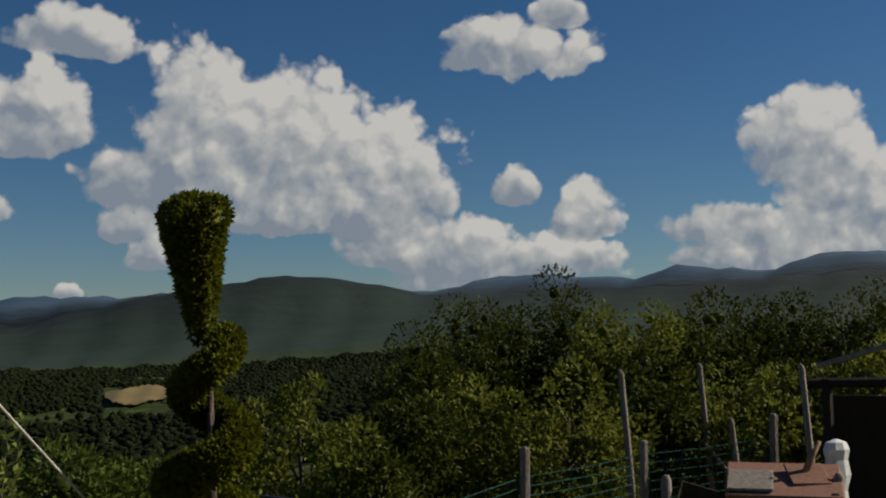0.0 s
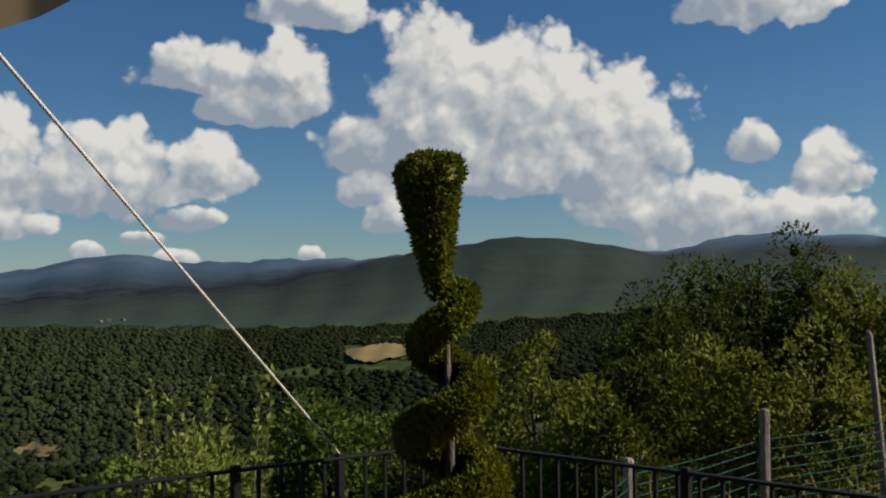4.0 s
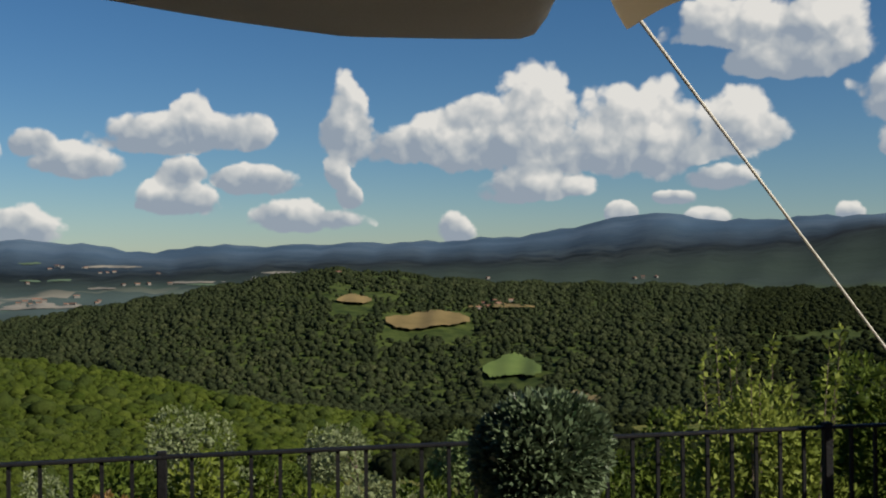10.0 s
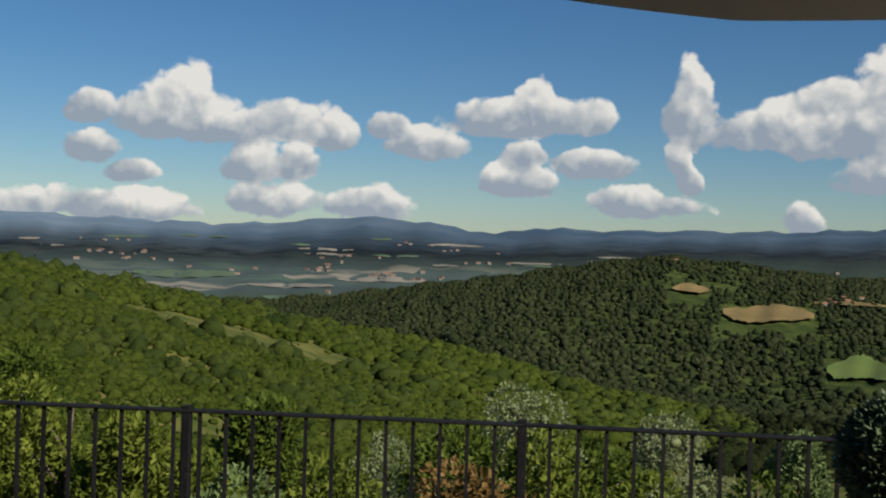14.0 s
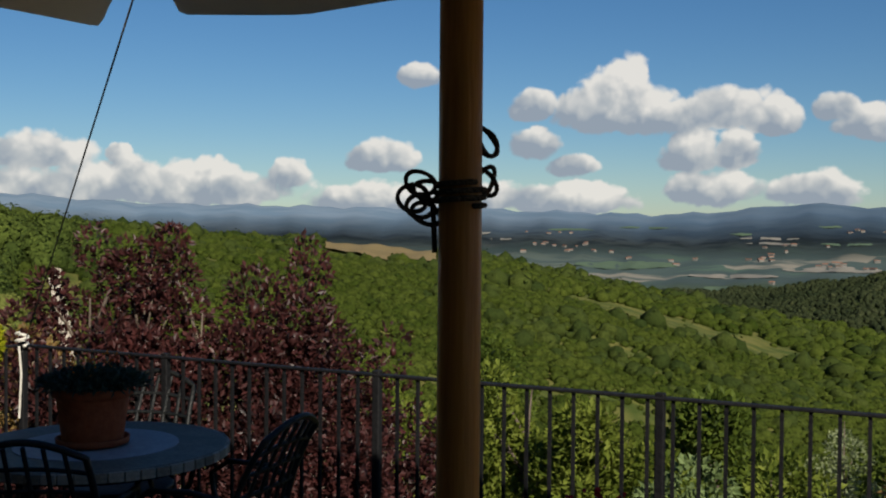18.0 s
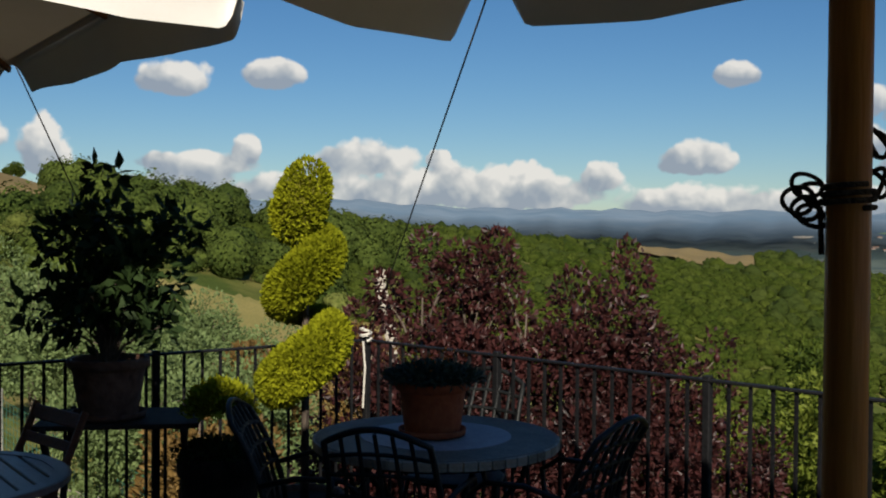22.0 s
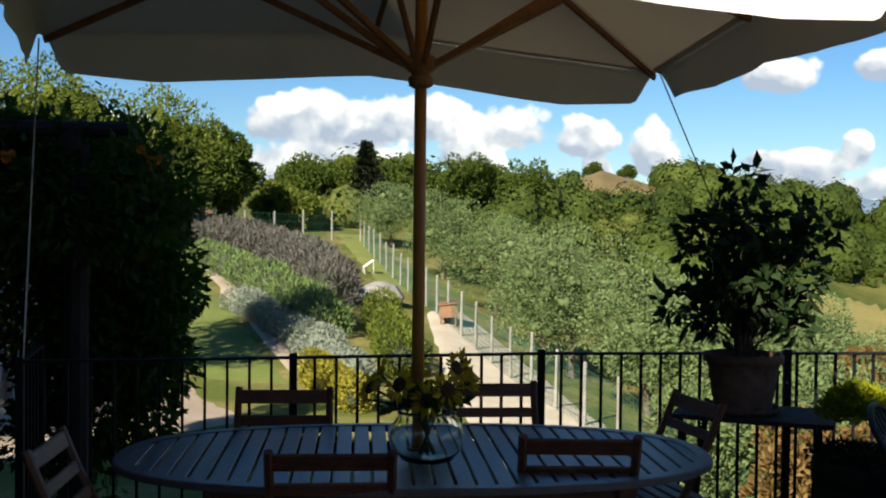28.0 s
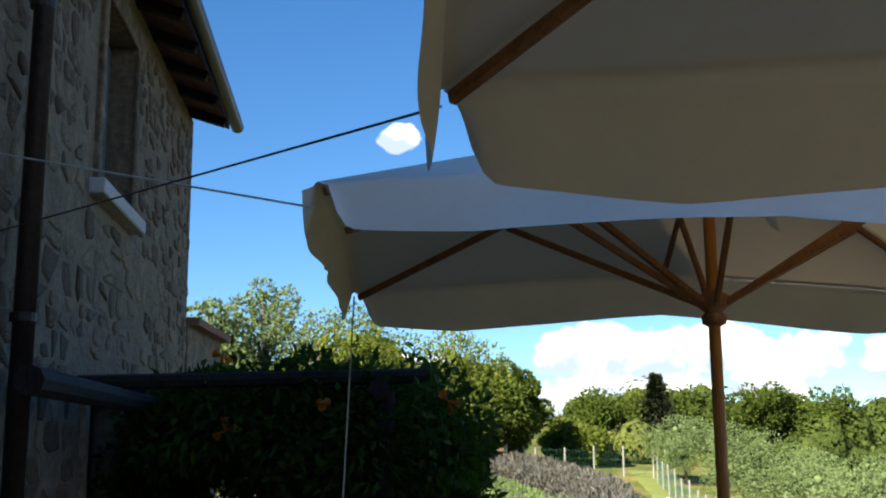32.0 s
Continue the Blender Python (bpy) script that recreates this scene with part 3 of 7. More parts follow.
def crown_mesh(name, hv, hf, v, f, mat):
    """Rounded bodies and loose blades in one mesh: the bodies shade softly, the blades flat."""
    me = bpy.data.meshes.new(name)
    me.vertices.add(len(hv) + len(v))
    me.vertices.foreach_set("co", np.concatenate([hv, v]).astype(np.float32).ravel())
    loops = np.concatenate([hf.ravel(), (f + len(hv)).ravel()])
    me.loops.add(len(loops))
    me.loops.foreach_set("vertex_index", loops.astype(np.int32))
    starts = np.concatenate([np.arange(len(hf)) * 3, hf.size + np.arange(len(f)) * 4])
    me.polygons.add(len(starts))
    me.polygons.foreach_set("loop_start", starts.astype(np.int32))
    me.polygons.foreach_set("use_smooth", np.arange(len(starts)) < len(hf))
    me.update(calc_edges=True)
    me.materials.append(mat)
    return me


def shell(centers, radii, n, rng, squash=1.0, inner=0.55):
    """n points with outward ways, spread over a set of round clumps."""
    pick = rng.choice(len(centers), n, p=radii**2 / (radii**2).sum())
    w = rng.normal(0, 1, (n, 3))
    w /= np.linalg.norm(w, axis=1)[:, None]
    r = radii[pick] * rng.uniform(inner, 1.0, n) ** 0.6
    off = w * r[:, None]
    off[:, 2] *= squash
    return centers[pick] + off, w


# ---- ground: one sheet from the foot of the terrace to the horizon ----
def polar(yaw, r):
    a = np.radians(yaw)
    return -np.sin(a) * r, np.cos(a) * r


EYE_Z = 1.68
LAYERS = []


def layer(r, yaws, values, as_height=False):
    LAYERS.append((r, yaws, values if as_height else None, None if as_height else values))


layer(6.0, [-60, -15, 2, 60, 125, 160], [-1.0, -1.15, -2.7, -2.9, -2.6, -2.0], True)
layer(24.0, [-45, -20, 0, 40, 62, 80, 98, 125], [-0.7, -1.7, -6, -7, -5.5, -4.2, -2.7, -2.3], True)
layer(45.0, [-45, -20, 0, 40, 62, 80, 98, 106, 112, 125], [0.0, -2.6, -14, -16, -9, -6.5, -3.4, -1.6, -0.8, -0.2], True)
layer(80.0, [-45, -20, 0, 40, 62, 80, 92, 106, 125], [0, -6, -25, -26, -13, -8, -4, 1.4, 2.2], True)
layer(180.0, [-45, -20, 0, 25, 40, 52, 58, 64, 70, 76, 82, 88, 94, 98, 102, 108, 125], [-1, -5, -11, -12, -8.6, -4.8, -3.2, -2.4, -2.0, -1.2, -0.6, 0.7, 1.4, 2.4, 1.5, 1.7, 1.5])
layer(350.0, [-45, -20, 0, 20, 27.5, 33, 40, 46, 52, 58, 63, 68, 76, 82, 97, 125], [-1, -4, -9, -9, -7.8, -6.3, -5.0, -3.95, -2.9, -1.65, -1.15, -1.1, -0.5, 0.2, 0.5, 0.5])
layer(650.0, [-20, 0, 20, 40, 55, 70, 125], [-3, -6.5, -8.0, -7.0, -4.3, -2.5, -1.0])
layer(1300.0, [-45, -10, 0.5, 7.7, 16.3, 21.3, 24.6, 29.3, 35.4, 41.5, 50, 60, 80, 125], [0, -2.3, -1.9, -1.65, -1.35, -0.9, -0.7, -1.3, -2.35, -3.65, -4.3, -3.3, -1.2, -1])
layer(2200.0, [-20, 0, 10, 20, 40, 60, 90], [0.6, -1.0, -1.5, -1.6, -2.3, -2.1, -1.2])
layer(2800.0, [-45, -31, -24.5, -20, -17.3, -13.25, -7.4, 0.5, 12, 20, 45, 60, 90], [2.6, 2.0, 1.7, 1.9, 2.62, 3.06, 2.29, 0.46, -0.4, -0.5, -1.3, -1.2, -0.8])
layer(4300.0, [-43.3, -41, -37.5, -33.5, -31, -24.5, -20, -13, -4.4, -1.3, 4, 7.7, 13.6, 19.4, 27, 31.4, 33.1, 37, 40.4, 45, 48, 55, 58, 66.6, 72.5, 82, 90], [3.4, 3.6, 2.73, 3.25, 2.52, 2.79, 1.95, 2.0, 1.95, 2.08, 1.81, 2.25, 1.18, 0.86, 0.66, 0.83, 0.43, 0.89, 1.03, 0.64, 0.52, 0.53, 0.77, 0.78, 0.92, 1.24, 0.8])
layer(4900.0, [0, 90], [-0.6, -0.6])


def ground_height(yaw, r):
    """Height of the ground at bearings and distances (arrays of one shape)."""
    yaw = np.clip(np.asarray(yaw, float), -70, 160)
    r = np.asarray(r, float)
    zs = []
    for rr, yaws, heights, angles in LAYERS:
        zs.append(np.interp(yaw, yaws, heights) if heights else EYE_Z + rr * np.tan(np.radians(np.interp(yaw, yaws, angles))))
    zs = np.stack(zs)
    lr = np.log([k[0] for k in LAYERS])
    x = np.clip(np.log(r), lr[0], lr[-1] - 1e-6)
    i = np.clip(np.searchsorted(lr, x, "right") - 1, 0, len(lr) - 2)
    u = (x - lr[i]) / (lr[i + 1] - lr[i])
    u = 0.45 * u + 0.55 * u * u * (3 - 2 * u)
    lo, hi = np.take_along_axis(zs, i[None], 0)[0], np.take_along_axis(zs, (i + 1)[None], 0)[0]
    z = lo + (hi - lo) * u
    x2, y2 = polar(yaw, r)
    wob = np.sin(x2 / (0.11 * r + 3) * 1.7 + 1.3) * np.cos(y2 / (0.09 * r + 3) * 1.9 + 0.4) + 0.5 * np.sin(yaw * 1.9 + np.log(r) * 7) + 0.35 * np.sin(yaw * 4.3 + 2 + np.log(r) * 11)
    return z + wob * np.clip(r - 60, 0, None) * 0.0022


def at_ground(yaw, r):
    x, y = polar(yaw, r)
    return float(x), float(y), float(ground_height(np.array([yaw]), np.array([float(r)]))[0])


def ground_xy(x, y):
    return float(ground_height(np.array([math.degrees(math.atan2(-x, y))]), np.array([math.hypot(x, y)]))[0])


def ground_material():
    """Grass, dry meadow and woodland floor near by; fields, villages' pale plots and woods far off, with distance haze
    tinted into the far colours.
    """
    m = bpy.data.materials.new("countryside")
    m.use_nodes = True
    n, l = m.node_tree.nodes, m.node_tree.links
    b = n["Principled BSDF"]
    b.inputs["Roughness"].default_value, b.inputs["Specular IOR Level"].default_value = 0.95, 0.1
    co = n.new("ShaderNodeTexCoord")

    def noise_at(scale, detail=4.0):
        t = n.new("ShaderNodeTexNoise")
        t.inputs["Scale"].default_value, t.inputs["Detail"].default_value, t.inputs["Roughness"].default_value = scale, detail, 0.6
        l.new(co.outputs["Object"], t.inputs["Vector"])
        return t.outputs["Fac"]

    def ramp(v, a, b2):
        q = n.new("ShaderNodeMapRange")
        q.inputs["From Min"].default_value, q.inputs["From Max"].default_value = a, b2
        l.new(v, q.inputs["Value"])
        return q.outputs[0]

    def blend(fac, a, b2):
        q = n.new("ShaderNodeMix")
        q.data_type = "RGBA"
        l.new(fac, q.inputs["Factor"])
        for key, v in (("A", a), ("B", b2)):
            if isinstance(v, tuple):
                q.inputs[key].default_value = (*v, 1)
            else:
                l.new(v, q.inputs[key])
        return q.outputs["Result"]

    far = n.new("ShaderNodeVectorMath")
    far.operation = "LENGTH"
    l.new(co.outputs["Object"], far.inputs[0])
    dist = far.outputs["Value"]
    lawn = blend(ramp(noise_at(0.35), 0.42, 0.62), (0.085, 0.115, 0.022), (0.27, 0.215, 0.085))
    lawn = blend(ramp(noise_at(8.0), 0.35, 0.75), lawn, (0.13, 0.135, 0.035))
    wood = blend(ramp(noise_at(0.06, 6.0), 0.35, 0.65), (0.020, 0.034, 0.008), (0.065, 0.085, 0.02))
    cells = n.new("ShaderNodeTexVoronoi")
    cells.inputs["Scale"].default_value = 0.006
    l.new(co.outputs["Object"], cells.inputs["Vector"])
    hue = n.new("ShaderNodeSeparateColor")
    l.new(cells.outputs["Color"], hue.inputs[0])
    # Valley plots are lightened and blued: haze mixed into their colour.
    plots = blend(ramp(hue.outputs[0], 0.55, 0.75), (0.07, 0.110, 0.085), (0.22, 0.205, 0.165))
    plots = blend(ramp(hue.outputs[1], 0.45, 0.55), plots, (0.060, 0.086, 0.080))
    plots = blend(ramp(noise_at(0.004, 8.0), 0.47, 0.56), plots, (0.050, 0.073, 0.070))
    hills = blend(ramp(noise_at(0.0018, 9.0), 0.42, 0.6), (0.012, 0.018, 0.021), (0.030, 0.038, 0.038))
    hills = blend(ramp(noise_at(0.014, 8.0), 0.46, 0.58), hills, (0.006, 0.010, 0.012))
    # Blue aerial haze of the farthest range, painted into its base colour.
    range_haze = blend(ramp(noise_at(0.0022, 9.0), 0.42, 0.6), (0.045, 0.080, 0.125), (0.070, 0.108, 0.155))
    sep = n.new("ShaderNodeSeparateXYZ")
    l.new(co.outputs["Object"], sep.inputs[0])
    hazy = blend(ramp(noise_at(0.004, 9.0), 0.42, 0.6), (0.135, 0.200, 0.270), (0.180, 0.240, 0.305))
    range_haze = blend(ramp(sep.outputs[0], -2300.0, -3500.0), range_haze, hazy)
    hills = blend(ramp(dist, 3000.0, 3700.0), hills, range_haze)
    scrub = blend(ramp(noise_at(0.12, 5.0), 0.40, 0.62), (0.050, 0.072, 0.014), (0.135, 0.130, 0.035))
    c = blend(ramp(dist, 60.0, 95.0), lawn, scrub)
    c = blend(ramp(dist, 420.0, 520.0), c, wood)
    plots = blend(ramp(sep.outputs[2], -75.0, -45.0), plots, (0.031, 0.046, 0.036))
    c = blend(ramp(dist, 1450.0, 1700.0), c, plots)
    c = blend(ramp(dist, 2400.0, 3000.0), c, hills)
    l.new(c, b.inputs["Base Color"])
    bp = n.new("ShaderNodeBump")
    bp.inputs["Strength"].default_value, bp.inputs["Distance"].default_value = 0.6, 0.05
    l.new(noise_at(25.0), bp.inputs["Height"])
    folds = n.new("ShaderNodeBump")
    folds.inputs["Strength"].default_value, folds.inputs["Distance"].default_value = 1.0, 9.0
    l.new(noise_at(0.005, 7.0), folds.inputs["Height"])
    l.new(folds.outputs[0], bp.inputs["Normal"])
    l.new(bp.outputs[0], b.inputs["Normal"])
    return m


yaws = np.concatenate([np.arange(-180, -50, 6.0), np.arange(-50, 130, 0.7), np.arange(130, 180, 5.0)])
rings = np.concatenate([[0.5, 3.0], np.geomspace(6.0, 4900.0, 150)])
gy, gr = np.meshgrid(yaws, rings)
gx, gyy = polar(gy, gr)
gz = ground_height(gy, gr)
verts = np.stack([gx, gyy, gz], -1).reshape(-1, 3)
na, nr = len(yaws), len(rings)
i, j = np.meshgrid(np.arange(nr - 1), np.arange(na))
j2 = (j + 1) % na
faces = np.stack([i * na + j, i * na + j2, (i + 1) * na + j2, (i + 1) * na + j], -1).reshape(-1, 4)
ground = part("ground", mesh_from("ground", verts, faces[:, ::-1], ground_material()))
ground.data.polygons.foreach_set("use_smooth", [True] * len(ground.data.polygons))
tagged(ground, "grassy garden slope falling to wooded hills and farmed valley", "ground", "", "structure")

# ---- terrace ----
F, E_, C_, B_, K = (-6.32, 1.16), (-4.44, 2.30), (-2.29, 3.64), (-0.06, 4.94), (0.95, 5.50)
G_, H_, I_ = (-5.40, -1.18), (-4.82, -2.25), (-4.26, -3.33)
R_END = (4.10, 0.75)
WALL_DIR, WALL_OUT = Vector((-0.811, -0.585, 0)), Vector((-0.585, 0.811, 0))
WALL_FOOT = Vector((0.94, -1.45, 0))


def on_wall(along, out=0.0, z=0.0):
    """A place by its way along the house wall, its distance in front of it, and its height."""
    return WALL_FOOT + WALL_DIR * along + WALL_OUT * out + Vector((0, 0, z))


def grown(outline, by):
    cx, cy = sum(p[0] for p in outline) / len(outline), sum(p[1] for p in outline) / len(outline)
    return [(x + by * (x - cx) / math.hypot(x - cx, y - cy), y + by * (y - cy) / math.hypot(x - cx, y - cy)) for x, y in outline]


w0, w1 = on_wall(-3.9), on_wall(5.2)
TERRACE = [F, G_, H_, I_, (-3.55, -4.6), (w1.x, w1.y), (w0.x, w0.y), R_END, K, B_, C_, E_]
terrace = single("terrace_wall", Geo().prism(grown(TERRACE, 0.10), -6.0, -0.06), PLASTER_STONE, "rough stone retaining wall under the terrace", "wall", kind="structure")
single("floor", Geo().prism(grown(TERRACE, 0.14), -0.055, -0.004), PAVING, "reddish paved terrace floor in shade", "floor", kind="structure")


def rail_run(a, b, label, posts=(), z=0.0, drop=0.0, spacing=0.102, height=1.0):
    """An iron railing from a to b: flat top rail, bottom rail, posts and thin square balusters."""
    a, b = Vector((*a, z)), Vector((*b, z - drop))
    d = b - a
    flat = Vector((d.x, d.y, 0))
    yaw, ln = math.degrees(math.atan2(d.y, d.x)), d.length
    rail = thing("railing", label, "railing", Matrix.Translation(a), "terrace railings")
    slope = -math.degrees(math.atan2(drop, flat.length))
    for name, h, w, t in (("top_rail", height, 0.042, 0.012), ("bottom_rail", 0.10, 0.03, 0.010)):
        mid = d / 2 + Vector((0, 0, h))
        m = Matrix.Translation(mid) @ Euler((0, radians(-slope), radians(yaw))).to_matrix().to_4x4()
        part(name, Geo().box((0, 0, 0), (ln, w, t), bevel=0.003, m=m), IRON, rail)
    n = max(1, round(flat.length / spacing))
    bar = Geo().box((0, 0, (height - 0.10) / 2), (0.013, 0.013, height - 0.11), yaw).mesh("baluster", IRON)
    for k in range(1, n):
        if any(abs(k / n - p) * flat.length < 0.04 for p in posts):
            continue
        ob = part("baluster", bar, IRON, rail)
        ob.location = d * (k / n) + Vector((0, 0, 0.10))
    for p in posts:
        q = Geo().box((0, 0, height / 2 + 0.005), (0.036, 0.036, height + 0.03), yaw, bevel=0.004)
        ob = part("post", q, IRON, rail)
        ob.location = d * p
    return rail


rail_run(F, E_, "black wrought-iron terrace railing beside the plum tree", (0.0, 0.45, 1.0))
rail_run(E_, C_, "black wrought-iron terrace railing facing the valley", (0.5, 1.0))
rail_run(C_, B_, "black wrought-iron terrace railing facing the valley", (0.5, 1.0))
rail_run(B_, K, "black wrought-iron terrace railing with a guy rope tied on", (0.43, 1.0))
rail_run(K, (2.10, 3.83), "black wrought-iron terrace railing beside the fenced plot", (0.62,))
rail_run((2.10, 3.83), R_END, "black wrought-iron terrace railing running to the house", (0.25, 0.62, 1.0))
rail_run(F, G_, "black wrought-iron terrace railing over the garden path", (0.5, 1.0))
rail_run(G_, H_, "black wrought-iron terrace railing behind the dining table", (1.0,))
rail_run(H_, I_, "black wrought-iron terrace railing near the steps", (1.0,))

# ---- house ----
HOUSE_H = 4.92


def wall_frame():
    """Axes of the house wall: x along it away from the terrace's middle, y out of it, z up."""
    return Matrix(((WALL_DIR.x, WALL_OUT.x, 0, WALL_FOOT.x), (WALL_DIR.y, WALL_OUT.y, 0, WALL_FOOT.y), (0, 0, 1, 0), (0, 0, 0, 1)))


WALL_M = wall_frame()
WIN = (6.70, 7.65, 3.34, 4.58)
DOOR = (6.75, 7.65, 0.0, 2.05)
house = thing("house", "old two-storey farmhouse of rough brown rubble stone in shade", "house", WALL_M, kind="structure")


def wall_block(x0, x1, z0, z1):
    return Geo().box(((x0 + x1) / 2, -0.25, (z0 + z1) / 2), (x1 - x0, 0.5, z1 - z0))


CORNER = 10.5
g = Geo()
for x0, x1, z0, z1 in ((-5.0, WIN[0], -3.0, HOUSE_H), (WIN[1], CORNER, -3.0, HOUSE_H), (WIN[0], WIN[1], DOOR[3], WIN[2]), (WIN[0], WIN[1], WIN[3], HOUSE_H), (WIN[0], DOOR[0], -3.0, DOOR[3]), (WIN[0], WIN[1], -3.0, 0.0)):
    if x1 - x0 > 0.01:
        g.box(((x0 + x1) / 2, -0.25, (z0 + z1) / 2), (x1 - x0, 0.5, z1 - z0))
part("wall", g, PLASTER_STONE, house, "lime-mortared rubble masonry")
for c, s in (((CORNER - 0.25, -4.0, 0.9), (0.5, 7.0, 7.9)), ((-4.75, -4.0, 0.9), (0.5, 7.0, 7.9)), ((2.5, -7.75, 0.9), (15.0, 0.5, 7.9))):
    part("wall", Geo().box(c, s), PLASTER_STONE, house)


# ---- umbrellas ----
def umbrella(name, at, yaw, half, half_b, rim_z, apex_z, pole_r, label, hub_z, valance=0.20, base=True, lean=(0, 0)):
    """A square canvas umbrella on a wooden pole: eight ribs with struts to a turned hub, a loose valance with notched corners."""
    um = thing(name, label, "umbrella", pose(at[0], at[1], 0, 0, 0, yaw))
    part("pole", Geo().tube([(0, 0, 0.0), (0, 0, apex_z - 0.02)], pole_r, 20), WOOD_POLE, um, "varnished wooden pole", True)
    corners = [Vector((half * a, half_b * b, rim_z)) for a, b in ((1, 1), (-1, 1), (-1, -1), (1, -1))]
    ca, sa = math.cos(radians(yaw)), math.sin(radians(yaw))
    for p in corners:
        p.z += p.x * (lean[0] * ca + lean[1] * sa) + p.y * (lean[1] * ca - lean[0] * sa)
    mids = [(corners[k] + corners[(k + 1) % 4]) / 2 + Vector((0, 0, 0.10)) for k in range(4)]
    apex = Vector((0, 0, apex_z))
    # canopy: four panels that sag a little between the ribs
    n, v, f = 14, [], []
    for k in range(4):
        c0, c1 = corners[k], corners[(k + 1) % 4]
        k0 = len(v)
        for i in range(n + 1):
            for j in range(n + 1):
                s, t = i / n, j / n
                rim = c0.lerp(c1, t) + Vector((0, 0, 0.10 * (1 - abs(2 * t - 1)) ** 1.0))
                p = apex.lerp(rim, s)
                p.z -= 0.045 * math.sin(math.pi * s) * abs(math.sin(2 * math.pi * t))
                v.append(p)
        for i in range(n):
            for j in range(n):
                a = k0 + i * (n + 1) + j
                f.append((a, a + 1, a + n + 2, a + n + 1))
    part("canopy", Geo().add(v, f), CANVAS, um, "ecru canvas canopy", True)
    # valance: a hanging flap on each side, rounded where it meets the corners
    for k in range(4):
        c0, c1 = corners[k], corners[(k + 1) % 4]
        out = ((c0 + c1) / 2)
        out.z = 0
        out.normalize()
        v, f, cols, rows = [], [], 72, 7
        for j in range(cols + 1):
            t = j / cols
            rim = c0.lerp(c1, t) + Vector((0, 0, 0.10 * (1 - abs(2 * t - 1))))
            e = min(t, 1 - t) * (c1 - c0).length
            drop = (valance[k] if isinstance(valance, tuple) else valance) * (0.72 + 0.28 * min(1.0, e / 0.5)) * (1 - 0.9 * max(0.0, 1 - e / 0.13) ** 2.6) * (1.0 + 0.05 * math.sin(t * 9 + k))
            for i in range(rows + 1):
                s = i / rows
                wave = 0.012 * s * math.sin(t * 13 + k * 2.1) + 0.006 * s * math.sin(t * 31 + k)
                inset = (c1 - c0).normalized() * (0.04 * s * (1 if t < 0.5 else -1) * max(0.0, 1 - e / 0.12))
                if i == 0:
                    v.append(rim.lerp(apex, 0.03) - Vector((0, 0, 0.004)))
                    continue
                s = (i - 1) / (rows - 1)
                v.append(rim + out * (0.004 + 0.035 * s * s + wave * s) + inset - Vector((0, 0, 0.002 + drop * s)))
        for j in range(cols):
            for i in range(rows):
                a = j * (rows + 1) + i
                f.append((a, a + 1, a + rows + 2, a + rows + 1))
        part("valance", Geo().add(v, f), CANVAS, um, "hanging canvas valance", True)
    hub = Vector((0, 0, hub_z))
    for p in corners + mids:
        tip = apex.lerp(p, 0.985) - Vector((0, 0, 0.035))
        head = apex + Vector((p.x, p.y, 0)).normalized() * 0.04 - Vector((0, 0, 0.05))
        d = tip - head
        m = Matrix.Translation((head + tip) / 2) @ d.to_track_quat("X", "Z").to_matrix().to_4x4()
        rib = part("rib", Geo().box((0, 0, 0), (d.length, 0.020, 0.030), bevel=0.004, m=m), WOOD_RIB, um)
        joint = head.lerp(tip, 0.52) - Vector((0, 0, 0.02))
        start = hub + Vector((p.x, p.y, 0)).normalized() * 0.05
        d2 = joint - start
        m2 = Matrix.Translation((joint + start) / 2) @ d2.to_track_quat("X", "Z").to_matrix().to_4x4()
        part("strut", Geo().box((0, 0, 0), (d2.length, 0.022, 0.028), bevel=0.004, m=m2), WOOD_RIB, rib)
    part("hub", Geo().lathe([(pole_r + 0.003, -0.09), (pole_r + 0.022, -0.08), (pole_r + 0.026, -0.05), (pole_r + 0.010, -0.035), (pole_r + 0.034, -0.015), (pole_r + 0.036, 0.03), (pole_r + 0.012, 0.045), (pole_r + 0.003, 0.06)], (0, 0, hub_z), 24), WOOD_RIB, um, "turned wooden hub", True)
    part("finial", Geo().lathe([(0.03, -0.03), (0.035, 0.0), (0.02, 0.03), (0.005, 0.05)], (0, 0, apex_z + 0.02), 16), WOOD_RIB, um, "", True)
    if base:
        part("base", Geo().lathe([(0.26, 0.0), (0.27, 0.02), (0.26, 0.055), (0.06, 0.075), (0.05, 0.26), (pole_r + 0.004, 0.27)], (0, 0, 0), 28), IRON, um, "round cast base", True)
    return um


U1, U2 = (-1.168, 0.673), (-4.18, -1.436)
umbrella("umbrella", U1, 32.9, 1.538, 1.264, 2.344, 2.95, 0.0225, "ecru canvas umbrella on a varnished pole with a bundled rope", 2.30, (0.188, 0.245, 0.25, 0.21), lean=(-0.015, -0.022))
umbrella("umbrella", U2, 122.0, 1.47, 0.90, 2.465, 3.02, 0.024, "ecru canvas umbrella standing through the oval dining table", 2.255, base=False, lean=(0.047, 0.017))

# ---- places of the two tables ----
T1 = (-4.80, 1.18)
T2 = (-4.18, -1.436)


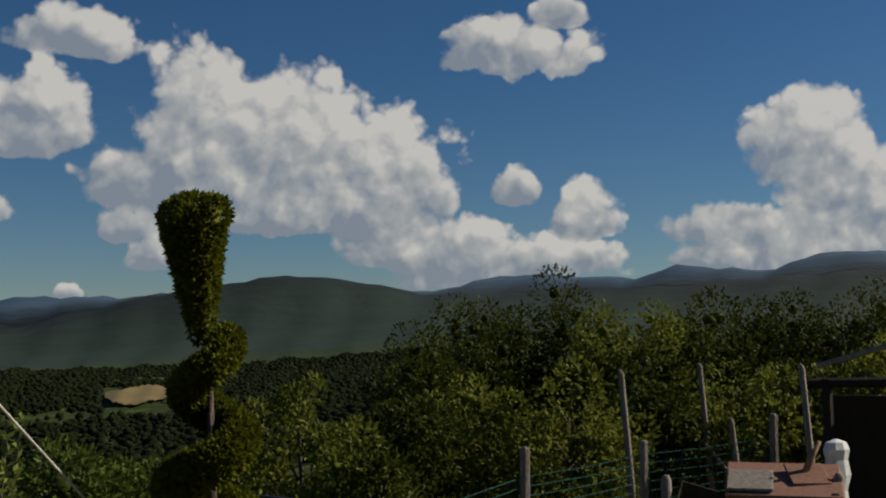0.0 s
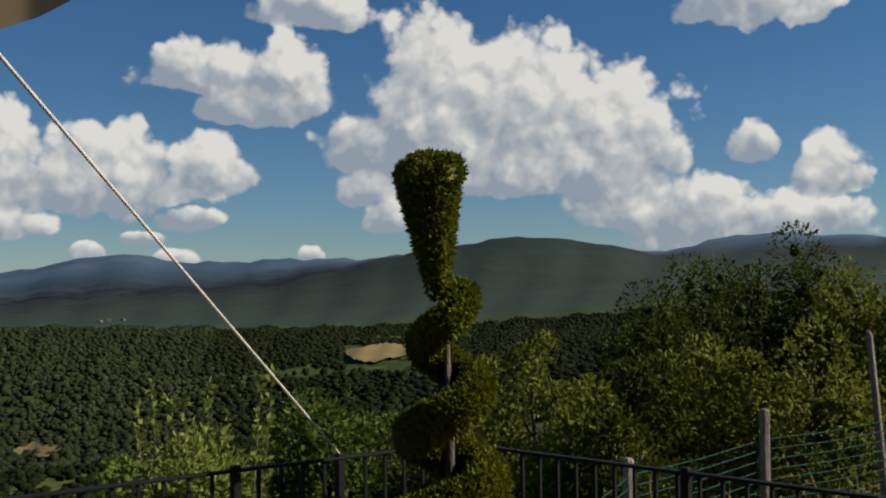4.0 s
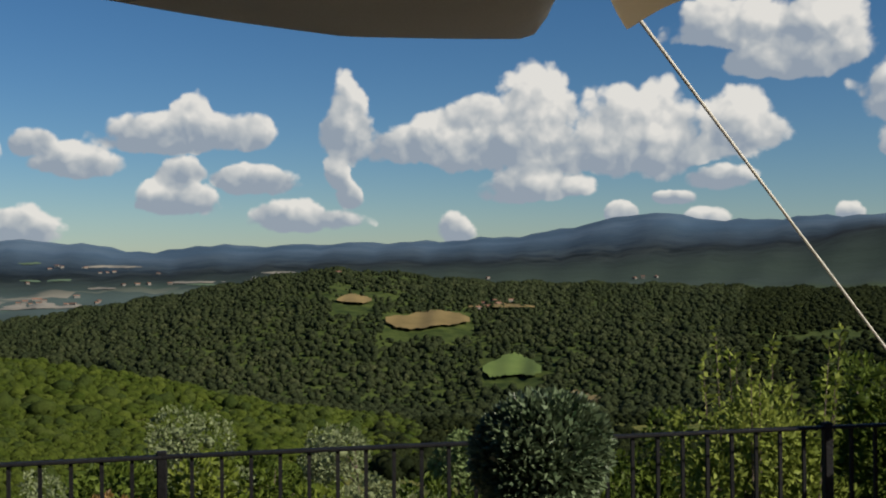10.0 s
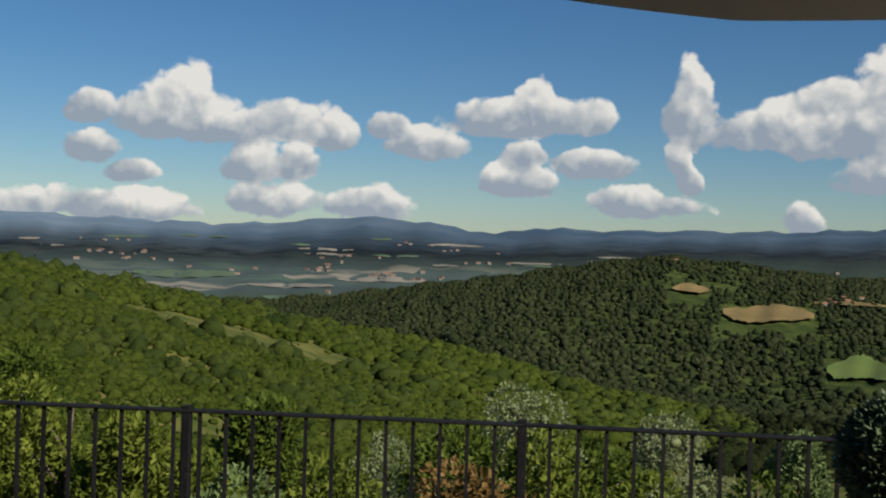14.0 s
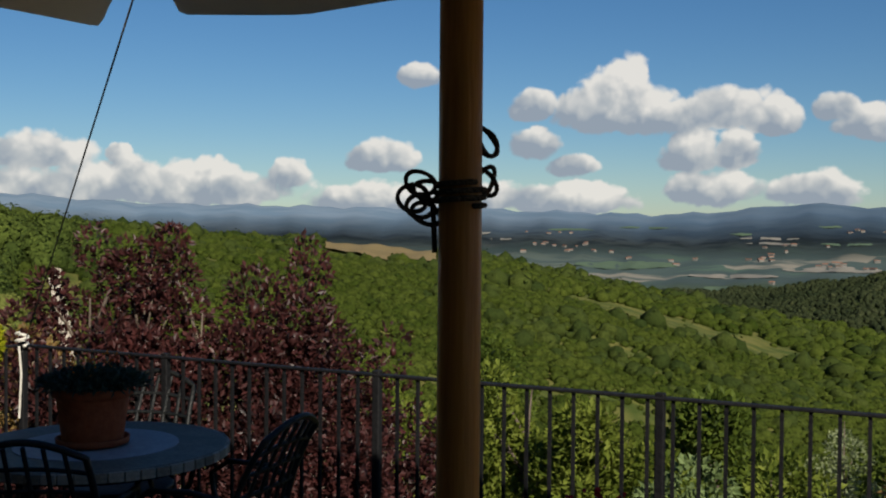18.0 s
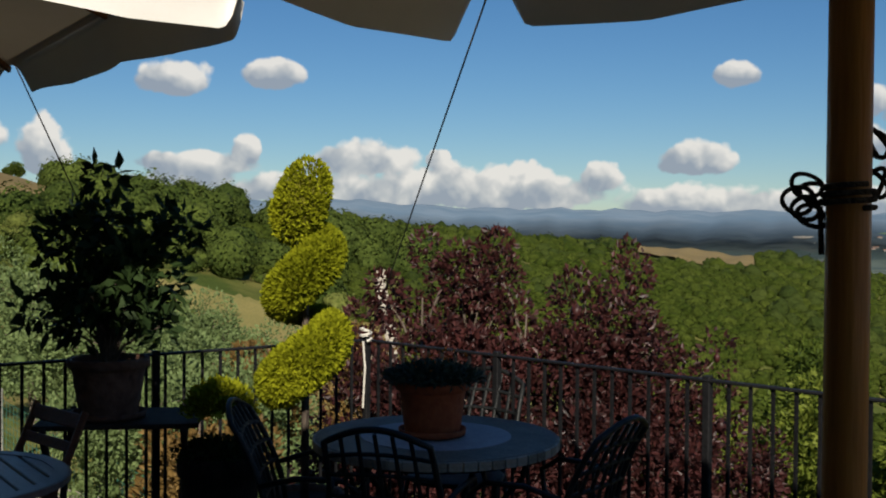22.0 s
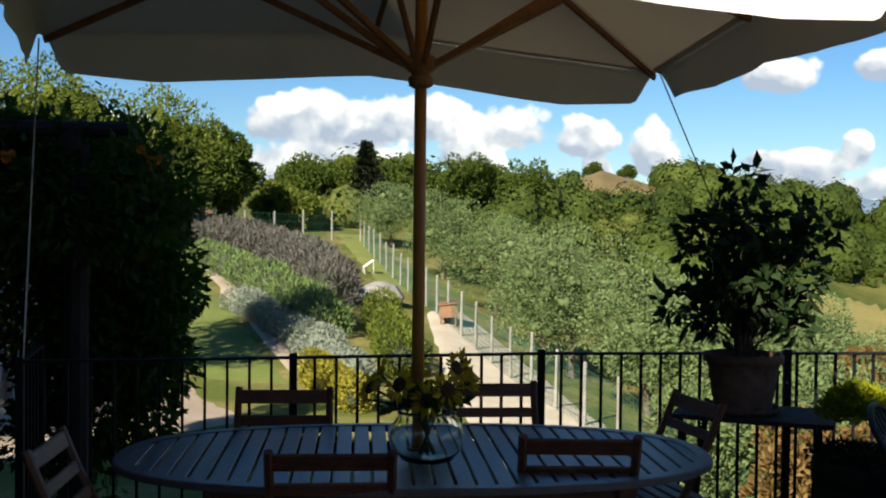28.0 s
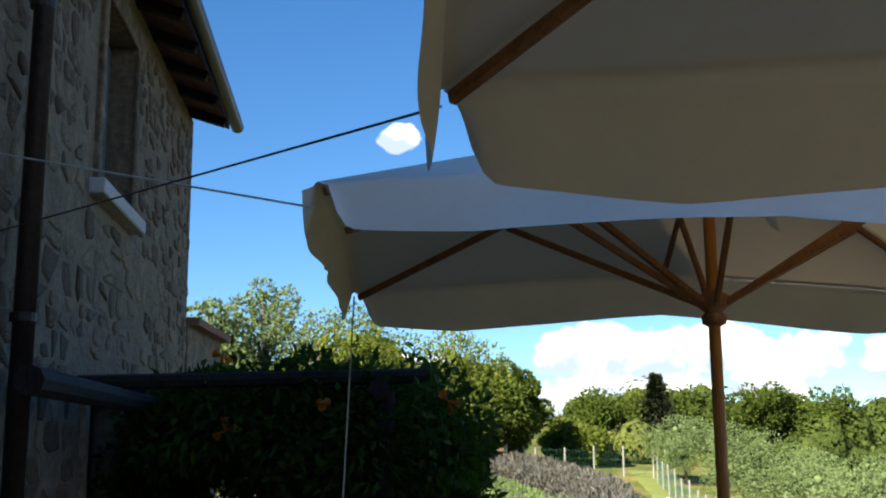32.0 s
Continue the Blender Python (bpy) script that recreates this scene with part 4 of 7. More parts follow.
# ---- trees and shrubs ----
def tree(name, label, category, base, height, crown_r, leaf, n, size, trunk_r=0.1, seed=1, crown_from=0.3, clumps=26, squash=1.0, slim=0.45, group="", lean=(0, 0), bark=None, spread=0.9, solid=0.22):
    """A tapered trunk with limbs and a crown of many leaf clumps with gaps."""
    rng = np.random.default_rng(seed)
    t = thing(name, label, category, Matrix.Translation(base), group)
    top = height * 0.85
    g = Geo()
    pts = [Vector((lean[0] * s + 0.06 * crown_r * math.sin(s * 5 + seed), lean[1] * s + 0.06 * crown_r * math.cos(s * 4 + seed), top * s)) for s in (0, 0.2, 0.4, 0.6, 0.8, 1.0)]
    g.tube([Vector((0, 0, -0.3))] + pts, [trunk_r * 1.25, trunk_r * 1.1, trunk_r * 0.9, trunk_r * 0.75, trunk_r * 0.55, trunk_r * 0.35, trunk_r * 0.12], 8)
    lo = height * crown_from
    cz = (height + lo) / 2
    hh = (height - lo) / 2
    cs, rs = [], []
    for k in range(clumps):
        w = rng.normal(0, 1, 3)
        w /= np.linalg.norm(w)
        q = rng.uniform(0.25, 0.86) ** 0.7
        c = np.array([lean[0] * 0.7 + w[0] * crown_r * q, lean[1] * 0.7 + w[1] * crown_r * q, cz + w[2] * hh * q])
        cs.append(c)
        rs.append(crown_r * slim * rng.uniform(0.55, 1.1))
        if k % 2 == 0:
            s = min(0.95, max(0.15, (c[2] - 0.25 * hh) / top))
            i = min(4, int(s * 5))
            p0 = pts[i].lerp(pts[i + 1], s * 5 - i)
            mid = (p0 + Vector(c)) / 2 + Vector((0, 0, 0.1 * crown_r))
            g.tube([p0, mid, Vector(c)], [trunk_r * 0.35, trunk_r * 0.22, trunk_r * 0.06], 5)
    part("trunk", g, bark or BARK, t, "", True)
    p, w = shell(np.array(cs), np.array(rs), n, rng, squash)
    v, f = cards(p, w + np.array([0, 0, 0.25]), size, size * 0.55, rng, spread)
    hv, hf = hulls(np.array(cs), np.array(rs) * solid, rng, 2 if crown_r > 1.0 else 1, squash)
    part("crown", crown_mesh("crown", hv, hf, v, f, leaf), None, t)
    return t


def patches(x, y, size, seed):
    """Soft uneven field of values round 0, with features of about that size in metres."""
    rng = np.random.default_rng(seed)
    total = np.zeros(len(x))
    for k in range(9):
        a, w = rng.uniform(0, 6.283), size * rng.uniform(0.6, 1.7)
        total += np.sin((x * math.cos(a) + y * math.sin(a)) / w * 3.0 + rng.uniform(0, 6.283))
    return total / 3.0


def woods(name, label, yaw0, yaw1, r0, r1, count, crown, leaf, seed, quads=40, keep=None, size=0.5, tall=1.0, gaps=None, spread=0.4, fine=2):
    """Woodland as one mass of leafy crowns on the ground, of mixed sizes, thinning out in gaps (size in metres, threshold)."""
    rng = np.random.default_rng(seed)
    yaw = rng.uniform(yaw0, yaw1, count)
    r = np.sqrt(rng.uniform(r0 * r0, r1 * r1, count))
    ok = np.ones(count, bool)
    if keep is not None:
        ok &= keep(yaw, r)
    x, y = polar(yaw, r)
    if gaps:
        ok &= patches(x, y, gaps[0], seed) + rng.normal(0, 0.25, count) > gaps[1]
    yaw, r, x, y = yaw[ok], r[ok], x[ok], y[ok]
    n = len(yaw)
    z = ground_height(yaw, r)
    cr = crown * np.exp(rng.normal(0, spread, n))
    cr = np.clip(cr, crown * 0.4, crown * 1.8)
    cen = np.stack([x, y, z + cr * 0.55 * tall], -1)
    hv, hf = hulls(cen, cr * (0.84 if quads > 100 else 1.0), rng, fine, tall, 0.42)
    many = np.maximum(3, quads * (cr / crown) ** 1.3).astype(int)
    own = np.repeat(np.arange(n), many)
    m = len(own)
    w = rng.normal(0, 1, (m, 3))
    w[:, 2] = np.abs(w[:, 2]) * 0.9 - 0.25
    w /= np.linalg.norm(w, axis=1)[:, None]
    p = cen[own] + w * (cr[own] * rng.uniform(0.84, 1.16, m))[:, None] * np.array([1, 1, tall])
    s = np.cross(w, rng.normal(0, 1, w.shape))
    s /= np.linalg.norm(s, axis=1)[:, None]
    u = np.cross(w + rng.normal(0, 0.3, w.shape), s)
    u /= np.linalg.norm(u, axis=1)[:, None]
    h = (np.sqrt(cr[own] * crown) * size * rng.uniform(0.6, 1.3, m))[:, None]
    v = np.stack([p - s * h, p - u * h * 0.7, p + s * h, p + u * h * 0.7], 1).reshape(-1, 3)
    f = np.arange(len(v)).reshape(-1, 4)
    return tagged(part(name, crown_mesh(name, hv, hf, v, f, leaf)), label, "woods", "", "stuff")


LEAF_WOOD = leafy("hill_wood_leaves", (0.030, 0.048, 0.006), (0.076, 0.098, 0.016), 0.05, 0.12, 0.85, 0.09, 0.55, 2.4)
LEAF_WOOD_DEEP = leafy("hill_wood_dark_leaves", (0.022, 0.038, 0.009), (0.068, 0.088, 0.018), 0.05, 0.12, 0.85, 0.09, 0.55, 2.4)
# Greyed leaf colours: some distance haze over the far woods is mixed in.
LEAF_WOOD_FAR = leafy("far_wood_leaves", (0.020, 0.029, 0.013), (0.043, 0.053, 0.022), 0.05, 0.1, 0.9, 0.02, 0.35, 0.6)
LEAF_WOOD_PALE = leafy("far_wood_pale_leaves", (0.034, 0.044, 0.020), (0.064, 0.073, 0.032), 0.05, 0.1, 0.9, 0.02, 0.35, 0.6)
# Cloud shadow over these woods is put into a darker leaf colour.
LEAF_CLOUD_SHADE = leafy("cloud_shade_leaves", (0.009, 0.014, 0.005), (0.027, 0.034, 0.011), 0.05, 0.1, 0.9, 0.05, 0.35, 0.8)
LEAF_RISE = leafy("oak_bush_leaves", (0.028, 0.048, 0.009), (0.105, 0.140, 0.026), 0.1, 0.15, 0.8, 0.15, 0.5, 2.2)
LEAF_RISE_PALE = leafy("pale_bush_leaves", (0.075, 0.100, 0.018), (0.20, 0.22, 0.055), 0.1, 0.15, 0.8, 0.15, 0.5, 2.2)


def off_fields(a, r):
    ok = np.ones(len(a), bool)
    el = np.degrees(np.arctan2(ground_height(a, r) - EYE_Z, r))
    for a0, a1, e0, e1 in ((16.9, 21.7, -3.9, -2.9), (22.1, 24.2, -2.6, -2.0), (13.2, 16.6, -6.6, -5.3), (-7.3, -3.7, -3.7, -2.6)):
        ok &= ~((a > a0) & (a < a1) & (el > e0 - 0.35) & (el < e1))
    ok &= ~((a > 59.0) & (a < 65.2) & (r > 215) & (r < 420))
    ok &= ~((a > 77.0) & (a < 79.3) & (r > 60) & (r < 190))
    return ok


def hill(a, r):
    return off_fields(a, r) & ~((a > 66) & (r < 80)) & ~((a > 80) & (r < 105))


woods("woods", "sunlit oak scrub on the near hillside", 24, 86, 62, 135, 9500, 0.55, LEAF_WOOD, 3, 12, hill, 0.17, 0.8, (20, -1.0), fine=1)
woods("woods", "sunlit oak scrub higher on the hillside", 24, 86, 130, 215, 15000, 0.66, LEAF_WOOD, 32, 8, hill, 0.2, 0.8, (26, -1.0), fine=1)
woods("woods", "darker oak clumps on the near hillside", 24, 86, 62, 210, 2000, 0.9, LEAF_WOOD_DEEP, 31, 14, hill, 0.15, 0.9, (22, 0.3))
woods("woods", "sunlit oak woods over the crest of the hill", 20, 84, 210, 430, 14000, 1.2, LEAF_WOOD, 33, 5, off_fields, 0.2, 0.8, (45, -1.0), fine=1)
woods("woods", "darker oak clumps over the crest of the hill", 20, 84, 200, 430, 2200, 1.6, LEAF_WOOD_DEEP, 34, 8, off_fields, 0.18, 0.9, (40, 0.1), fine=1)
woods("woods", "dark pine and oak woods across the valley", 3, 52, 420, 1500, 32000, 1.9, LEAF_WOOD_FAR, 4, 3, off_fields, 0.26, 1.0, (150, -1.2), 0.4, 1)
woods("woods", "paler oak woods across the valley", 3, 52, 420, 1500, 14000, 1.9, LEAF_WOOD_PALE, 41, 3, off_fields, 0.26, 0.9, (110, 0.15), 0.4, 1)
woods("woods", "woods below the far mountain with cloud shadow in their colour", -22, 4, 420, 1500, 22000, 1.9, LEAF_CLOUD_SHADE, 42, 3, off_fields, 0.26, 0.9, (130, -1.2), 0.4, 1)
woods("woods", "hillside woods with cloud shadow in their colour", -50, 22, 190, 430, 11000, 1.35, LEAF_CLOUD_SHADE, 5, 6, None, 0.2, 0.9, (60, -1.0), 0.4, 1)


def rise(a, r):
    top = (a > 94.6) & (a < 101.2) & (r > 116)
    return ~top & ~((a > 81) & (a < 91) & (r < 96)) & ~((a > 114.0) & (a < 115.9)) & ~((a > 106) & (r < 62))


woods("woods", "round oak bushes on the rise behind the garden", 80, 113.5, 58, 125, 330, 1.45, LEAF_RISE, 6, 230, rise, 0.105, 1.0, (14, -0.35), fine=3)
woods("woods", "paler green bushes on the rise behind the garden", 80, 113.5, 50, 120, 150, 1.2, LEAF_RISE_PALE, 61, 200, rise, 0.105, 1.0, (12, 0.0), fine=3)
woods("woods", "oak trees along the top of the rise", 76, 95.2, 125, 165, 200, 1.75, LEAF_RISE, 62, 230, lambda a, r: ~((a > 84) & (a < 86)), 0.11, 1.15, fine=3)
woods("woods", "oak trees behind the garden fence", 101.0, 113.8, 78, 98, 80, 1.6, LEAF_RISE, 63, 230, None, 0.11, 1.1, fine=3)
woods("woods", "oaks shading the soil bank and the drive", 121.5, 140.0, 50, 75, 60, 2.4, LEAF_RISE, 64, 260, None, 0.1, 1.2, fine=3)


# ---- terrace furniture ----
def rot(v, yaw):
    a = radians(yaw)
    return Vector((v[0] * math.cos(a) - v[1] * math.sin(a), v[0] * math.sin(a) + v[1] * math.cos(a), v[2] if len(v) > 2 else 0))


def oval_table():
    """A slatted oval dining table with a frame round the edge and two pairs of legs."""
    t = thing("dining_table", "oval slatted hardwood dining table with an umbrella through it", "table", pose(T2[0], T2[1], 0, 0, 0, 110.5))
    hx, hy, top = 1.16, 0.60, 0.745

    def edge(x):
        return hy * max(0.0, 1 - abs(x / hx) ** 2.6) ** (1 / 2.3)

    outline = []
    n = 72
    for k in range(n):
        a = 2 * math.pi * k / n
        c, s = math.cos(a), math.sin(a)
        outline.append((math.copysign(abs(c) ** 0.80, c), math.copysign(abs(s) ** 0.86, s)))
    verts, faces = [], []
    for k, (c, s) in enumerate(outline):
        for f, z in ((0.91, top - 0.03), (1.0, top - 0.026), (1.0, top - 0.004), (0.99, top), (0.91, top)):
            verts.append((c * hx * (1 - (1 - f) * 0.6), s * hy * f, z))
    for k in range(n):
        for i in range(5):
            a, b = k * 5 + i, ((k + 1) % n) * 5 + i
            a2, b2 = k * 5 + (i + 1) % 5, ((k + 1) % n) * 5 + (i + 1) % 5
            faces.append((a, b, b2, a2))
    part("edge_frame", Geo().add(verts, faces), WOOD_TABLE, t)
    step = 0.072
    k = -15
    while k <= 15:
        x = k * step
        y = edge(abs(x) + step * 0.5) * 0.925
        if y > 0.08:
            if abs(x) < 0.03:
                for s in (-1, 1):
                    part("slat", Geo().box((x, s * (y + 0.05) / 2, top - 0.014), (step - 0.011, y - 0.05, 0.022), bevel=0.003), WOOD_TABLE, t)
            else:
                part("slat", Geo().box((x, 0, top - 0.014), (step - 0.011, 2 * y, 0.022), bevel=0.003), WOOD_TABLE, t)
        k += 1
    for s in (-1, 1):
        part("apron", Geo().box((0, s * 0.36, top - 0.07), (1.5, 0.024, 0.07), bevel=0.004), WOOD_RED, t)
        part("cross_rail", Geo().box((s * 0.74, 0, top - 0.07), (0.03, 0.72, 0.06), bevel=0.004), WOOD_RED, t)
        for s2 in (-1, 1):
            part("leg", Geo().box((s * 0.74, s2 * 0.37, (top - 0.03) / 2), (0.06, 0.06, top - 0.03), bevel=0.006), WOOD_RED, t)
    part("umbrella_ring", Geo().lathe([(0.030, -0.01), (0.045, -0.01), (0.045, 0.004), (0.030, 0.004)], (0, 0, top), 20), WOOD_RED, t)
    return t


oval_table()


def slat_chair(m, label, built=[]):
    """A folding garden chair: slatted back between two raked posts, slatted seat, crossed legs."""
    if built:
        ob = copy_thing(built[0], m)
        return tagged(ob, label)
    c = thing("folding_chair", label, "chair", m, "folding chairs round the oval table")
    for s in (-1, 1):
        x = s * 0.205
        part("back_post", Geo().tube([(x, 0.24, 0.0), (x, 0.02, 0.42), (x, -0.14, 0.74), (x, -0.20, 0.885)], 0.017, 6), WOOD_RED, c)
        part("front_leg", Geo().tube([(x * 0.88, -0.22, 0.0), (x * 0.88, 0.0, 0.30), (x * 0.88, 0.20, 0.445)], 0.015, 6), WOOD_RED, c)
        part("seat_rail", Geo().box((x * 0.95, 0.02, 0.43), (0.022, 0.40, 0.035), bevel=0.004), WOOD_RED, c)
    for k in range(6):
        part("seat_slat", Geo().box((0, 0.20 - k * 0.07, 0.455), (0.41, 0.055, 0.016), bevel=0.003), WOOD_RED, c)
    for z, h in ((0.845, 0.062), (0.745, 0.045), (0.655, 0.045), (0.565, 0.045)):
        y = -0.14 - 0.06 * (z - 0.74) / 0.145 if z > 0.74 else 0.02 - 0.16 * (z - 0.42) / 0.32
        part("back_slat", Geo().box((0, y, z), (0.41, 0.018, h), tilt=20, bevel=0.004), WOOD_RED, c)
    for z, y in ((0.20, 0.135), (0.16, -0.09)):
        part("stretcher", Geo().tube([(-0.20, y, z), (0.20, y, z)], 0.011, 6), WOOD_RED, c)
    built.append(c)
    return c


def chair_at(x, y, face, label, lean=0.0):
    """face: the bearing towards which a sitter looks; (x, y) lies under the top of the back."""
    a = radians(face)
    d = Vector((-math.sin(a), math.cos(a), 0))
    return slat_chair(pose(x + d.x * 0.20, y + d.y * 0.20, 0, 0, 0, face), label)


chair_at(-3.46, -1.51, 110.5, "reddish slatted folding chair pushed to the table's near side")
chair_at(-3.98, -0.76, 106.0, "reddish slatted folding chair beside the flower vase")
chair_at(-4.66, -2.22, -69.5, "reddish slatted folding chair between table and railing")
chair_at(-5.17, -1.38, -69.5, "reddish slatted folding chair against the railing")
chair_at(-5.05, -0.40, 212.0, "reddish slatted folding chair turned at the table's end")
chair_at(-3.33, -2.52, 20.0, "dark slatted folding chair at the table's house end")


def round_table():
    t = thing("stone_table", "round stone-topped garden table with a tiled rim", "table", pose(T1[0], T1[1], 0))
    r, z = 0.535, 0.74
    part("top", Geo().lathe([(r - 0.015, z - 0.045), (r - 0.004, z - 0.040), (r - 0.004, z - 0.006), (r - 0.012, z)], (0, 0, 0), 64), MOSAIC, t)
    part("pale_disc", Geo().lathe([(0.33, z - 0.002), (0.33, z + 0.0035)], (0, 0, 0), 48), MOSAIC_PALE, t, "pale grey inner disc")
    tile = Geo().box((r, 0, z - 0.022), (0.012, 0.056, 0.040), bevel=0.003).mesh("rim_tile", MOSAIC_RIM)
    for k in range(56):
        ob = part("rim_tile", tile, None, t)
        ob.rotation_euler = (0, 0, 2 * math.pi * k / 56)
    ring = Geo().tube([(0.44 * math.cos(a), 0.44 * math.sin(a), z - 0.06) for a in np.linspace(0, 2 * math.pi, 40)], 0.011, 6)
    part("ring", ring, IRON, t)
    for k in range(4):
        a = math.pi / 4 + k * math.pi / 2
        c, s = math.cos(a), math.sin(a)
        part("leg", Geo().tube([(0.44 * c, 0.44 * s, z - 0.055), (0.42 * c, 0.42 * s, 0.60), (0.22 * c, 0.22 * s, 0.38), (0.20 * c, 0.20 * s, 0.28), (0.36 * c, 0.36 * s, 0.05), (0.42 * c, 0.42 * s, 0.012)], 0.012, 8), IRON, t, "", True)
    return t


round_table()


def iron_chair(m, label, built=[]):
    """A cast garden armchair: curved lattice back, looped arms, round seat."""
    if built:
        return tagged(copy_thing(built[0], m), label)
    c = thing("cast_armchair", label, "chair", m, "cast chairs round the stone table")

    def back(u, v):
        x = (u - 0.5) * 0.46 * (1 - 0.12 * v)
        return Vector((x, -0.20 - 0.05 * v - 0.10 * v * v + 0.5 * x * x, 0.46 + 0.43 * v - 0.35 * (x * v) ** 2 * 2))

    rim = [back(0, v) for v in np.linspace(0, 1, 8)] + [back(u, 1.0 + 0.08 * math.sin(math.pi * u)) for u in np.linspace(0.05, 0.95, 12)] + [back(1, v) for v in np.linspace(1, 0, 8)]
    part("back_frame", Geo().tube(rim, 0.013, 8), IRON_GREY, c, "", True)
    for u in np.linspace(0.17, 0.83, 5):
        part("back_strap", Geo().tube([back(u, v) for v in np.linspace(0.02, 1.03, 6)], 0.009, 6), IRON_GREY, c)
    for v in (0.2, 0.42, 0.64, 0.84):
        part("back_strap", Geo().tube([back(u, v) for u in np.linspace(0, 1, 8)], 0.009, 6), IRON_GREY, c)
    part("seat", Geo().lathe([(0.20, 0.425), (0.235, 0.43), (0.24, 0.445), (0.225, 0.452), (0.10, 0.445)], (0, 0, 0), 32), IRON_GREY, c, "pierced cast seat", True)
    for s in (-1, 1):
        part("arm", Geo().tube([(s * 0.225, -0.21, 0.62), (s * 0.26, -0.05, 0.66), (s * 0.275, 0.12, 0.655), (s * 0.265, 0.20, 0.60), (s * 0.24, 0.17, 0.52), (s * 0.22, 0.10, 0.44)], 0.012, 8), IRON_GREY, c, "", True)
        part("leg", Geo().tube([(s * 0.18, 0.15, 0.43), (s * 0.21, 0.19, 0.25), (s * 0.20, 0.20, 0.10), (s * 0.22, 0.24, 0.012)], 0.013, 8), IRON_GREY, c, "", True)
        part("leg", Geo().tube([(s * 0.17, -0.17, 0.46), (s * 0.19, -0.19, 0.25), (s * 0.19, -0.22, 0.10), (s * 0.21, -0.27, 0.012)], 0.013, 8), IRON_GREY, c, "", True)
    built.append(c)
    return c


def iron_at(x, y, face, label):
    a = radians(face)
    return iron_chair(pose(x - math.sin(a) * 0.3, y + math.cos(a) * 0.3, 0, 0, 0, face), label)


iron_at(-4.78, 0.36, -15.0, "dark cast-metal armchair with a lattice back, seen edge-on")
iron_at(-4.10, 0.78, 62.0, "dark cast-metal armchair with its back to the camera")
iron_at(-4.10, 1.72, 128.0, "dark cast-metal armchair with scrolled arms by the plum tree")
iron_at(-5.50, 1.62, 225.0, "dark cast-metal armchair tucked behind the stone table")


# ---- pots and plants on the terrace ----
def pot(name, label, category, at, r, h, mat, leaf=None, ribs=0, saucer=True, taper=0.70):
    p = thing(name, label, category, Matrix.Translation(at))
    prof = [(r * taper * 0.98, 0.0)]
    for k in range(1, 9):
        s = k / 10
        bulge = 0.012 * r * math.sin(s * 25) if ribs else 0
        prof.append((r * (taper + (0.93 - taper) * s) + bulge, h * s))
    prof += [(r * 0.92, h * 0.84), (r * 1.0, h * 0.86), (r * 1.01, h * 0.97), (r * 0.98, h), (r * 0.88, h), (r * 0.86, h * 0.90)]
    part("body", Geo().lathe(prof, (0, 0, 0), 36), mat, p, "", True)
    part("soil", Geo().lathe([(r * 0.86, h * 0.88), (r * 0.86, h * 0.905)], (0, 0, 0), 24), SOIL, p)
    if saucer:
        part("saucer", Geo().lathe([(r * 0.80, -0.0), (r * 0.90, 0.004), (r * 0.92, 0.03), (r * 0.87, 0.03), (r * 0.85, 0.012)], (0, 0, -0.0), 32), mat, p, "", True)
    return p


def tuft(parent, n, center, radii, leaf, length, width, seed, up=0.5, name="foliage", spread=0.7):
    rng = np.random.default_rng(seed)
    w = rng.normal(0, 1, (n, 3))
    w /= np.linalg.norm(w, axis=1)[:, None]
    w[:, 2] = np.abs(w[:, 2]) * (1 if up > 0.3 else 0.5) - 0.15
    p = np.array(center) + w * np.array(radii) * rng.uniform(0.3, 0.95, (n, 1))
    v, f = cards(p, w + np.array([0, 0, up]), length, width, rng, spread)
    return part(name, mesh_from(name, v, f, leaf), None, parent)


z1 = 0.748
p1 = pot("potted_plant", "grey-green bushy herb in a terracotta pot on the stone table", "potted plant", (-4.79, 1.16, z1), 0.162, 0.235, TERRACOTTA, taper=0.74)
LEAF_HERB = leafy("dusty_herb_leaves", (0.022, 0.035, 0.022), (0.075, 0.10, 0.065), 0.2, 0.2)
tuft(p1, 3600, (0, 0, 0.26), (0.235, 0.235, 0.14), LEAF_HERB, 0.035, 0.012, 5, 0.3)
tuft(p1, 60, (0, 0, 0.31), (0.20, 0.20, 0.10), PETAL_ORANGE, 0.016, 0.014, 6, 0.5, "flower_heads")

stand = thing("plant_stand", "dark wooden folding stand with crossed legs carrying the citrus pot", "stand", pose(-5.44, -0.16, 0, 0, 0, 84))
part("top", Geo().box((0, 0, 0.755), (0.72, 0.46, 0.022), bevel=0.004), DARK_WOOD, stand)
for s in (-1, 1):
    part("leg", Geo().box((0, 0, 0), (0.028, 0.036, 0.98), bevel=0.004, m=Matrix.Translation((s * 0.30, 0, 0.375)) @ Euler((radians(38), 0, 0)).to_matrix().to_4x4()), DARK_WOOD, stand)
    part("leg", Geo().box((0, 0, 0), (0.028, 0.036, 0.98), bevel=0.004, m=Matrix.Translation((s * 0.268, 0, 0.375)) @ Euler((radians(-38), 0, 0)).to_matrix().to_4x4()), DARK_WOOD, stand)
    part("brace", Geo().tube([(-0.28, s * 0.14, 0.20), (0.28, s * 0.14, 0.20)], 0.010, 6), DARK_WOOD, stand)
p2 = pot("citrus_tree", "dark-leaved citrus tree in a ribbed terracotta pot", "potted plant", (-5.42, -0.22, 0.768), 0.185, 0.275, TERRACOTTA_OLD, ribs=1)
rng = np.random.default_rng(11)
g = Geo()
cs, rs = [], []
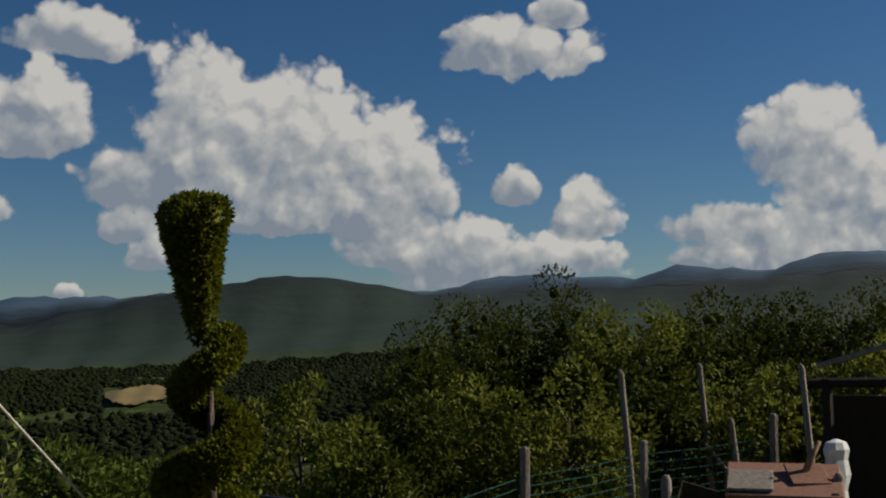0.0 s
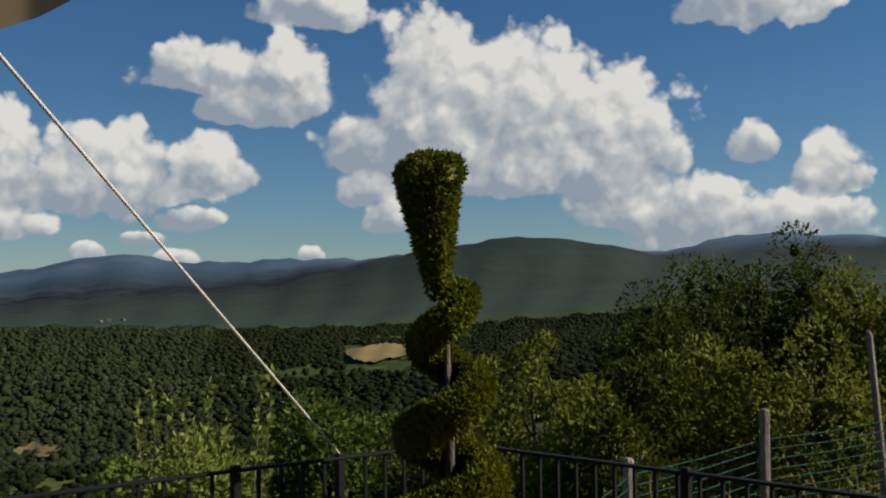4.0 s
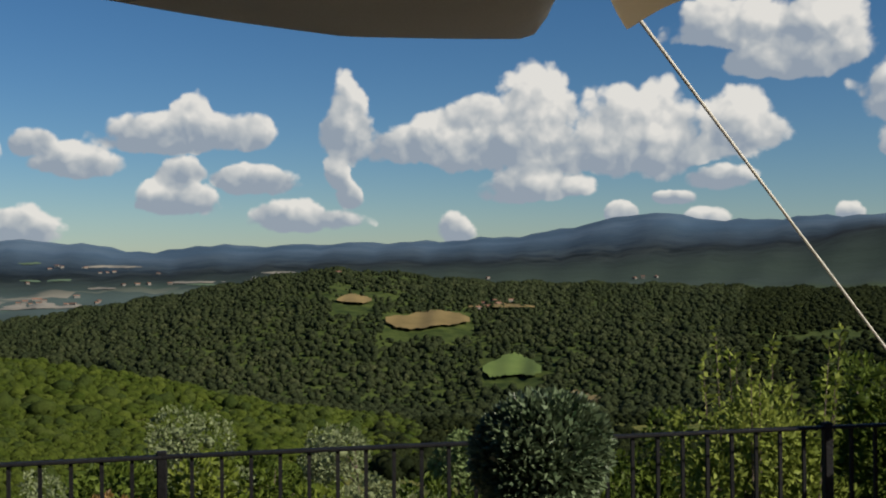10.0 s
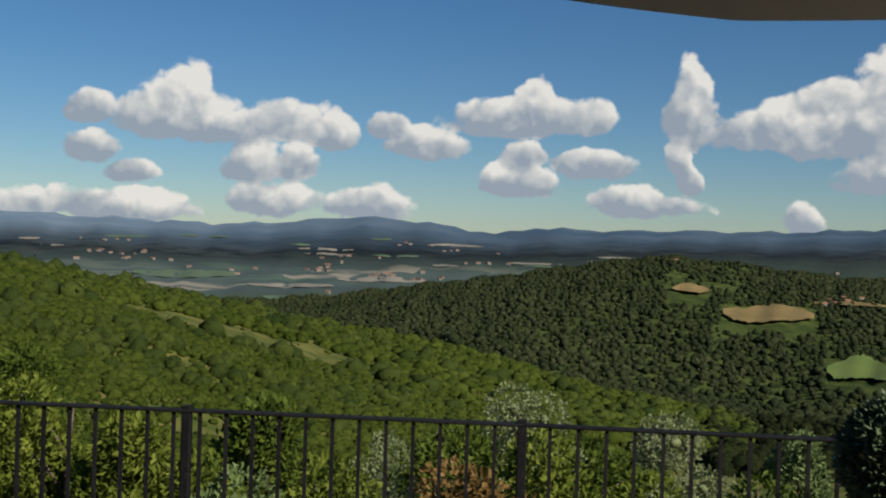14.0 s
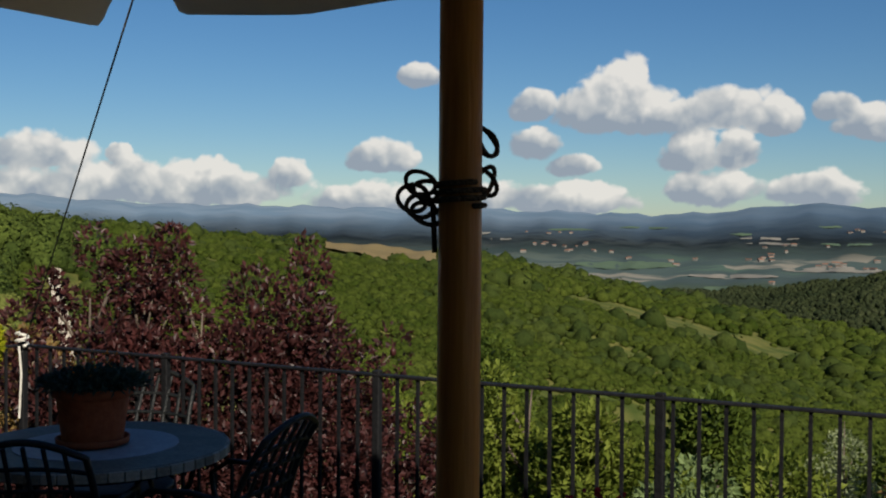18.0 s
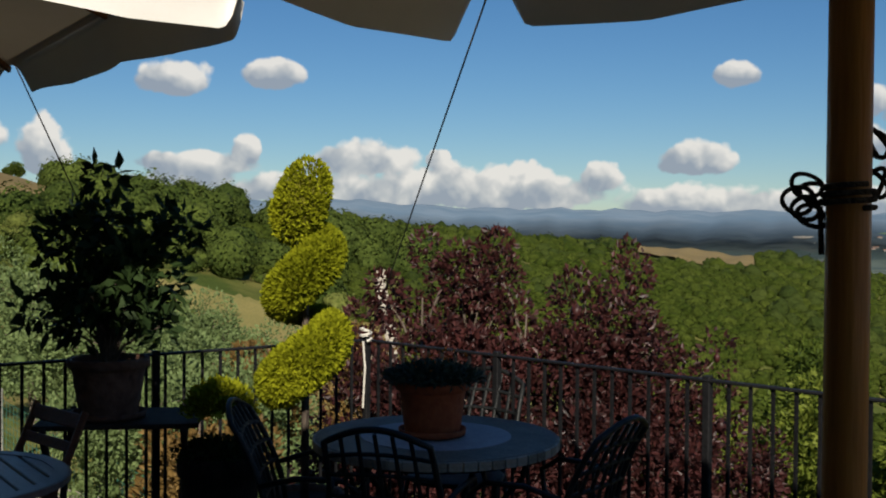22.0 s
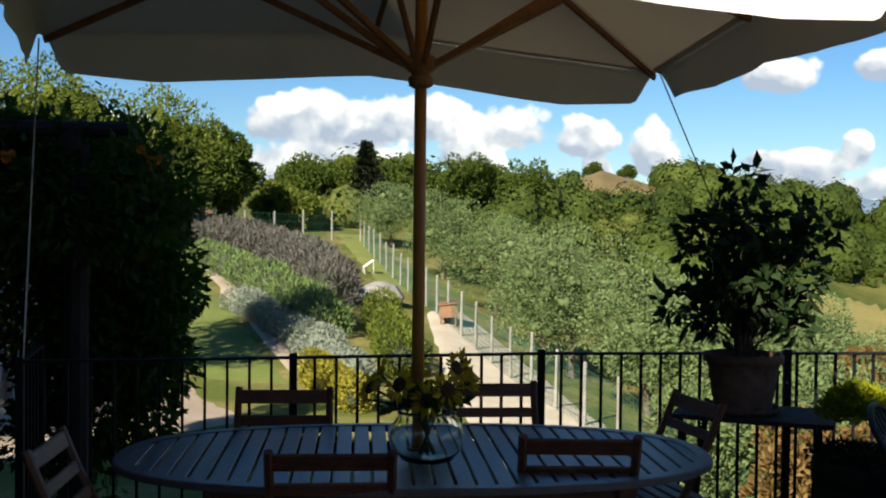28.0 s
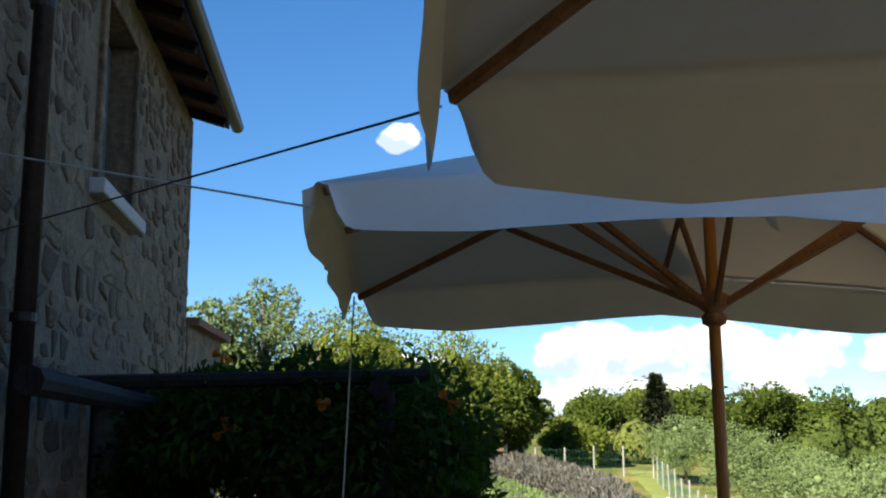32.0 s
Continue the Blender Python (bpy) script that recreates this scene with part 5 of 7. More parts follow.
for k in range(30):
    a = rng.uniform(0, 2 * math.pi)
    rr = 0.29 * math.sqrt(rng.uniform(0.02, 1.0))
    z = rng.uniform(0.42, 1.0) * (1 - 0.25 * rr)
    cs.append((rr * math.cos(a), rr * math.sin(a), z))
    rs.append(0.105 * rng.uniform(0.7, 1.1))
    g.tube([(0.02 * math.cos(a), 0.02 * math.sin(a), 0.24), (0.3 * rr * math.cos(a), 0.3 * rr * math.sin(a), 0.24 + 0.5 * (z - 0.24)), cs[-1]], [0.012, 0.007, 0.002], 5)
cs += [(0.02, -0.02, 1.09), (-0.04, 0.33, 0.78), (0.05, 0.37, 0.86), (0, -0.34, 0.52)]
rs += [0.08, 0.07, 0.05, 0.07]
part("branching", g, BARK, p2)
pp, ww = shell(np.array(cs), np.array(rs), 1500, rng)
v, f = cards(pp, ww + np.array([0, 0, -0.1]), 0.085, 0.042, rng, 0.8)
part("foliage", mesh_from("foliage", v, f, LEAF_DARK), None, p2)

p3 = pot("golden_shrub", "clipped golden shrub in a dark tall planter", "potted plant", (-5.20, 0.27, 0.0), 0.19, 0.62, DARK_WOOD, saucer=False, taper=0.85)
tuft(p3, 3200, (0, 0, 0.82), (0.18, 0.18, 0.17), LEAF_THUJA, 0.03, 0.014, 9, 0.6)
# Shade below the shrub's sunlit top, put into a darker leaf colour.
tuft(p3, 1500, (0, 0, 0.64), (0.23, 0.23, 0.16), LEAF_DARK, 0.03, 0.014, 10, 0.0, "shaded_foliage")


def spiral(name, label, at, z0, z1, r_low, r_top, turns, phase, thick_low, thick_top, leaf, seed, pot_r=0.20, pot_h=0.34, hand=1, flare=False):
    """A clipped conifer: a bare stem wound by a thick leafy ramp, with a leafy head."""
    t = pot(name, label, "topiary", at, pot_r, pot_h, TERRACOTTA_OLD, saucer=False)
    rng = np.random.default_rng(seed)
    part("stem", Geo().tube([(0, 0, pot_h * 0.8), (0.008, 0.0, (z0 + z1) / 2), (0, 0.006, z1 - 0.15)], [0.022, 0.018, 0.010], 8), BARK, t, "", True)
    cs, rs = [], []
    for k in range(120):
        s = k / 119
        a = radians(phase) + hand * 2 * math.pi * turns * s
        rr = r_low + (r_top - r_low) * s
        th = thick_low + (thick_top - thick_low) * s
        cs.append((rr * math.cos(a), rr * math.sin(a), z0 + (z1 - z0) * s))
        rs.append(th)
    return t, np.array(cs), np.array(rs), rng


def coat(t, cs, rs, n, leaf, rng, size=0.026, core=None):
    """A dense coat of small sprays over a clipped body, on a dark core."""
    if core:
        g = Geo()
        if len(cs) > 100:
            run = list(range(0, 120, 4)) + list(range(120, len(cs) - (4 if len(cs) > 130 else 0)))
            ends = [Vector(cs[k]) for k in run]
            wide = [rs[k] * 0.88 for k in run]
            if len(cs) > 130:
                ends.append(ends[-1] + Vector((0.005, 0, 0.075)))
                wide.append(wide[-1] * 1.02)
            g.tube(ends, wide, 12)
        else:
            c, r = cs[0], rs[0] * 0.92
            g.lathe([(r * math.cos(a) + 1e-4, r * math.sin(a)) for a in np.linspace(-math.pi / 2, math.pi / 2, 9)], c, 14)
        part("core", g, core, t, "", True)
    p, w = shell(cs, rs, n * 3, rng, 1.0, 0.9)
    deep = np.full(len(p), 9.0)
    for c, r in zip(cs, rs):
        deep = np.minimum(deep, np.linalg.norm(p - c, axis=1) / r)
    p, w = p[deep > 0.9][:n], w[deep > 0.9][:n]
    v, f = cards(p, w * 0.9 + np.array([0, 0, 0.25]), size, size * 0.5, rng, 0.55)
    part("foliage", mesh_from("foliage", v, f, leaf), None, t)


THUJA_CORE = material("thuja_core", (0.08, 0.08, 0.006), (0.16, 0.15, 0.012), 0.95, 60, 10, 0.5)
# golden spiral by the plum tree: the ramp climbs on its sunny side and is thin behind
t, cs, rs, rng = spiral("spiral_topiary", "golden clipped conifer wound into a spiral, in a pot", (-5.52, 0.70, 0), 0.74, 1.60, 0.150, 0.11, 2.05, 92, 0.112, 0.088, LEAF_THUJA, 21)
cs, rs = [], []
for k in range(120):
    turn = radians(-105 + 740 * k / 119)
    low = 1 - k / 119
    a = turn - radians(8)
    near = 0.5 + 0.5 * math.cos(turn)
    cs.append(((0.085 + 0.045 * low) * math.cos(a), (0.085 + 0.045 * low) * math.sin(a), 1.0 + 0.425 * (turn / 6.283 + 0.055 * math.sin(turn))))
    rs.append((0.098 + 0.026 * low) * (0.42 + 0.58 * near ** 0.7))
head = [(0.0, -0.055 + 0.07 * k / 7, 1.66 + 0.23 * k / 7) for k in range(8)]
cs = np.concatenate([cs, head])
rs = np.concatenate([rs, [0.095, 0.112, 0.122, 0.125, 0.122, 0.118, 0.108, 0.09]])
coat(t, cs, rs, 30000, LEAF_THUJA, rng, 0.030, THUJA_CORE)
# darker spiral in the railing's corner
t, cs, rs, rng = spiral("spiral_topiary", "green spiral-clipped conifer with a flared top in a pot", (0.80, 4.86, 0), 0.62, 1.70, 0.190, 0.070, 2.90, 42, 0.100, 0.052, LEAF_THUJA_DARK, 22)
head = [(-0.035 - 0.003 * k, 0.0, 1.72 + 0.040 * k) for k in range(12)]
cs = np.concatenate([cs, head, [(-0.13, -0.05, 2.19), (0.0, 0.05, 2.20), (-0.12, 0.05, 2.19), (0.0, -0.05, 2.20)]])
rs = np.concatenate([rs, [0.036 + 0.0078 * k for k in range(12)], [0.070] * 4])
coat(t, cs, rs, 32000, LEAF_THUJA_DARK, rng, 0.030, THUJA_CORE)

# clipped ball in a pot by the valley railing
b = pot("ball_topiary", "clipped round variegated shrub on a short stem in a terracotta pot", "topiary", (-0.92, 3.62, 0), 0.19, 0.36, TERRACOTTA)
part("stem", Geo().tube([(0, 0, 0.30), (0.01, 0, 0.95)], [0.022, 0.016], 8), BARK, b)
rng = np.random.default_rng(31)
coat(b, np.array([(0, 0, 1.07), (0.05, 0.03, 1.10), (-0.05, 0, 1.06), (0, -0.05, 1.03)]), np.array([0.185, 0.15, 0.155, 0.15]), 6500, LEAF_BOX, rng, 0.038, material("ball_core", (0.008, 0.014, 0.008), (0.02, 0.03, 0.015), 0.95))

# flower box with geraniums at the foot of the valley railing
box = thing("flower_box", "terracotta trough of red geraniums by the railing", "flower box", pose(-3.20, 2.62, 0, 0, 0, 33))
part("trough", Geo().box((0, 0, 0.30), (0.72, 0.20, 0.20), bevel=0.015), TERRACOTTA, box)
part("bracket", Geo().box((0, 0, 0.10), (0.60, 0.16, 0.20), bevel=0.01), IRON, box)
tuft(box, 900, (0, 0, 0.44), (0.36, 0.13, 0.20), LEAF_OAK, 0.045, 0.04, 41, 0.4)
tuft(box, 260, (0, 0, 0.58), (0.34, 0.13, 0.16), PETAL_RED, 0.026, 0.024, 42, 0.6, "flowers")

# vase of sunflowers
vz = 0.747
vase = thing("flower_vase", "round glass vase of yellow sunflowers on the dining table", "vase", Matrix.Translation((-4.00, -1.34, vz)))
prof = [(0.055, 0.0), (0.10, 0.015), (0.135, 0.06), (0.142, 0.10), (0.130, 0.145), (0.105, 0.185), (0.115, 0.20), (0.110, 0.20), (0.100, 0.185), (0.124, 0.145), (0.136, 0.10), (0.129, 0.06), (0.095, 0.022), (0.02, 0.012)]
gl = part("bowl", Geo().lathe(prof, (0, 0, 0), 40), GLASS, vase, "clear round glass bowl", True)
gl.visible_shadow = False
rng = np.random.default_rng(51)
LEAF_STEM = leafy("sunflower_leaves", (0.02, 0.04, 0.01), (0.07, 0.11, 0.025), 0.2, 0.3)
HEART = material("sunflower_heart", (0.03, 0.015, 0.006), (0.08, 0.045, 0.015), 0.95, 120, 20, 0.6)
for k in range(9):
    a = k * 2.4 + 0.3
    lean = 0.10 + 0.13 * ((k * 37) % 10) / 10
    top = Vector((lean * math.cos(a) * 1.15, lean * math.sin(a) * 1.15, 0.25 + 0.13 * ((k * 53) % 10) / 10))
    stem = part("stem", Geo().tube([(0.03 * math.cos(a + 3), 0.03 * math.sin(a + 3), 0.03), (0.04 * math.cos(a), 0.04 * math.sin(a), 0.19), top], 0.005, 6), LEAF_STEM, vase)
    w = Vector((math.cos(a), math.sin(a), 0.35)).normalized()
    q = w.to_track_quat("Z", "Y").to_matrix().to_4x4()
    hd = part("flower_heart", Geo().lathe([(0.005, -0.012), (0.026, -0.006), (0.028, 0.004), (0.004, 0.010)], (0, 0, 0), 14), HEART, stem)
    hd.matrix_basis = Matrix.Translation(top) @ q
    n = 26
    ang = np.arange(n) * 2 * math.pi / n
    pts = np.array([top + q.to_3x3() @ Vector((0.024 * math.cos(x), 0.024 * math.sin(x), 0)) for x in ang])
    out = np.array([q.to_3x3() @ Vector((math.cos(x), math.sin(x), 0.2)) for x in ang])
    v, f = cards(pts, out, 0.05, 0.02, rng, 0.12)
    part("petals", mesh_from("petals", v, f, PETAL_YELLOW), None, stem)
tuft(vase, 90, (0, 0, 0.22), (0.17, 0.17, 0.10), LEAF_STEM, 0.07, 0.045, 52, 0.2, "leaves")


# ---- ropes ----
ROPE_GREY = material("grey_cord", (0.06, 0.055, 0.05), (0.14, 0.13, 0.12), 0.9, 160, 20, 0.4)


def rope(name, label, points, r, mat, sag=0.0):
    pts = []
    for a, b in zip(points[:-1], points[1:]):
        a, b = Vector(a), Vector(b)
        for k in range(9):
            s = k / 8
            pts.append(a.lerp(b, s) - Vector((0, 0, sag * 4 * s * (1 - s))))
    return single(name, Geo().tube(pts, r, 6), mat, label, "rope", True)


c33, s33 = math.cos(radians(32.9)), math.sin(radians(32.9))


def u1_corner(a, b, z):
    return (U1[0] + c33 * 1.538 * a - s33 * 1.264 * b, U1[1] + s33 * 1.538 * a + c33 * 1.264 * b, z)


c12, s12 = math.cos(radians(122.0)), math.sin(radians(122.0))


def u2_corner(a, b, z):
    return (U2[0] + c12 * 1.47 * a - s12 * 0.90 * b, U2[1] + s12 * 1.47 * a + c12 * 0.90 * b, z)


rope("guy_rope", "pale guy cord from umbrella corner to railing post", [u1_corner(1, 1, 2.34), (0.38, 5.20, 1.01)], 0.0045, ROPE_PALE)
rope("guy_rope", "dark guy cord from umbrella corner to railing corner", [u1_corner(-1, 1, 2.34), (-6.30, 1.17, 1.03)], 0.003, ROPE_GREY)
rope("guy_rope", "thin cord from umbrella corner down to the railing", [u2_corner(1, 1, 2.43), (-6.33, -0.42, 1.80), (-6.6, -0.3, 1.5)], 0.0035, ROPE_DARK)
rope("guy_rope", "pale cord hanging from umbrella corner to the steps", [u2_corner(-1, 1, 2.42), (-4.22, -3.28, 1.02)], 0.004, ROPE_PALE)
rope("guy_rope", "dark cord from umbrella corner to the house wall", [u1_corner(-1, -1, 2.36), on_wall(4.6, 0.02, 2.58)], 0.0033, ROPE_GREY)
rope("guy_rope", "pale cord from umbrella corner to the house wall", [u2_corner(-1, -1, 2.44), on_wall(4.2, 0.02, 2.87)], 0.004, ROPE_PALE)
tail = thing("cord_tail", "white cord end tied round the railing corner", "rope", Matrix.Translation((-6.30, 1.15, 0)))
part("knot", Geo().tube([(0.03 * math.cos(a), 0.03 * math.sin(a), 1.0 + 0.006 * a) for a in np.linspace(0, 12, 30)], 0.008, 6), ROPE_PALE, tail)
part("end", Geo().tube([(0.03, -0.02, 1.0), (0.035, -0.01, 0.85), (0.03, -0.02, 0.62)], 0.006, 6), ROPE_PALE, tail)

# bundle of rope tied to the pole
bundle = thing("rope_bundle", "dark rope bundled in loops and tied to the umbrella pole", "rope", Matrix.Translation((U1[0], U1[1], 1.70)))
rng = np.random.default_rng(61)
right = Vector((math.cos(radians(64)), math.sin(radians(64)), 0))
ahead = Vector((-math.sin(radians(64)), math.cos(radians(64)), 0))
for k in range(9):
    side = -1 if k < 5 else 1
    c = right * side * (0.034 + 0.007 * (k % 3) if side < 0 else 0.028) + ahead * (0.012 - 0.006 * (k % 2)) + Vector((0, 0, (0.008 * k - 0.020) if side < 0 else (0.055 if k % 2 else 0.014)))
    ax, bx = (0.016 - 0.002 * (k % 2), 0.010 + 0.002 * (k % 3)) if side < 0 else (0.008, 0.016)
    turn = radians(rng.uniform(-30, 30) - (20 if side < 0 else 0))
    pts = []
    for a in np.linspace(0, 2 * math.pi, 22):
        u, w = ax * math.cos(a), bx * math.sin(a)
        pts.append(c + right * (u * math.cos(turn) - w * math.sin(turn)) + Vector((0, 0, u * math.sin(turn) + w * math.cos(turn))) + ahead * 0.010 * math.sin(a * 2 + k))
    part("loop", Geo().tube(pts, 0.0026, 6), ROPE_DARK, bundle, "", True)
part("wrap", Geo().tube([(0.0255 * math.cos(a), 0.0255 * math.sin(a), -0.012 + 0.0013 * a) for a in np.linspace(0, 19, 60)], 0.003, 6), ROPE_DARK, bundle, "", True)
part("tail", Geo().tube([right * -0.028 + Vector((0, 0, -0.01)), right * -0.027 + Vector((0, 0, -0.035)), right * -0.026 + Vector((0, 0, -0.06))], 0.003, 6), ROPE_DARK, bundle, "", True)


# ---- garden below the terrace ----
def sight(yaw, el):
    """Distance at which a view from the terrace at that bearing and slope first meets the ground."""
    r = np.geomspace(9.0, 4200.0, 900)
    low = ground_height(np.full(900, float(yaw)), r) - (EYE_Z + r * math.tan(radians(el)))
    k = int(np.argmax(low > 0))
    return float(r[k]) if low[k] > 0 else 4000.0


def seen_at(yaw, el):
    return at_ground(yaw, sight(yaw, el))


def draped(name, label, category, edge_a, edge_b, mat, lift=0.03, n=24, m=6, kind="structure", ragged=0.0, seed=1):
    """A strip of ground cover between two edges given by places (x, y)."""
    rng = np.random.default_rng(seed)
    v, f = [], []
    ta = np.linspace(0, 1, len(edge_a))
    tb = np.linspace(0, 1, len(edge_b))
    for i in range(n + 1):
        s = i / n
        a = np.array([np.interp(s, ta, [p[k] for p in edge_a]) for k in (0, 1)])
        b = np.array([np.interp(s, tb, [p[k] for p in edge_b]) for k in (0, 1)])
        wa, wb = rng.normal(0, ragged, 2)
        for j in range(m + 1):
            q = wa * 0.5 + (1 + wb * 0.5 - wa * 0.5) * j / m
            x, y = a + (b - a) * q
            edge = 0.0 if 0 < j < m and 0 < i < n else -0.06
            v.append((x, y, ground_xy(x, y) + lift + edge))
    for i in range(n):
        for j in range(m):
            k = i * (m + 1) + j
            f.append((k, k + 1, k + m + 2, k + m + 1))
    return single(name, Geo().add(v, f), mat, label, category, True, "", kind)


GRAVEL = material("pale_gravel", (0.42, 0.36, 0.27), (0.62, 0.55, 0.44), 0.95, 60, 0.8, 0.5)
DUST = material("trodden_earth", (0.26, 0.20, 0.14), (0.40, 0.33, 0.25), 0.95, 30, 0.7, 0.5)
RED_SOIL = material("red_soil", (0.13, 0.06, 0.03), (0.24, 0.12, 0.065), 0.95, 8, 0.8, 0.8)
LAWN = material("mown_lawn", (0.085, 0.125, 0.020), (0.185, 0.205, 0.05), 0.95, 25, 0.55, 0.6)
STUBBLE = material("stubble_field", (0.125, 0.092, 0.032), (0.215, 0.155, 0.060), 0.95, 2.0, 0.05, 0.4)
DRY_MEADOW = material("rough_dry_meadow", (0.13, 0.13, 0.03), (0.27, 0.22, 0.07), 0.95, 6.0, 0.12, 0.5)
MEADOW = material("green_meadow", (0.070, 0.110, 0.022), (0.115, 0.155, 0.036), 0.95, 2.0, 0.05, 0.4)

N0, N1 = at_ground(93.5, 18.0), at_ground(110.4, 58.0)


def beside(s, off):
    dx, dy = N1[0] - N0[0], N1[1] - N0[1]
    ln = math.hypot(dx, dy)
    nx, ny = dy / ln, -dx / ln
    if nx * 0 + ny * -1 < 0:
        nx, ny = -nx, -ny
    return N0[0] + dx * s + nx * off, N0[1] + dy * s + ny * off


draped("gravel_path", "sunlit pale gravel path beside the netting fence", "path", [seen_at(a, e)[:2] for a, e in ((105.3, -4.9), (104.0, -5.9), (101.3, -8.0), (99.1, -9.8), (95.2, -12.6), (88.0, -15.5))], [seen_at(a, e)[:2] for a, e in ((107.2, -4.9), (107.0, -5.9), (106.4, -8.0), (105.6, -9.8), (104.6, -12.6), (103.0, -16.0))], GRAVEL, 0.05, 40, 8, ragged=0.03)
draped("lawn", "mown green lawn sloping up behind the terrace", "lawn", [seen_at(122.5, -1.2)[:2], seen_at(122.5, -4.0)[:2], seen_at(119.5, -8.5)[:2]], [seen_at(119.8, -1.2)[:2], seen_at(117.8, -4.0)[:2], seen_at(113.6, -9.0)[:2]], LAWN, 0.03, ragged=0.04)
draped("dry_strip", "trodden dry strip along the flower bed", "ground", [seen_at(119.6, -1.6)[:2], seen_at(117.7, -4.0)[:2], seen_at(114.0, -8.5)[:2]], [seen_at(119.0, -1.6)[:2], seen_at(116.6, -4.2)[:2], seen_at(112.8, -8.5)[:2]], DUST, 0.05, ragged=0.12)
draped("lawn", "green grass terrace between flower bed and fence", "lawn", [seen_at(112.0, -0.9)[:2], seen_at(109.2, -4.0)[:2]], [seen_at(110.4, -0.9)[:2], seen_at(106.9, -4.0)[:2]], LAWN, 0.03, ragged=0.05)
draped("drive", "dusty gravel drive in tree shade beside the steps", "path", [seen_at(134.5, -1.9)[:2], seen_at(135.5, -6.0)[:2], seen_at(134.0, -13.0)[:2]], [seen_at(129.0, -1.9)[:2], seen_at(122.0, -6.0)[:2], seen_at(115.5, -10.5)[:2]], DUST, 0.045, ragged=0.05)
draped("soil_bank", "bare reddish soil bank under the trees", "ground", [seen_at(125.0, 0.1)[:2], seen_at(125.0, -1.1)[:2]], [seen_at(118.0, 0.1)[:2], seen_at(119.5, -1.1)[:2]], RED_SOIL, 0.25, ragged=0.05)


def hedge(name, label, category, places, radius, height, leaf, n, size, seed, up=0.6, width_ratio=0.35, core_dark=(0.03, 0.035, 0.02), spread=0.6):
    """A low planted row as a run of leafy humps along its places (x, y)."""
    rng = np.random.default_rng(seed)
    h = thing(name, label, category)
    p = np.array(places)
    t = np.linspace(0, 1, len(p))
    k = 26
    s = np.linspace(0, 1, k)
    x, y = np.interp(s, t, p[:, 0]), np.interp(s, t, p[:, 1])
    cs = np.stack([x + rng.normal(0, radius * 0.15, k), y + rng.normal(0, radius * 0.15, k), [ground_xy(a, b) + height * 0.35 for a, b in zip(x, y)]], -1)
    rs = radius * rng.uniform(0.8, 1.15, k)
    g = Geo()
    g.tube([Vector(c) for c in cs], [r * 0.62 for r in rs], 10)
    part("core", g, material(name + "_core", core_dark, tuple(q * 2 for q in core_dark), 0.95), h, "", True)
    pp, w = shell(cs, rs, n, rng, height / radius * 0.62, 0.8)
    v, f = cards(pp, w * 0.6 + np.array([0, 0, up]), size, size * width_ratio, rng, spread)
    part("foliage", mesh_from("foliage", v, f, leaf), None, h)
    return h


hedge("lavender_row", "grey-mauve lavender mounds past flowering", "lavender", [seen_at(119.4, -1.9)[:2], seen_at(117.2, -2.2)[:2], seen_at(114.5, -2.7)[:2], seen_at(112.4, -3.8)[:2]], 1.4, 1.3, LEAF_LAVENDER, 26000, 0.30, 71, 0.9, 0.18)
hedge("lavender_row", "grey-mauve lavender mounds past flowering on the slope", "lavender", [seen_at(118.0, -1.6)[:2], seen_at(115.6, -2.1)[:2], seen_at(113.4, -3.1)[:2], seen_at(112.3, -4.7)[:2]], 1.15, 1.4, LEAF_LAVENDER, 20000, 0.30, 72, 0.9, 0.18)
hedge("rosemary_row", "bright green rosemary row in the garden bed", "hedge", [seen_at(118.8, -2.4)[:2], seen_at(116.3, -3.6)[:2], seen_at(113.8, -5.2)[:2], seen_at(112.6, -6.2)[:2]], 0.9, 1.0, LEAF_ROSEMARY, 20000, 0.20, 73, 0.9, 0.2)
hedge("santolina_row", "silvery grey santolina row edging the bed", "hedge", [seen_at(116.6, -4.9)[:2], seen_at(114.8, -6.0)[:2], seen_at(112.9, -7.2)[:2], seen_at(111.0, -8.8)[:2]], 0.62, 0.72, LEAF_SAGE, 26000, 0.11, 74, 0.5, 0.3, (0.10, 0.12, 0.09))
hedge("rusty_shrubs", "mixed rusty and green shrubs at the path's edge", "shrub", [seen_at(109.6, -5.6)[:2], seen_at(109.0, -7.0)[:2], seen_at(108.4, -8.4)[:2]], 0.55, 1.1, LEAF_BRIGHT, 9000, 0.13, 75, 0.6, 0.4)
hedge("yellow_shrubs", "yellow-leaved low shrubs below the railing", "shrub", [seen_at(113.2, -8.6)[:2], seen_at(112.0, -9.4)[:2], seen_at(110.8, -10.2)[:2]], 0.38, 0.8, leafy("yellow_shrub", (0.14, 0.13, 0.012), (0.36, 0.32, 0.04)), 9000, 0.10, 76, 0.6, 0.5)

# pale rock and a white sheet left in the bed
x, y, z = seen_at(109.6, -4.6)
rock = Geo().lathe([(0.05, 0.0), (0.75, 0.05), (0.9, 0.35), (0.6, 0.75), (0.2, 0.9)], (x, y, z - 0.1), 9)
single("rock", rock, CONCRETE, "pale boulder among the garden shrubs", "rock")
x, y, z = seen_at(110.2, -3.0)
chair = thing("white_lounger", "white garden lounger on the grass above the bed", "lounger", Matrix.Translation((x, y, z)) @ Euler((0, 0, radians(30))).to_matrix().to_4x4() @ Matrix.Scale(0.62, 4))
part("sheet", Geo().box((0, 0, 0.75), (0.75, 0.9, 0.05), tilt=35, bevel=0.02), BAG, chair)
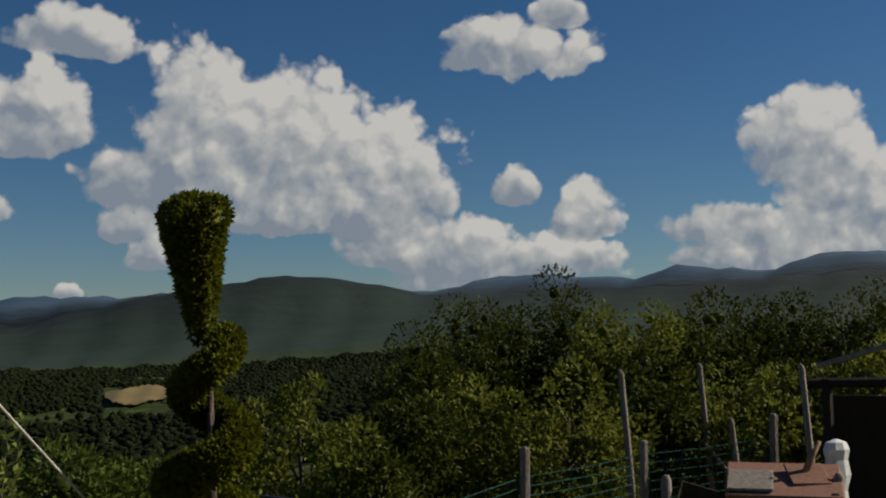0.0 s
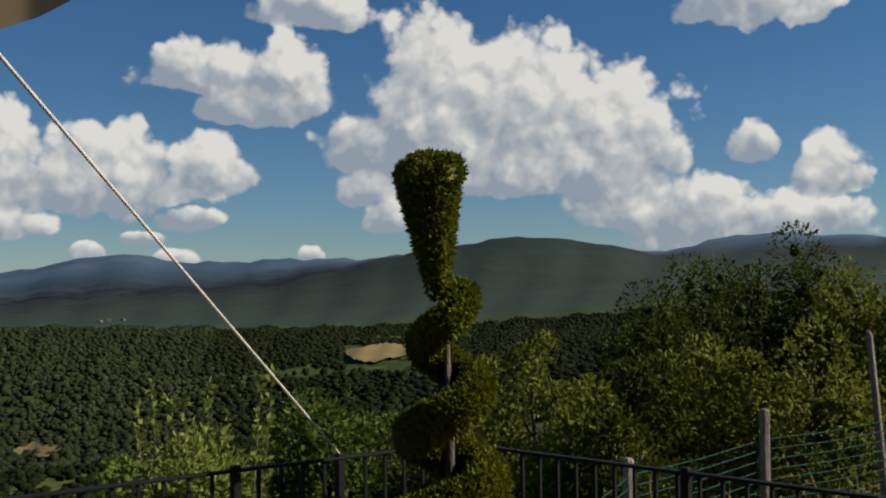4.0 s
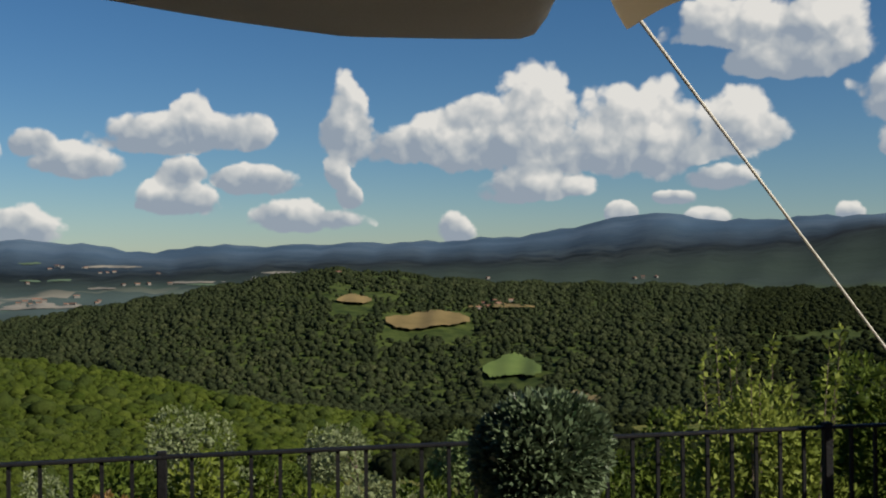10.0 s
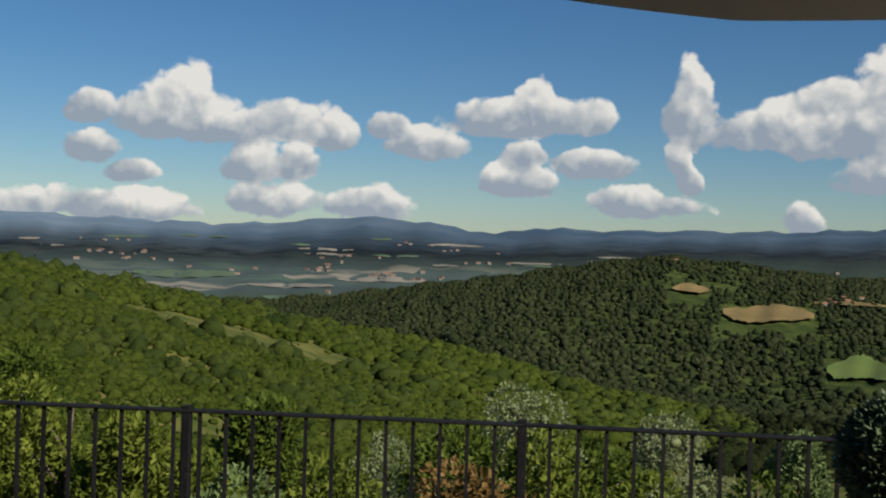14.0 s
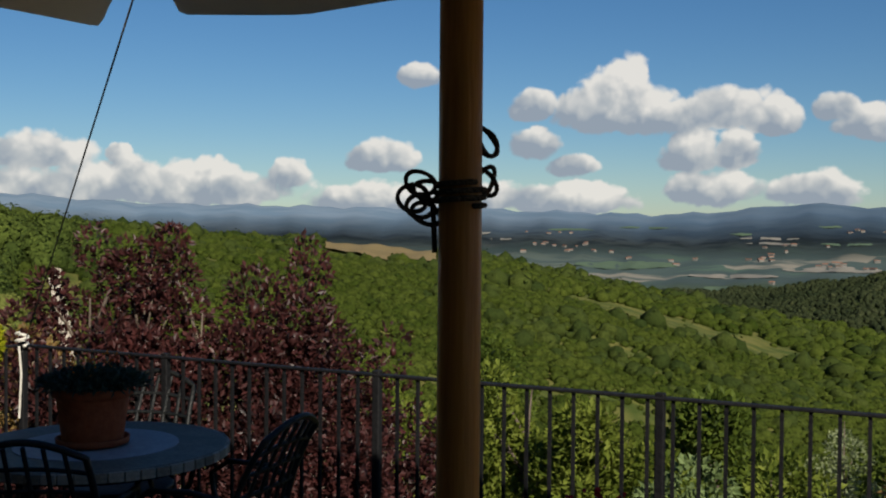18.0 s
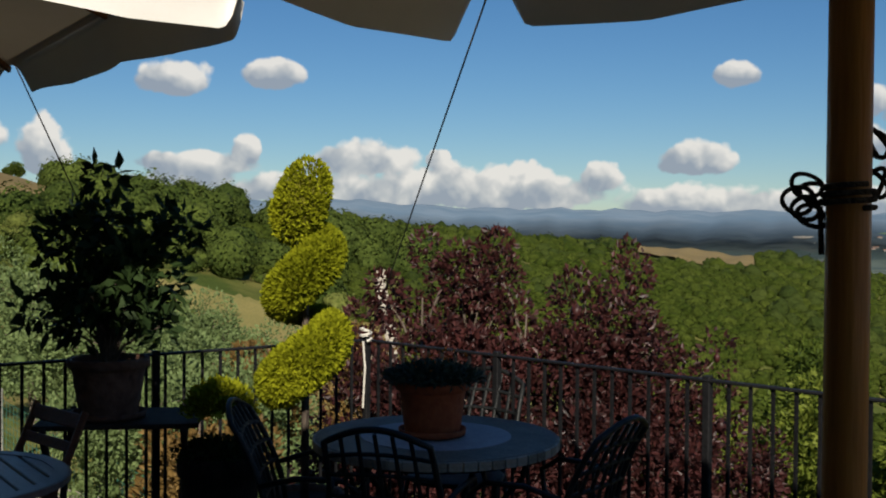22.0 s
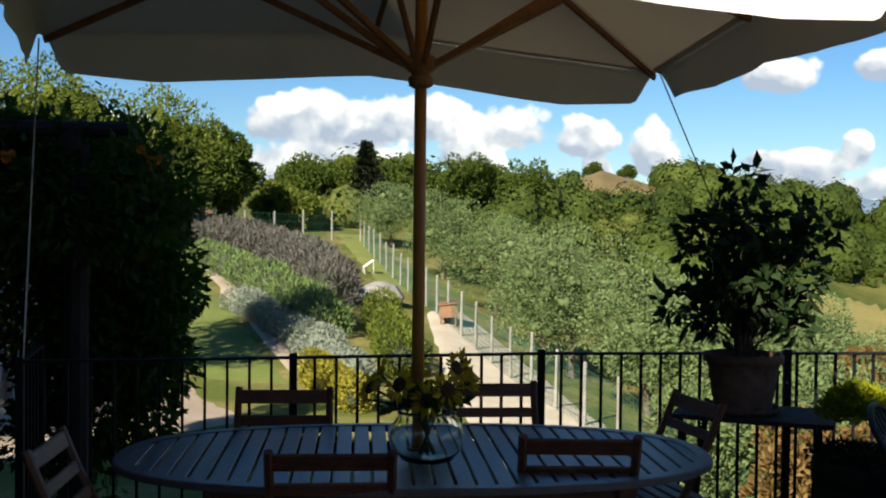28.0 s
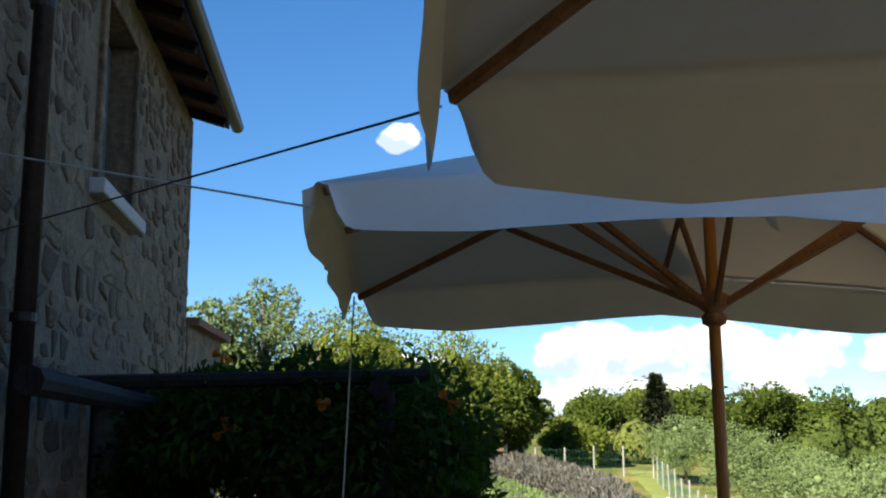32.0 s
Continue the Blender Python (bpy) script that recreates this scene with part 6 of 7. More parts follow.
for a in (-0.3, 0.3):
    part("leg", Geo().tube([(a, -0.3, 0.0), (a, -0.35, 0.5)], 0.02, 6), BAG, chair)
    part("leg", Geo().tube([(a, 0.35, 0.0), (a, 0.3, 0.98)], 0.02, 6), BAG, chair)

# low wooden box on legs at the path's end
x, y, z = seen_at(106.0, -5.6)
chest = thing("wooden_chest", "weathered lidded wooden box on short legs by the path", "box", pose(x, y, z, 0, 0, 15))
CHEST = material("chest_wood", (0.16, 0.085, 0.045), (0.30, 0.18, 0.10), 0.85, 25, 4, 0.4, 0, (1, 4, 4))
part("body", Geo().box((0, 0, 0.48), (1.25, 0.6, 0.40), bevel=0.01), CHEST, chest)
part("lid", Geo().box((0, 0, 0.73), (1.36, 0.74, 0.05), tilt=8, bevel=0.01), CHEST, chest)
for a in (-0.55, 0.55):
    for b2 in (-0.24, 0.24):
        part("leg", Geo().box((a, b2, 0.14), (0.08, 0.08, 0.30), bevel=0.01), CHEST, chest)


# ---- netting fences ----
def fence(name, label, posts, height, mat, post_r, wires, net, group="garden fences", seed=1, net_h=None):
    rng = np.random.default_rng(seed)
    f = thing(name, label, "fence", None, group)
    tops = []
    for x, y in posts:
        z = ground_xy(x, y)
        h = height * rng.uniform(0.93, 1.07)
        lx, ly = rng.normal(0, 0.025, 2)
        part("post", Geo().tube([(x, y, z - 0.3), (x + lx * 0.5, y + ly * 0.5, z + h * 0.5), (x + lx, y + ly, z + h - 0.02), (x + lx, y + ly, z + h)], [post_r, post_r * 0.98, post_r * 0.92, post_r * 0.6], 7), mat, f)
        tops.append(Vector((x, y, z)))
    if net:
        g = Geo()
        for a, b in zip(tops[:-1], tops[1:]):
            top = (net_h or height * 0.86)
            rows = wires
            for k in range(rows):
                h = 0.06 + (top - 0.06) * k / (rows - 1)
                mid = (a + b) / 2 + Vector((0, 0, h - 0.02))
                g.tube([a + Vector((0, 0, h)), mid, b + Vector((0, 0, h))], 0.006, 3, False)
            n = max(3, int((b - a).length / 0.16))
            for k in range(n):
                p = a.lerp(b, (k + 0.5) / n)
                g.tube([p + Vector((0, 0, 0.05)), p + Vector((0, 0, top))], 0.0045, 3, False)
        part("netting", g, NET, f, "green plastic netting")
    return f


fence("netting_fence", "row of pale posts with green netting along the gravel path", [beside(s, 0.0) for s in np.linspace(-0.16, 1.0, 25)], 1.45, CONCRETE, 0.045, 10, True)
far_posts = [at_ground(a, 60.0)[:2] for a in np.linspace(110.6, 122.5, 9)]
fence("netting_fence", "pale posts of the far garden fence under the trees", far_posts, 1.5, CONCRETE, 0.05, 4, True)

# olive trees behind the fence
for k, (s, off, h, r) in enumerate(((-0.02, -1.9, 3.1, 1.45), (0.10, -2.2, 3.5, 1.7), (0.20, -2.6, 3.9, 1.8), (0.32, -2.4, 4.2, 2.0), (0.44, -3.0, 4.2, 2.0), (0.60, -3.0, 4.0, 2.0), (0.80, -2.5, 3.8, 2.0), (1.02, -1.5, 3.6, 2.0), (0.16, -6.5, 3.6, 1.7), (0.36, -7.0, 3.8, 1.9))):
    x, y = beside(s, off)
    tree("olive_tree", "silvery olive tree behind the netting fence", "olive tree", (x, y, ground_xy(x, y)), h, r, LEAF_OLIVE, 14000, 0.10, 0.10, 100 + k, 0.18, 30, 0.9, 0.45, "olive trees", spread=0.7)
for k, (a, r, h, cr) in enumerate(((86.0, 14.0, 2.5, 0.95), (82.0, 15.0, 2.3, 0.85), (91.0, 17.0, 2.7, 1.2))):
    tree("olive_tree", "young silvery olive tree on the slope below the railing", "olive tree", at_ground(a, r), h, cr, LEAF_OLIVE, 11000, 0.09, 0.08, 120 + k, 0.15, 22, 0.9, 0.42, "olive trees", spread=0.7)

# trees beyond the garden
for k, (a, el, r, cr, leaf) in enumerate(((118.6, 4.8, 60, 2.1, LEAF_OAK), (117.2, 4.3, 61, 1.6, LEAF_OAK), (120.6, 4.9, 60, 2.4, LEAF_OAK), (123.3, 5.2, 56, 2.4, LEAF_OAK), (112.9, 3.2, 72, 2.6, LEAF_OAK), (111.4, 2.9, 74, 2.2, LEAF_BRIGHT), (108.6, 2.9, 78, 2.6, LEAF_OAK), (105.3, 3.5, 80, 2.4, LEAF_OAK), (103.4, 2.9, 82, 2.6, LEAF_OAK), (101.9, 3.2, 84, 2.4, LEAF_OAK), (115.0, 1.6, 66, 1.5, LEAF_BRIGHT), (113.9, 1.4, 64, 1.4, LEAF_BRIGHT))):
    x, y, z = at_ground(a, r)
    h = EYE_Z + r * math.tan(radians(el)) - z
    tree("oak_tree", "leafy oak at the garden's far edge", "tree", (x, y, z), h, cr, leaf, 9000, 0.26, 0.2, 140 + k, 0.12, 40, 0.9, 0.36, "oaks beyond the garden")
x, y, z = at_ground(110.3, 72.0)
con = thing("conifer", "small dark pointed conifer among the oaks", "tree", Matrix.Translation((x, y, z)))
h = EYE_Z + 72 * math.tan(radians(3.85)) - z
part("trunk", Geo().tube([(0, 0, 0), (0, 0, h)], [0.2, 0.03], 7), BARK, con)
rng = np.random.default_rng(161)
zz = rng.uniform(0.1, 1.0, 6000) ** 0.8
an = rng.uniform(0, 6.283, 6000)
rad = (1 - zz) * 2.0 * (0.7 + 0.3 * np.sin(zz * 60)) + 0.05
pp = np.stack([rad * np.cos(an), rad * np.sin(an), zz * h], -1)
v, f = cards(pp, np.stack([np.cos(an), np.sin(an), 0.1 * an], -1), 0.35, 0.12, rng, 0.4)
part("crown", mesh_from("crown", v, f, LEAF_WOOD_FAR), None, con)
for a in (98.5, 96.75):
    x, y, z = at_ground(a, 180.0)
    tree("lone_shrub", "lone dark shrub on the dry hilltop", "shrub", (x, y, z), 2.5, 1.5, LEAF_OAK, 2500, 0.32, 0.2, 170, 0.0, 14, 0.9, 0.5)
draped("dry_hilltop", "sun-dried straw-coloured hilltop meadow", "field", [at_ground(a, 186)[:2] for a in (101, 98, 95, 92)], [at_ground(a, 110)[:2] for a in (101, 98, 95, 92)], STUBBLE, 0.4, 48, 30, ragged=0.02)
draped("dry_meadow", "yellowed rough meadow below the oaks", "field", [at_ground(a, 95)[:2] for a in (93, 88, 83, 78)], [at_ground(a, 34)[:2] for a in (93, 88, 83, 78)], DRY_MEADOW, 0.22, 60, 44, ragged=0.03)
draped("white_track", "pale dirt track climbing the hillside", "track", [at_ground(a, r)[:2] for a, r in ((78.55, 62), (78.2, 90), (78.75, 120), (78.4, 150), (78.6, 180))], [at_ground(a, r)[:2] for a, r in ((77.6, 62), (77.5, 90), (78.2, 120), (78.0, 150), (78.3, 180))], GRAVEL, 0.45, 90)
draped("field", "straw-coloured field on the crest of the green hill", "field", [at_ground(a, r)[:2] for a, r in ((65.0, 350), (63, 352), (61, 350), (59.2, 340))], [at_ground(a, r)[:2] for a, r in ((65.0, 285), (63, 240), (61, 230), (59.2, 262))], STUBBLE, 0.7, 40, 24)


# ---- slope below the valley railing ----
for k, (a, r, top, cr, n) in enumerate(((79.0, 8.4, -3.6, 0.45, 6000), (76.4, 8.4, -1.6, 0.50, 7500), (74.0, 8.6, 0.7, 0.46, 8000), (71.6, 8.4, -2.4, 0.60, 8000), (68.6, 8.5, -1.6, 0.62, 9000), (66.2, 8.6, -3.2, 0.62, 8000), (63.4, 8.8, -6.6, 0.62, 7000), (61.4, 8.9, -9.3, 0.5, 5000))):
    x, y, z = at_ground(a, r)
    h = EYE_Z + r * math.tan(radians(top)) - z
    tree("plum_tree", "purple-leaved plum tree growing up past the railing", "plum tree", (x, y, z), h * 1.09, cr * 1.25, LEAF_PLUM, int(n * 1.7), 0.062, 0.05, 200 + k, 0.10, 60, 1.5, 0.30, "purple plum trees", spread=0.8)
tree("fruit_tree", "sunlit young fruit tree with upright shoots by the railing", "tree", at_ground(3.2, 8.6), EYE_Z + 8.6 * math.tan(radians(-4.0)) - at_ground(3.2, 8.6)[2], 0.84, LEAF_FRUIT, 10000, 0.070, 0.05, 220, 0.25, 34, 1.0, 0.36)
x, y, z = at_ground(3.2, 8.6)
shoots = thing("fruit_tree_shoots", "tall leafy shoots standing out of a fruit tree", "tree", Matrix.Translation((x, y, z)))
rng = np.random.default_rng(221)
for k in range(13):
    a, q = rng.uniform(0, 6.28), rng.uniform(0.15, 0.62)
    b0 = Vector((q * math.cos(a) * 0.8, q * math.sin(a) * 0.8, 2.4))
    b1 = Vector((q * math.cos(a) * 1.15, q * math.sin(a) * 1.15, 4.05 + rng.uniform(-0.2, 0.55)))
    sh = part("shoot", Geo().tube([b0, b0.lerp(b1, 0.5), b1], [0.014, 0.009, 0.003], 5), BARK, shoots)
    s = rng.uniform(0.25, 1.02, 90)
    pts = np.array([b0.lerp(b1, float(q2)) for q2 in s])
    v, f = cards(pts, rng.normal(0, 1, (90, 3)) + np.array([0, 0, 0.6]), 0.07, 0.036, rng, 0.5)
    part("leaves", mesh_from("leaves", v, f, LEAF_FRUIT), None, sh)
for k, (a, el, r, cr, leaf, n, size, nm, lab) in enumerate((
    (-2.0, -4.6, 24, 2.0, LEAF_OAK, 9000, 0.20, "oak_tree", "dark round oak below the terrace"), (-5.6, -4.9, 26, 2.0, LEAF_OAK, 9000, 0.20, "oak_tree", "dark round oak below the terrace"),
    (31.8, -7.5, 27, 1.5, LEAF_SILVER, 8000, 0.12, "olive_tree", "pale silvery tree standing on the slope"), (23.2, -7.6, 26, 1.4, LEAF_SILVER, 8000, 0.12, "olive_tree", "pale silvery tree standing on the slope"), (17.8, -8.4, 27, 0.9, LEAF_OLIVE, 6000, 0.14, "olive_tree", "pale silvery tree standing on the slope"), (38.5, -7.4, 30, 1.3, LEAF_SILVER, 7000, 0.12, "olive_tree", "pale silvery tree standing on the slope"),
    (54.3, -5.6, 16, 1.35, LEAF_BRIGHT, 15000, 0.12, "willow_tree", "soft yellow-green tree behind the railing"), (50.0, -7.4, 15, 1.0, LEAF_BRIGHT, 7000, 0.13, "willow_tree", "soft yellow-green tree behind the railing"),
    (46.5, -11.0, 10.5, 0.7, LEAF_OLIVE, 6000, 0.10, "olive_tree", "silvery olive bush close below the railing"), (58.5, -8.0, 17, 1.0, LEAF_BRIGHT, 5500, 0.13, "shrub", "bright green shrub below the railing"),
    (36.5, -9.6, 16, 1.2, LEAF_OAK, 7000, 0.14, "shrub", "green shrub on the slope below the railing"), (42.0, -9.8, 14, 1.0, LEAF_BRIGHT, 6000, 0.13, "shrub", "bright green shrub below the railing"), (30.0, -10.0, 15, 1.1, LEAF_BRIGHT, 6000, 0.13, "shrub", "bright green shrub below the railing"), (33.5, -10.3, 12, 0.8, LEAF_RUST, 6000, 0.11, "shrub", "rusty brown shrub below the railing"),
    (26.0, -10.2, 14, 1.0, LEAF_BRIGHT, 7000, 0.13, "shrub", "bright green shrub below the railing"), (20.0, -9.6, 18, 1.2, LEAF_OAK, 5500, 0.16, "shrub", "green shrub on the slope below the railing"), (15.5, -10.3, 14, 0.9, LEAF_BRIGHT, 5500, 0.13, "shrub", "bright green shrub below the railing"), (11.0, -9.0, 19, 1.2, LEAF_OAK, 5500, 0.16, "shrub", "green shrub on the slope below the railing"), (9.5, -10.8, 13, 0.8, LEAF_RUST, 6000, 0.11, "shrub", "rusty brown shrub below the railing"),
    (35.0, -8.4, 34, 2.0, LEAF_OAK, 5500, 0.26, "oak_tree", "green oak on the slope below the terrace"), (27.5, -8.6, 34, 2.0, LEAF_OAK, 5500, 0.26, "oak_tree", "green oak on the slope below the terrace"), (14.0, -8.6, 34, 2.2, LEAF_OAK, 5500, 0.26, "oak_tree", "green oak on the slope below the terrace"), (45.0, -8.4, 30, 1.8, LEAF_OAK, 5500, 0.26, "oak_tree", "green oak on the slope below the terrace"), (6.5, -8.0, 34, 2.0, LEAF_OAK, 5500, 0.26, "oak_tree", "green oak on the slope below the terrace"),
    (62.0, -7.6, 24, 1.3, LEAF_BRIGHT, 6000, 0.16, "shrub", "bright green shrub on the grassy slope"), (57.0, -6.2, 30, 1.6, LEAF_OAK, 6000, 0.2, "shrub", "green shrub on the grassy slope"),
    (88.0, -7.6, 13, 0.8, LEAF_RUST, 6000, 0.11, "shrub", "rusty scrub beyond the fence"), (84.5, -6.0, 20, 1.0, LEAF_RUST, 6000, 0.14, "shrub", "rusty scrub beyond the fence"), (80.0, -5.0, 26, 1.4, LEAF_RUST, 6000, 0.16, "shrub", "rusty scrub on the meadow's edge"), (90.0, -4.0, 34, 2.0, LEAF_OAK, 7000, 0.22, "shrub", "green scrub on the meadow's edge"),
)):
    x, y, z = at_ground(a, r)
    h = EYE_Z + r * math.tan(radians(el)) - z
    tree(nm, lab, nm.replace("_", " "), (x, y, z), max(h, 0.8), cr, leaf, n, size, 0.08, 240 + k, 0.05, 24, 0.95, 0.45, "plants on the slope")

# ---- thicket and fenced plot beside the terrace ----
for k, (a, el, r, cr, leaf, n) in enumerate((
    (-20.0, 0.6, 19, 1.3, LEAF_THICKET, 11000), (-22.5, 2.2, 21, 1.6, LEAF_THICKET, 12000), (-25.4, 3.2, 22, 1.5, LEAF_THICKET, 12000), (-28.5, 2.0, 21, 1.5, LEAF_THICKET, 12000), (-31.0, 1.8, 20, 1.4, LEAF_SHOOT, 11000), (-34.0, 1.3, 21, 1.5, LEAF_THICKET, 11000),
    (-37.0, 1.6, 22, 1.6, LEAF_THICKET, 11000), (-40.5, 2.3, 22, 1.7, LEAF_THICKET, 11000), (-44.0, 2.2, 22, 1.8, LEAF_THICKET, 11000), (-19.0, -2.4, 14, 0.8, LEAF_THICKET, 8000), (-23.0, -2.5, 15, 1.1, LEAF_SHOOT, 9000), (-27.0, -2.0, 15, 1.1, LEAF_SHOOT, 9000), (-31.5, -2.4, 16, 1.1, LEAF_THICKET, 9000),
    (-35.5, -1.6, 17, 1.2, LEAF_SHOOT, 9000), (-13.6, -1.6, 15, 0.75, LEAF_SHOOT, 7000), (-10.8, -2.6, 16, 0.8, LEAF_SHOOT, 7000), (-16.0, -3.2, 13, 0.7, LEAF_SHOOT, 7000), (-8.0, -5.0, 20, 1.2, LEAF_THICKET, 7000), (-12.0, -5.0, 18, 1.0, LEAF_THICKET, 7000), (-17.5, -5.2, 12, 0.7, LEAF_THICKET, 6000),
    (-38.5, -1.0, 18, 1.3, LEAF_THICKET, 9000), (-42.5, -0.6, 18, 1.4, LEAF_SHOOT, 9000),
)):
    x, y, z = at_ground(a, r)
    h = EYE_Z + r * math.tan(radians(el)) - z
    tree("thicket_bush", "tall dark thicket bush beside the terrace" if leaf is LEAF_THICKET else "tall bush with pale shoots beside the terrace", "bush", (x, y, z), h, cr, leaf, int(n * 0.75), 0.095, 0.07, 300 + k, 0.04, 44, 1.1, 0.33, "thicket beside the terrace")
DRY_STEMS = [(-18.0, 9.5), (-24.0, 10.5), (-21.0, 9.0), (-29.0, 11.0), (-14.0, 10.0)]
rng = np.random.default_rng(350)
pts = []
for a, r in DRY_STEMS:
    for k in range(900):
        x, y = polar(a + rng.normal(0, 2.0), r + rng.normal(0, 0.8))
        pts.append((x, y, ground_xy(float(x), float(y)) + abs(rng.normal(0, 0.25))))
v, f = cards(np.array(pts), np.tile([0, 0, 1.0], (len(pts), 1)), 0.5, 0.022, rng, 0.3)
tagged(part("dry_grass", mesh_from("dry_grass", v, f, DRY_GRASS)), "tall dry grass and weeds in the fenced plot", "grass", "", "stuff")

for (x, y, top), lab in (((6.55, 11.53, 1.24), "tall thin leaning pole in the fenced plot"), ((8.74, 13.17, 1.23), "tall grey braced pole in the fenced plot"), ((9.15, 11.57, 1.24), "tall grey pole at the back of the plot"), ((8.6, 12.3, 0.55), "thin grey stick in the fenced plot")):
    z = ground_xy(x, y)
    single("pole", Geo().tube([(x + 0.22, y, z - 0.3), (x + 0.12, y + 0.02, (z + top) / 2), (x + 0.02, y, top - 0.05), (x, y, top)], [0.05, 0.045, 0.035, 0.02], 8), STAKE, lab, "pole", True, "poles in the plot")
single("pole_brace", Geo().tube([(8.70, 13.1, 0.20), (9.35, 12.4, -0.95)], 0.03, 6), STAKE, "slanting timber brace against the pole", "pole", True)
stakes = [(0.35, 6.6), (1.0, 7.4), (2.98, 9.03), (4.5, 9.83), (6.0, 10.2), (7.4, 9.9)]
fence("stake_fence", "rough chestnut stakes with dark green netting beside the terrace", stakes, 1.78, STAKE, 0.05, 18, True, "garden fences", 5, 1.62)
hx, hy = 6.85, 9.05
hz = ground_xy(hx, hy)
hut = thing("animal_shelter", "low shelter with a patched red tile roof and slatted sides", "shelter", pose(hx, hy, hz, 0, 0, -38))
hh = 0.26 - hz
part("roof", Geo().box((0, 0, hh), (1.05, 0.85, 0.035), tilt=14, bevel=0.01), ROOF_TILE, hut, "faded red sheet roof")
part("roof_patch", Geo().box((-0.30, -0.12, hh + 0.012), (0.42, 0.5, 0.03), tilt=14, bevel=0.008), STAKE, hut)
part("roof_patch", Geo().box((0.22, 0.05, hh + 0.055), (0.36, 0.42, 0.03), tilt=20, yaw=12, bevel=0.008), ROOF_TILE, hut)
for k in range(8):
    part("board", Geo().box((-0.45 + 0.13 * k, -0.36, (hh - 0.12) / 2), (0.09, 0.025, hh - 0.12)), DARK_WOOD, hut)
for p in (-0.45, 0.45):
    for q in (-0.34, 0.34):
        part("post", Geo().box((p, q, (hh - 0.06) / 2), (0.07, 0.07, hh - 0.06), bevel=0.01), DARK_WOOD, hut)
part("back_wall", Geo().box((0, 0.36, (hh - 0.05) / 2), (0.95, 0.03, hh - 0.05)), DARK_WOOD, hut)
single("gate_panel", Geo().add([(5.9, 9.3, -0.9), (6.45, 9.0, -0.9), (6.45, 9.0, 0.10), (5.9, 9.3, 0.28), (5.92, 9.33, -0.9), (6.47, 9.03, -0.9), (6.47, 9.03, 0.10), (5.92, 9.33, 0.28)], [(0, 1, 2, 3), (7, 6, 5, 4), (0, 4, 5, 1), (1, 5, 6, 2), (2, 6, 7, 3), (3, 7, 4, 0)]), DARK_WOOD, "dark slatted gate panel by the shelter", "gate")
single("short_post", Geo().tube([(7.25, 8.75, hz - 0.2), (7.25, 8.75, 0.30), (7.25, 8.75, 0.34)], [0.055, 0.05, 0.03], 8), STAKE, "thick rough post before the shelter", "post", True)
single("short_post", Geo().tube([(5.75, 9.35, hz - 0.2), (5.75, 9.35, 0.30), (5.75, 9.35, 0.34)], [0.05, 0.05, 0.03], 8), STAKE, "thick rough post beside the gate panel", "post", True)
single("cut_branch", Geo().tube([(7.05, 9.0, 0.30), (7.13, 8.98, 0.46), (7.22, 8.96, 0.62)], [0.035, 0.03, 0.02], 7), CHEST, "pale broken branch leaning on the shelter roof", "branch", True)
x, y = 7.62, 9.20
z = ground_xy(x, y)
post2 = thing("bag_on_post", "white plastic bag pulled over a fence post", "bag", Matrix.Translation((x, y, z)))
part("stake", Geo().tube([(0, 0, -0.2), (0, 0, 0.55 - z)], 0.04, 7), STAKE, post2)
bag = [(0.10 + 0.022 * math.sin(k * 2.3) + 0.008 * k * 0.3, (-0.65 + 0.15 * k) - z) for k in range(8)]
part("bag", Geo().lathe(bag + [(0.13, 0.50 - z), (0.10, 0.57 - z), (0.02, 0.60 - z)], (0, 0, 0), 9, 1.15, 0.7), BAG, post2, "crumpled white plastic")
arb = thing("dark_lean_to", "dark timber lean-to with a sloping pole roof", "shelter", pose(9.3, 10.2, ground_xy(9.3, 10.2), 0, 0, -45))
for a in (-0.7, 0.2, 0.9):
    part("post", Geo().tube([(a, 0, -0.1), (a, 0, 2.0)], 0.06, 7), DARK_WOOD, arb)
part("beam", Geo().tube([(-0.9, 0, 1.95), (1.2, 0, 2.0)], 0.06, 7), DARK_WOOD, arb)
part("roof_pole", Geo().tube([(-0.8, 0, 2.15), (1.2, 0, 2.75)], 0.035, 7), STAKE, arb)
part("screen", Geo().box((0.2, 0.3, 0.9), (1.9, 0.05, 1.8)), DARK_WOOD, arb)



# ---- house details ----
def wall_part(name, geo, mat, parent=None, label=""):
    return part(name, geo, mat, parent or house, label)


# roof: boarded soffit, tile courses at the eave, round gutter
roof = part("roof", Geo().add([(-5.3, 0.34, 4.88), (10.6, 0.34, 4.88), (10.6, -4.0, 6.28), (-5.3, -4.0, 6.28), (-5.3, -8.6, 4.86), (10.6, -8.6, 4.86), (-5.3, 0.34, 4.98), (10.6, 0.34, 4.98), (10.6, -4.0, 6.40), (-5.3, -4.0, 6.40), (-5.3, -8.6, 4.90), (10.6, -8.6, 4.90)], [(0, 3, 2, 1), (3, 4, 5, 2), (6, 7, 8, 9), (9, 8, 11, 10), (0, 1, 7, 6), (4, 10, 11, 5), (1, 2, 8, 7), (2, 5, 11, 8), (0, 6, 9, 3), (3, 9, 10, 4)]), ROOF_TILE, house)
tile = Geo().tube([(0, 0.37, 5.02), (0, 0.05, 5.125), (0, -0.3, 5.24)], [0.085, 0.085, 0.075], 10).mesh("roof_tile", ROOF_TILE)
for k in range(66):
    ob = part("roof_tile", tile, None, roof)
    ob.location = (-5.1 + k * 0.235, 0, 0)
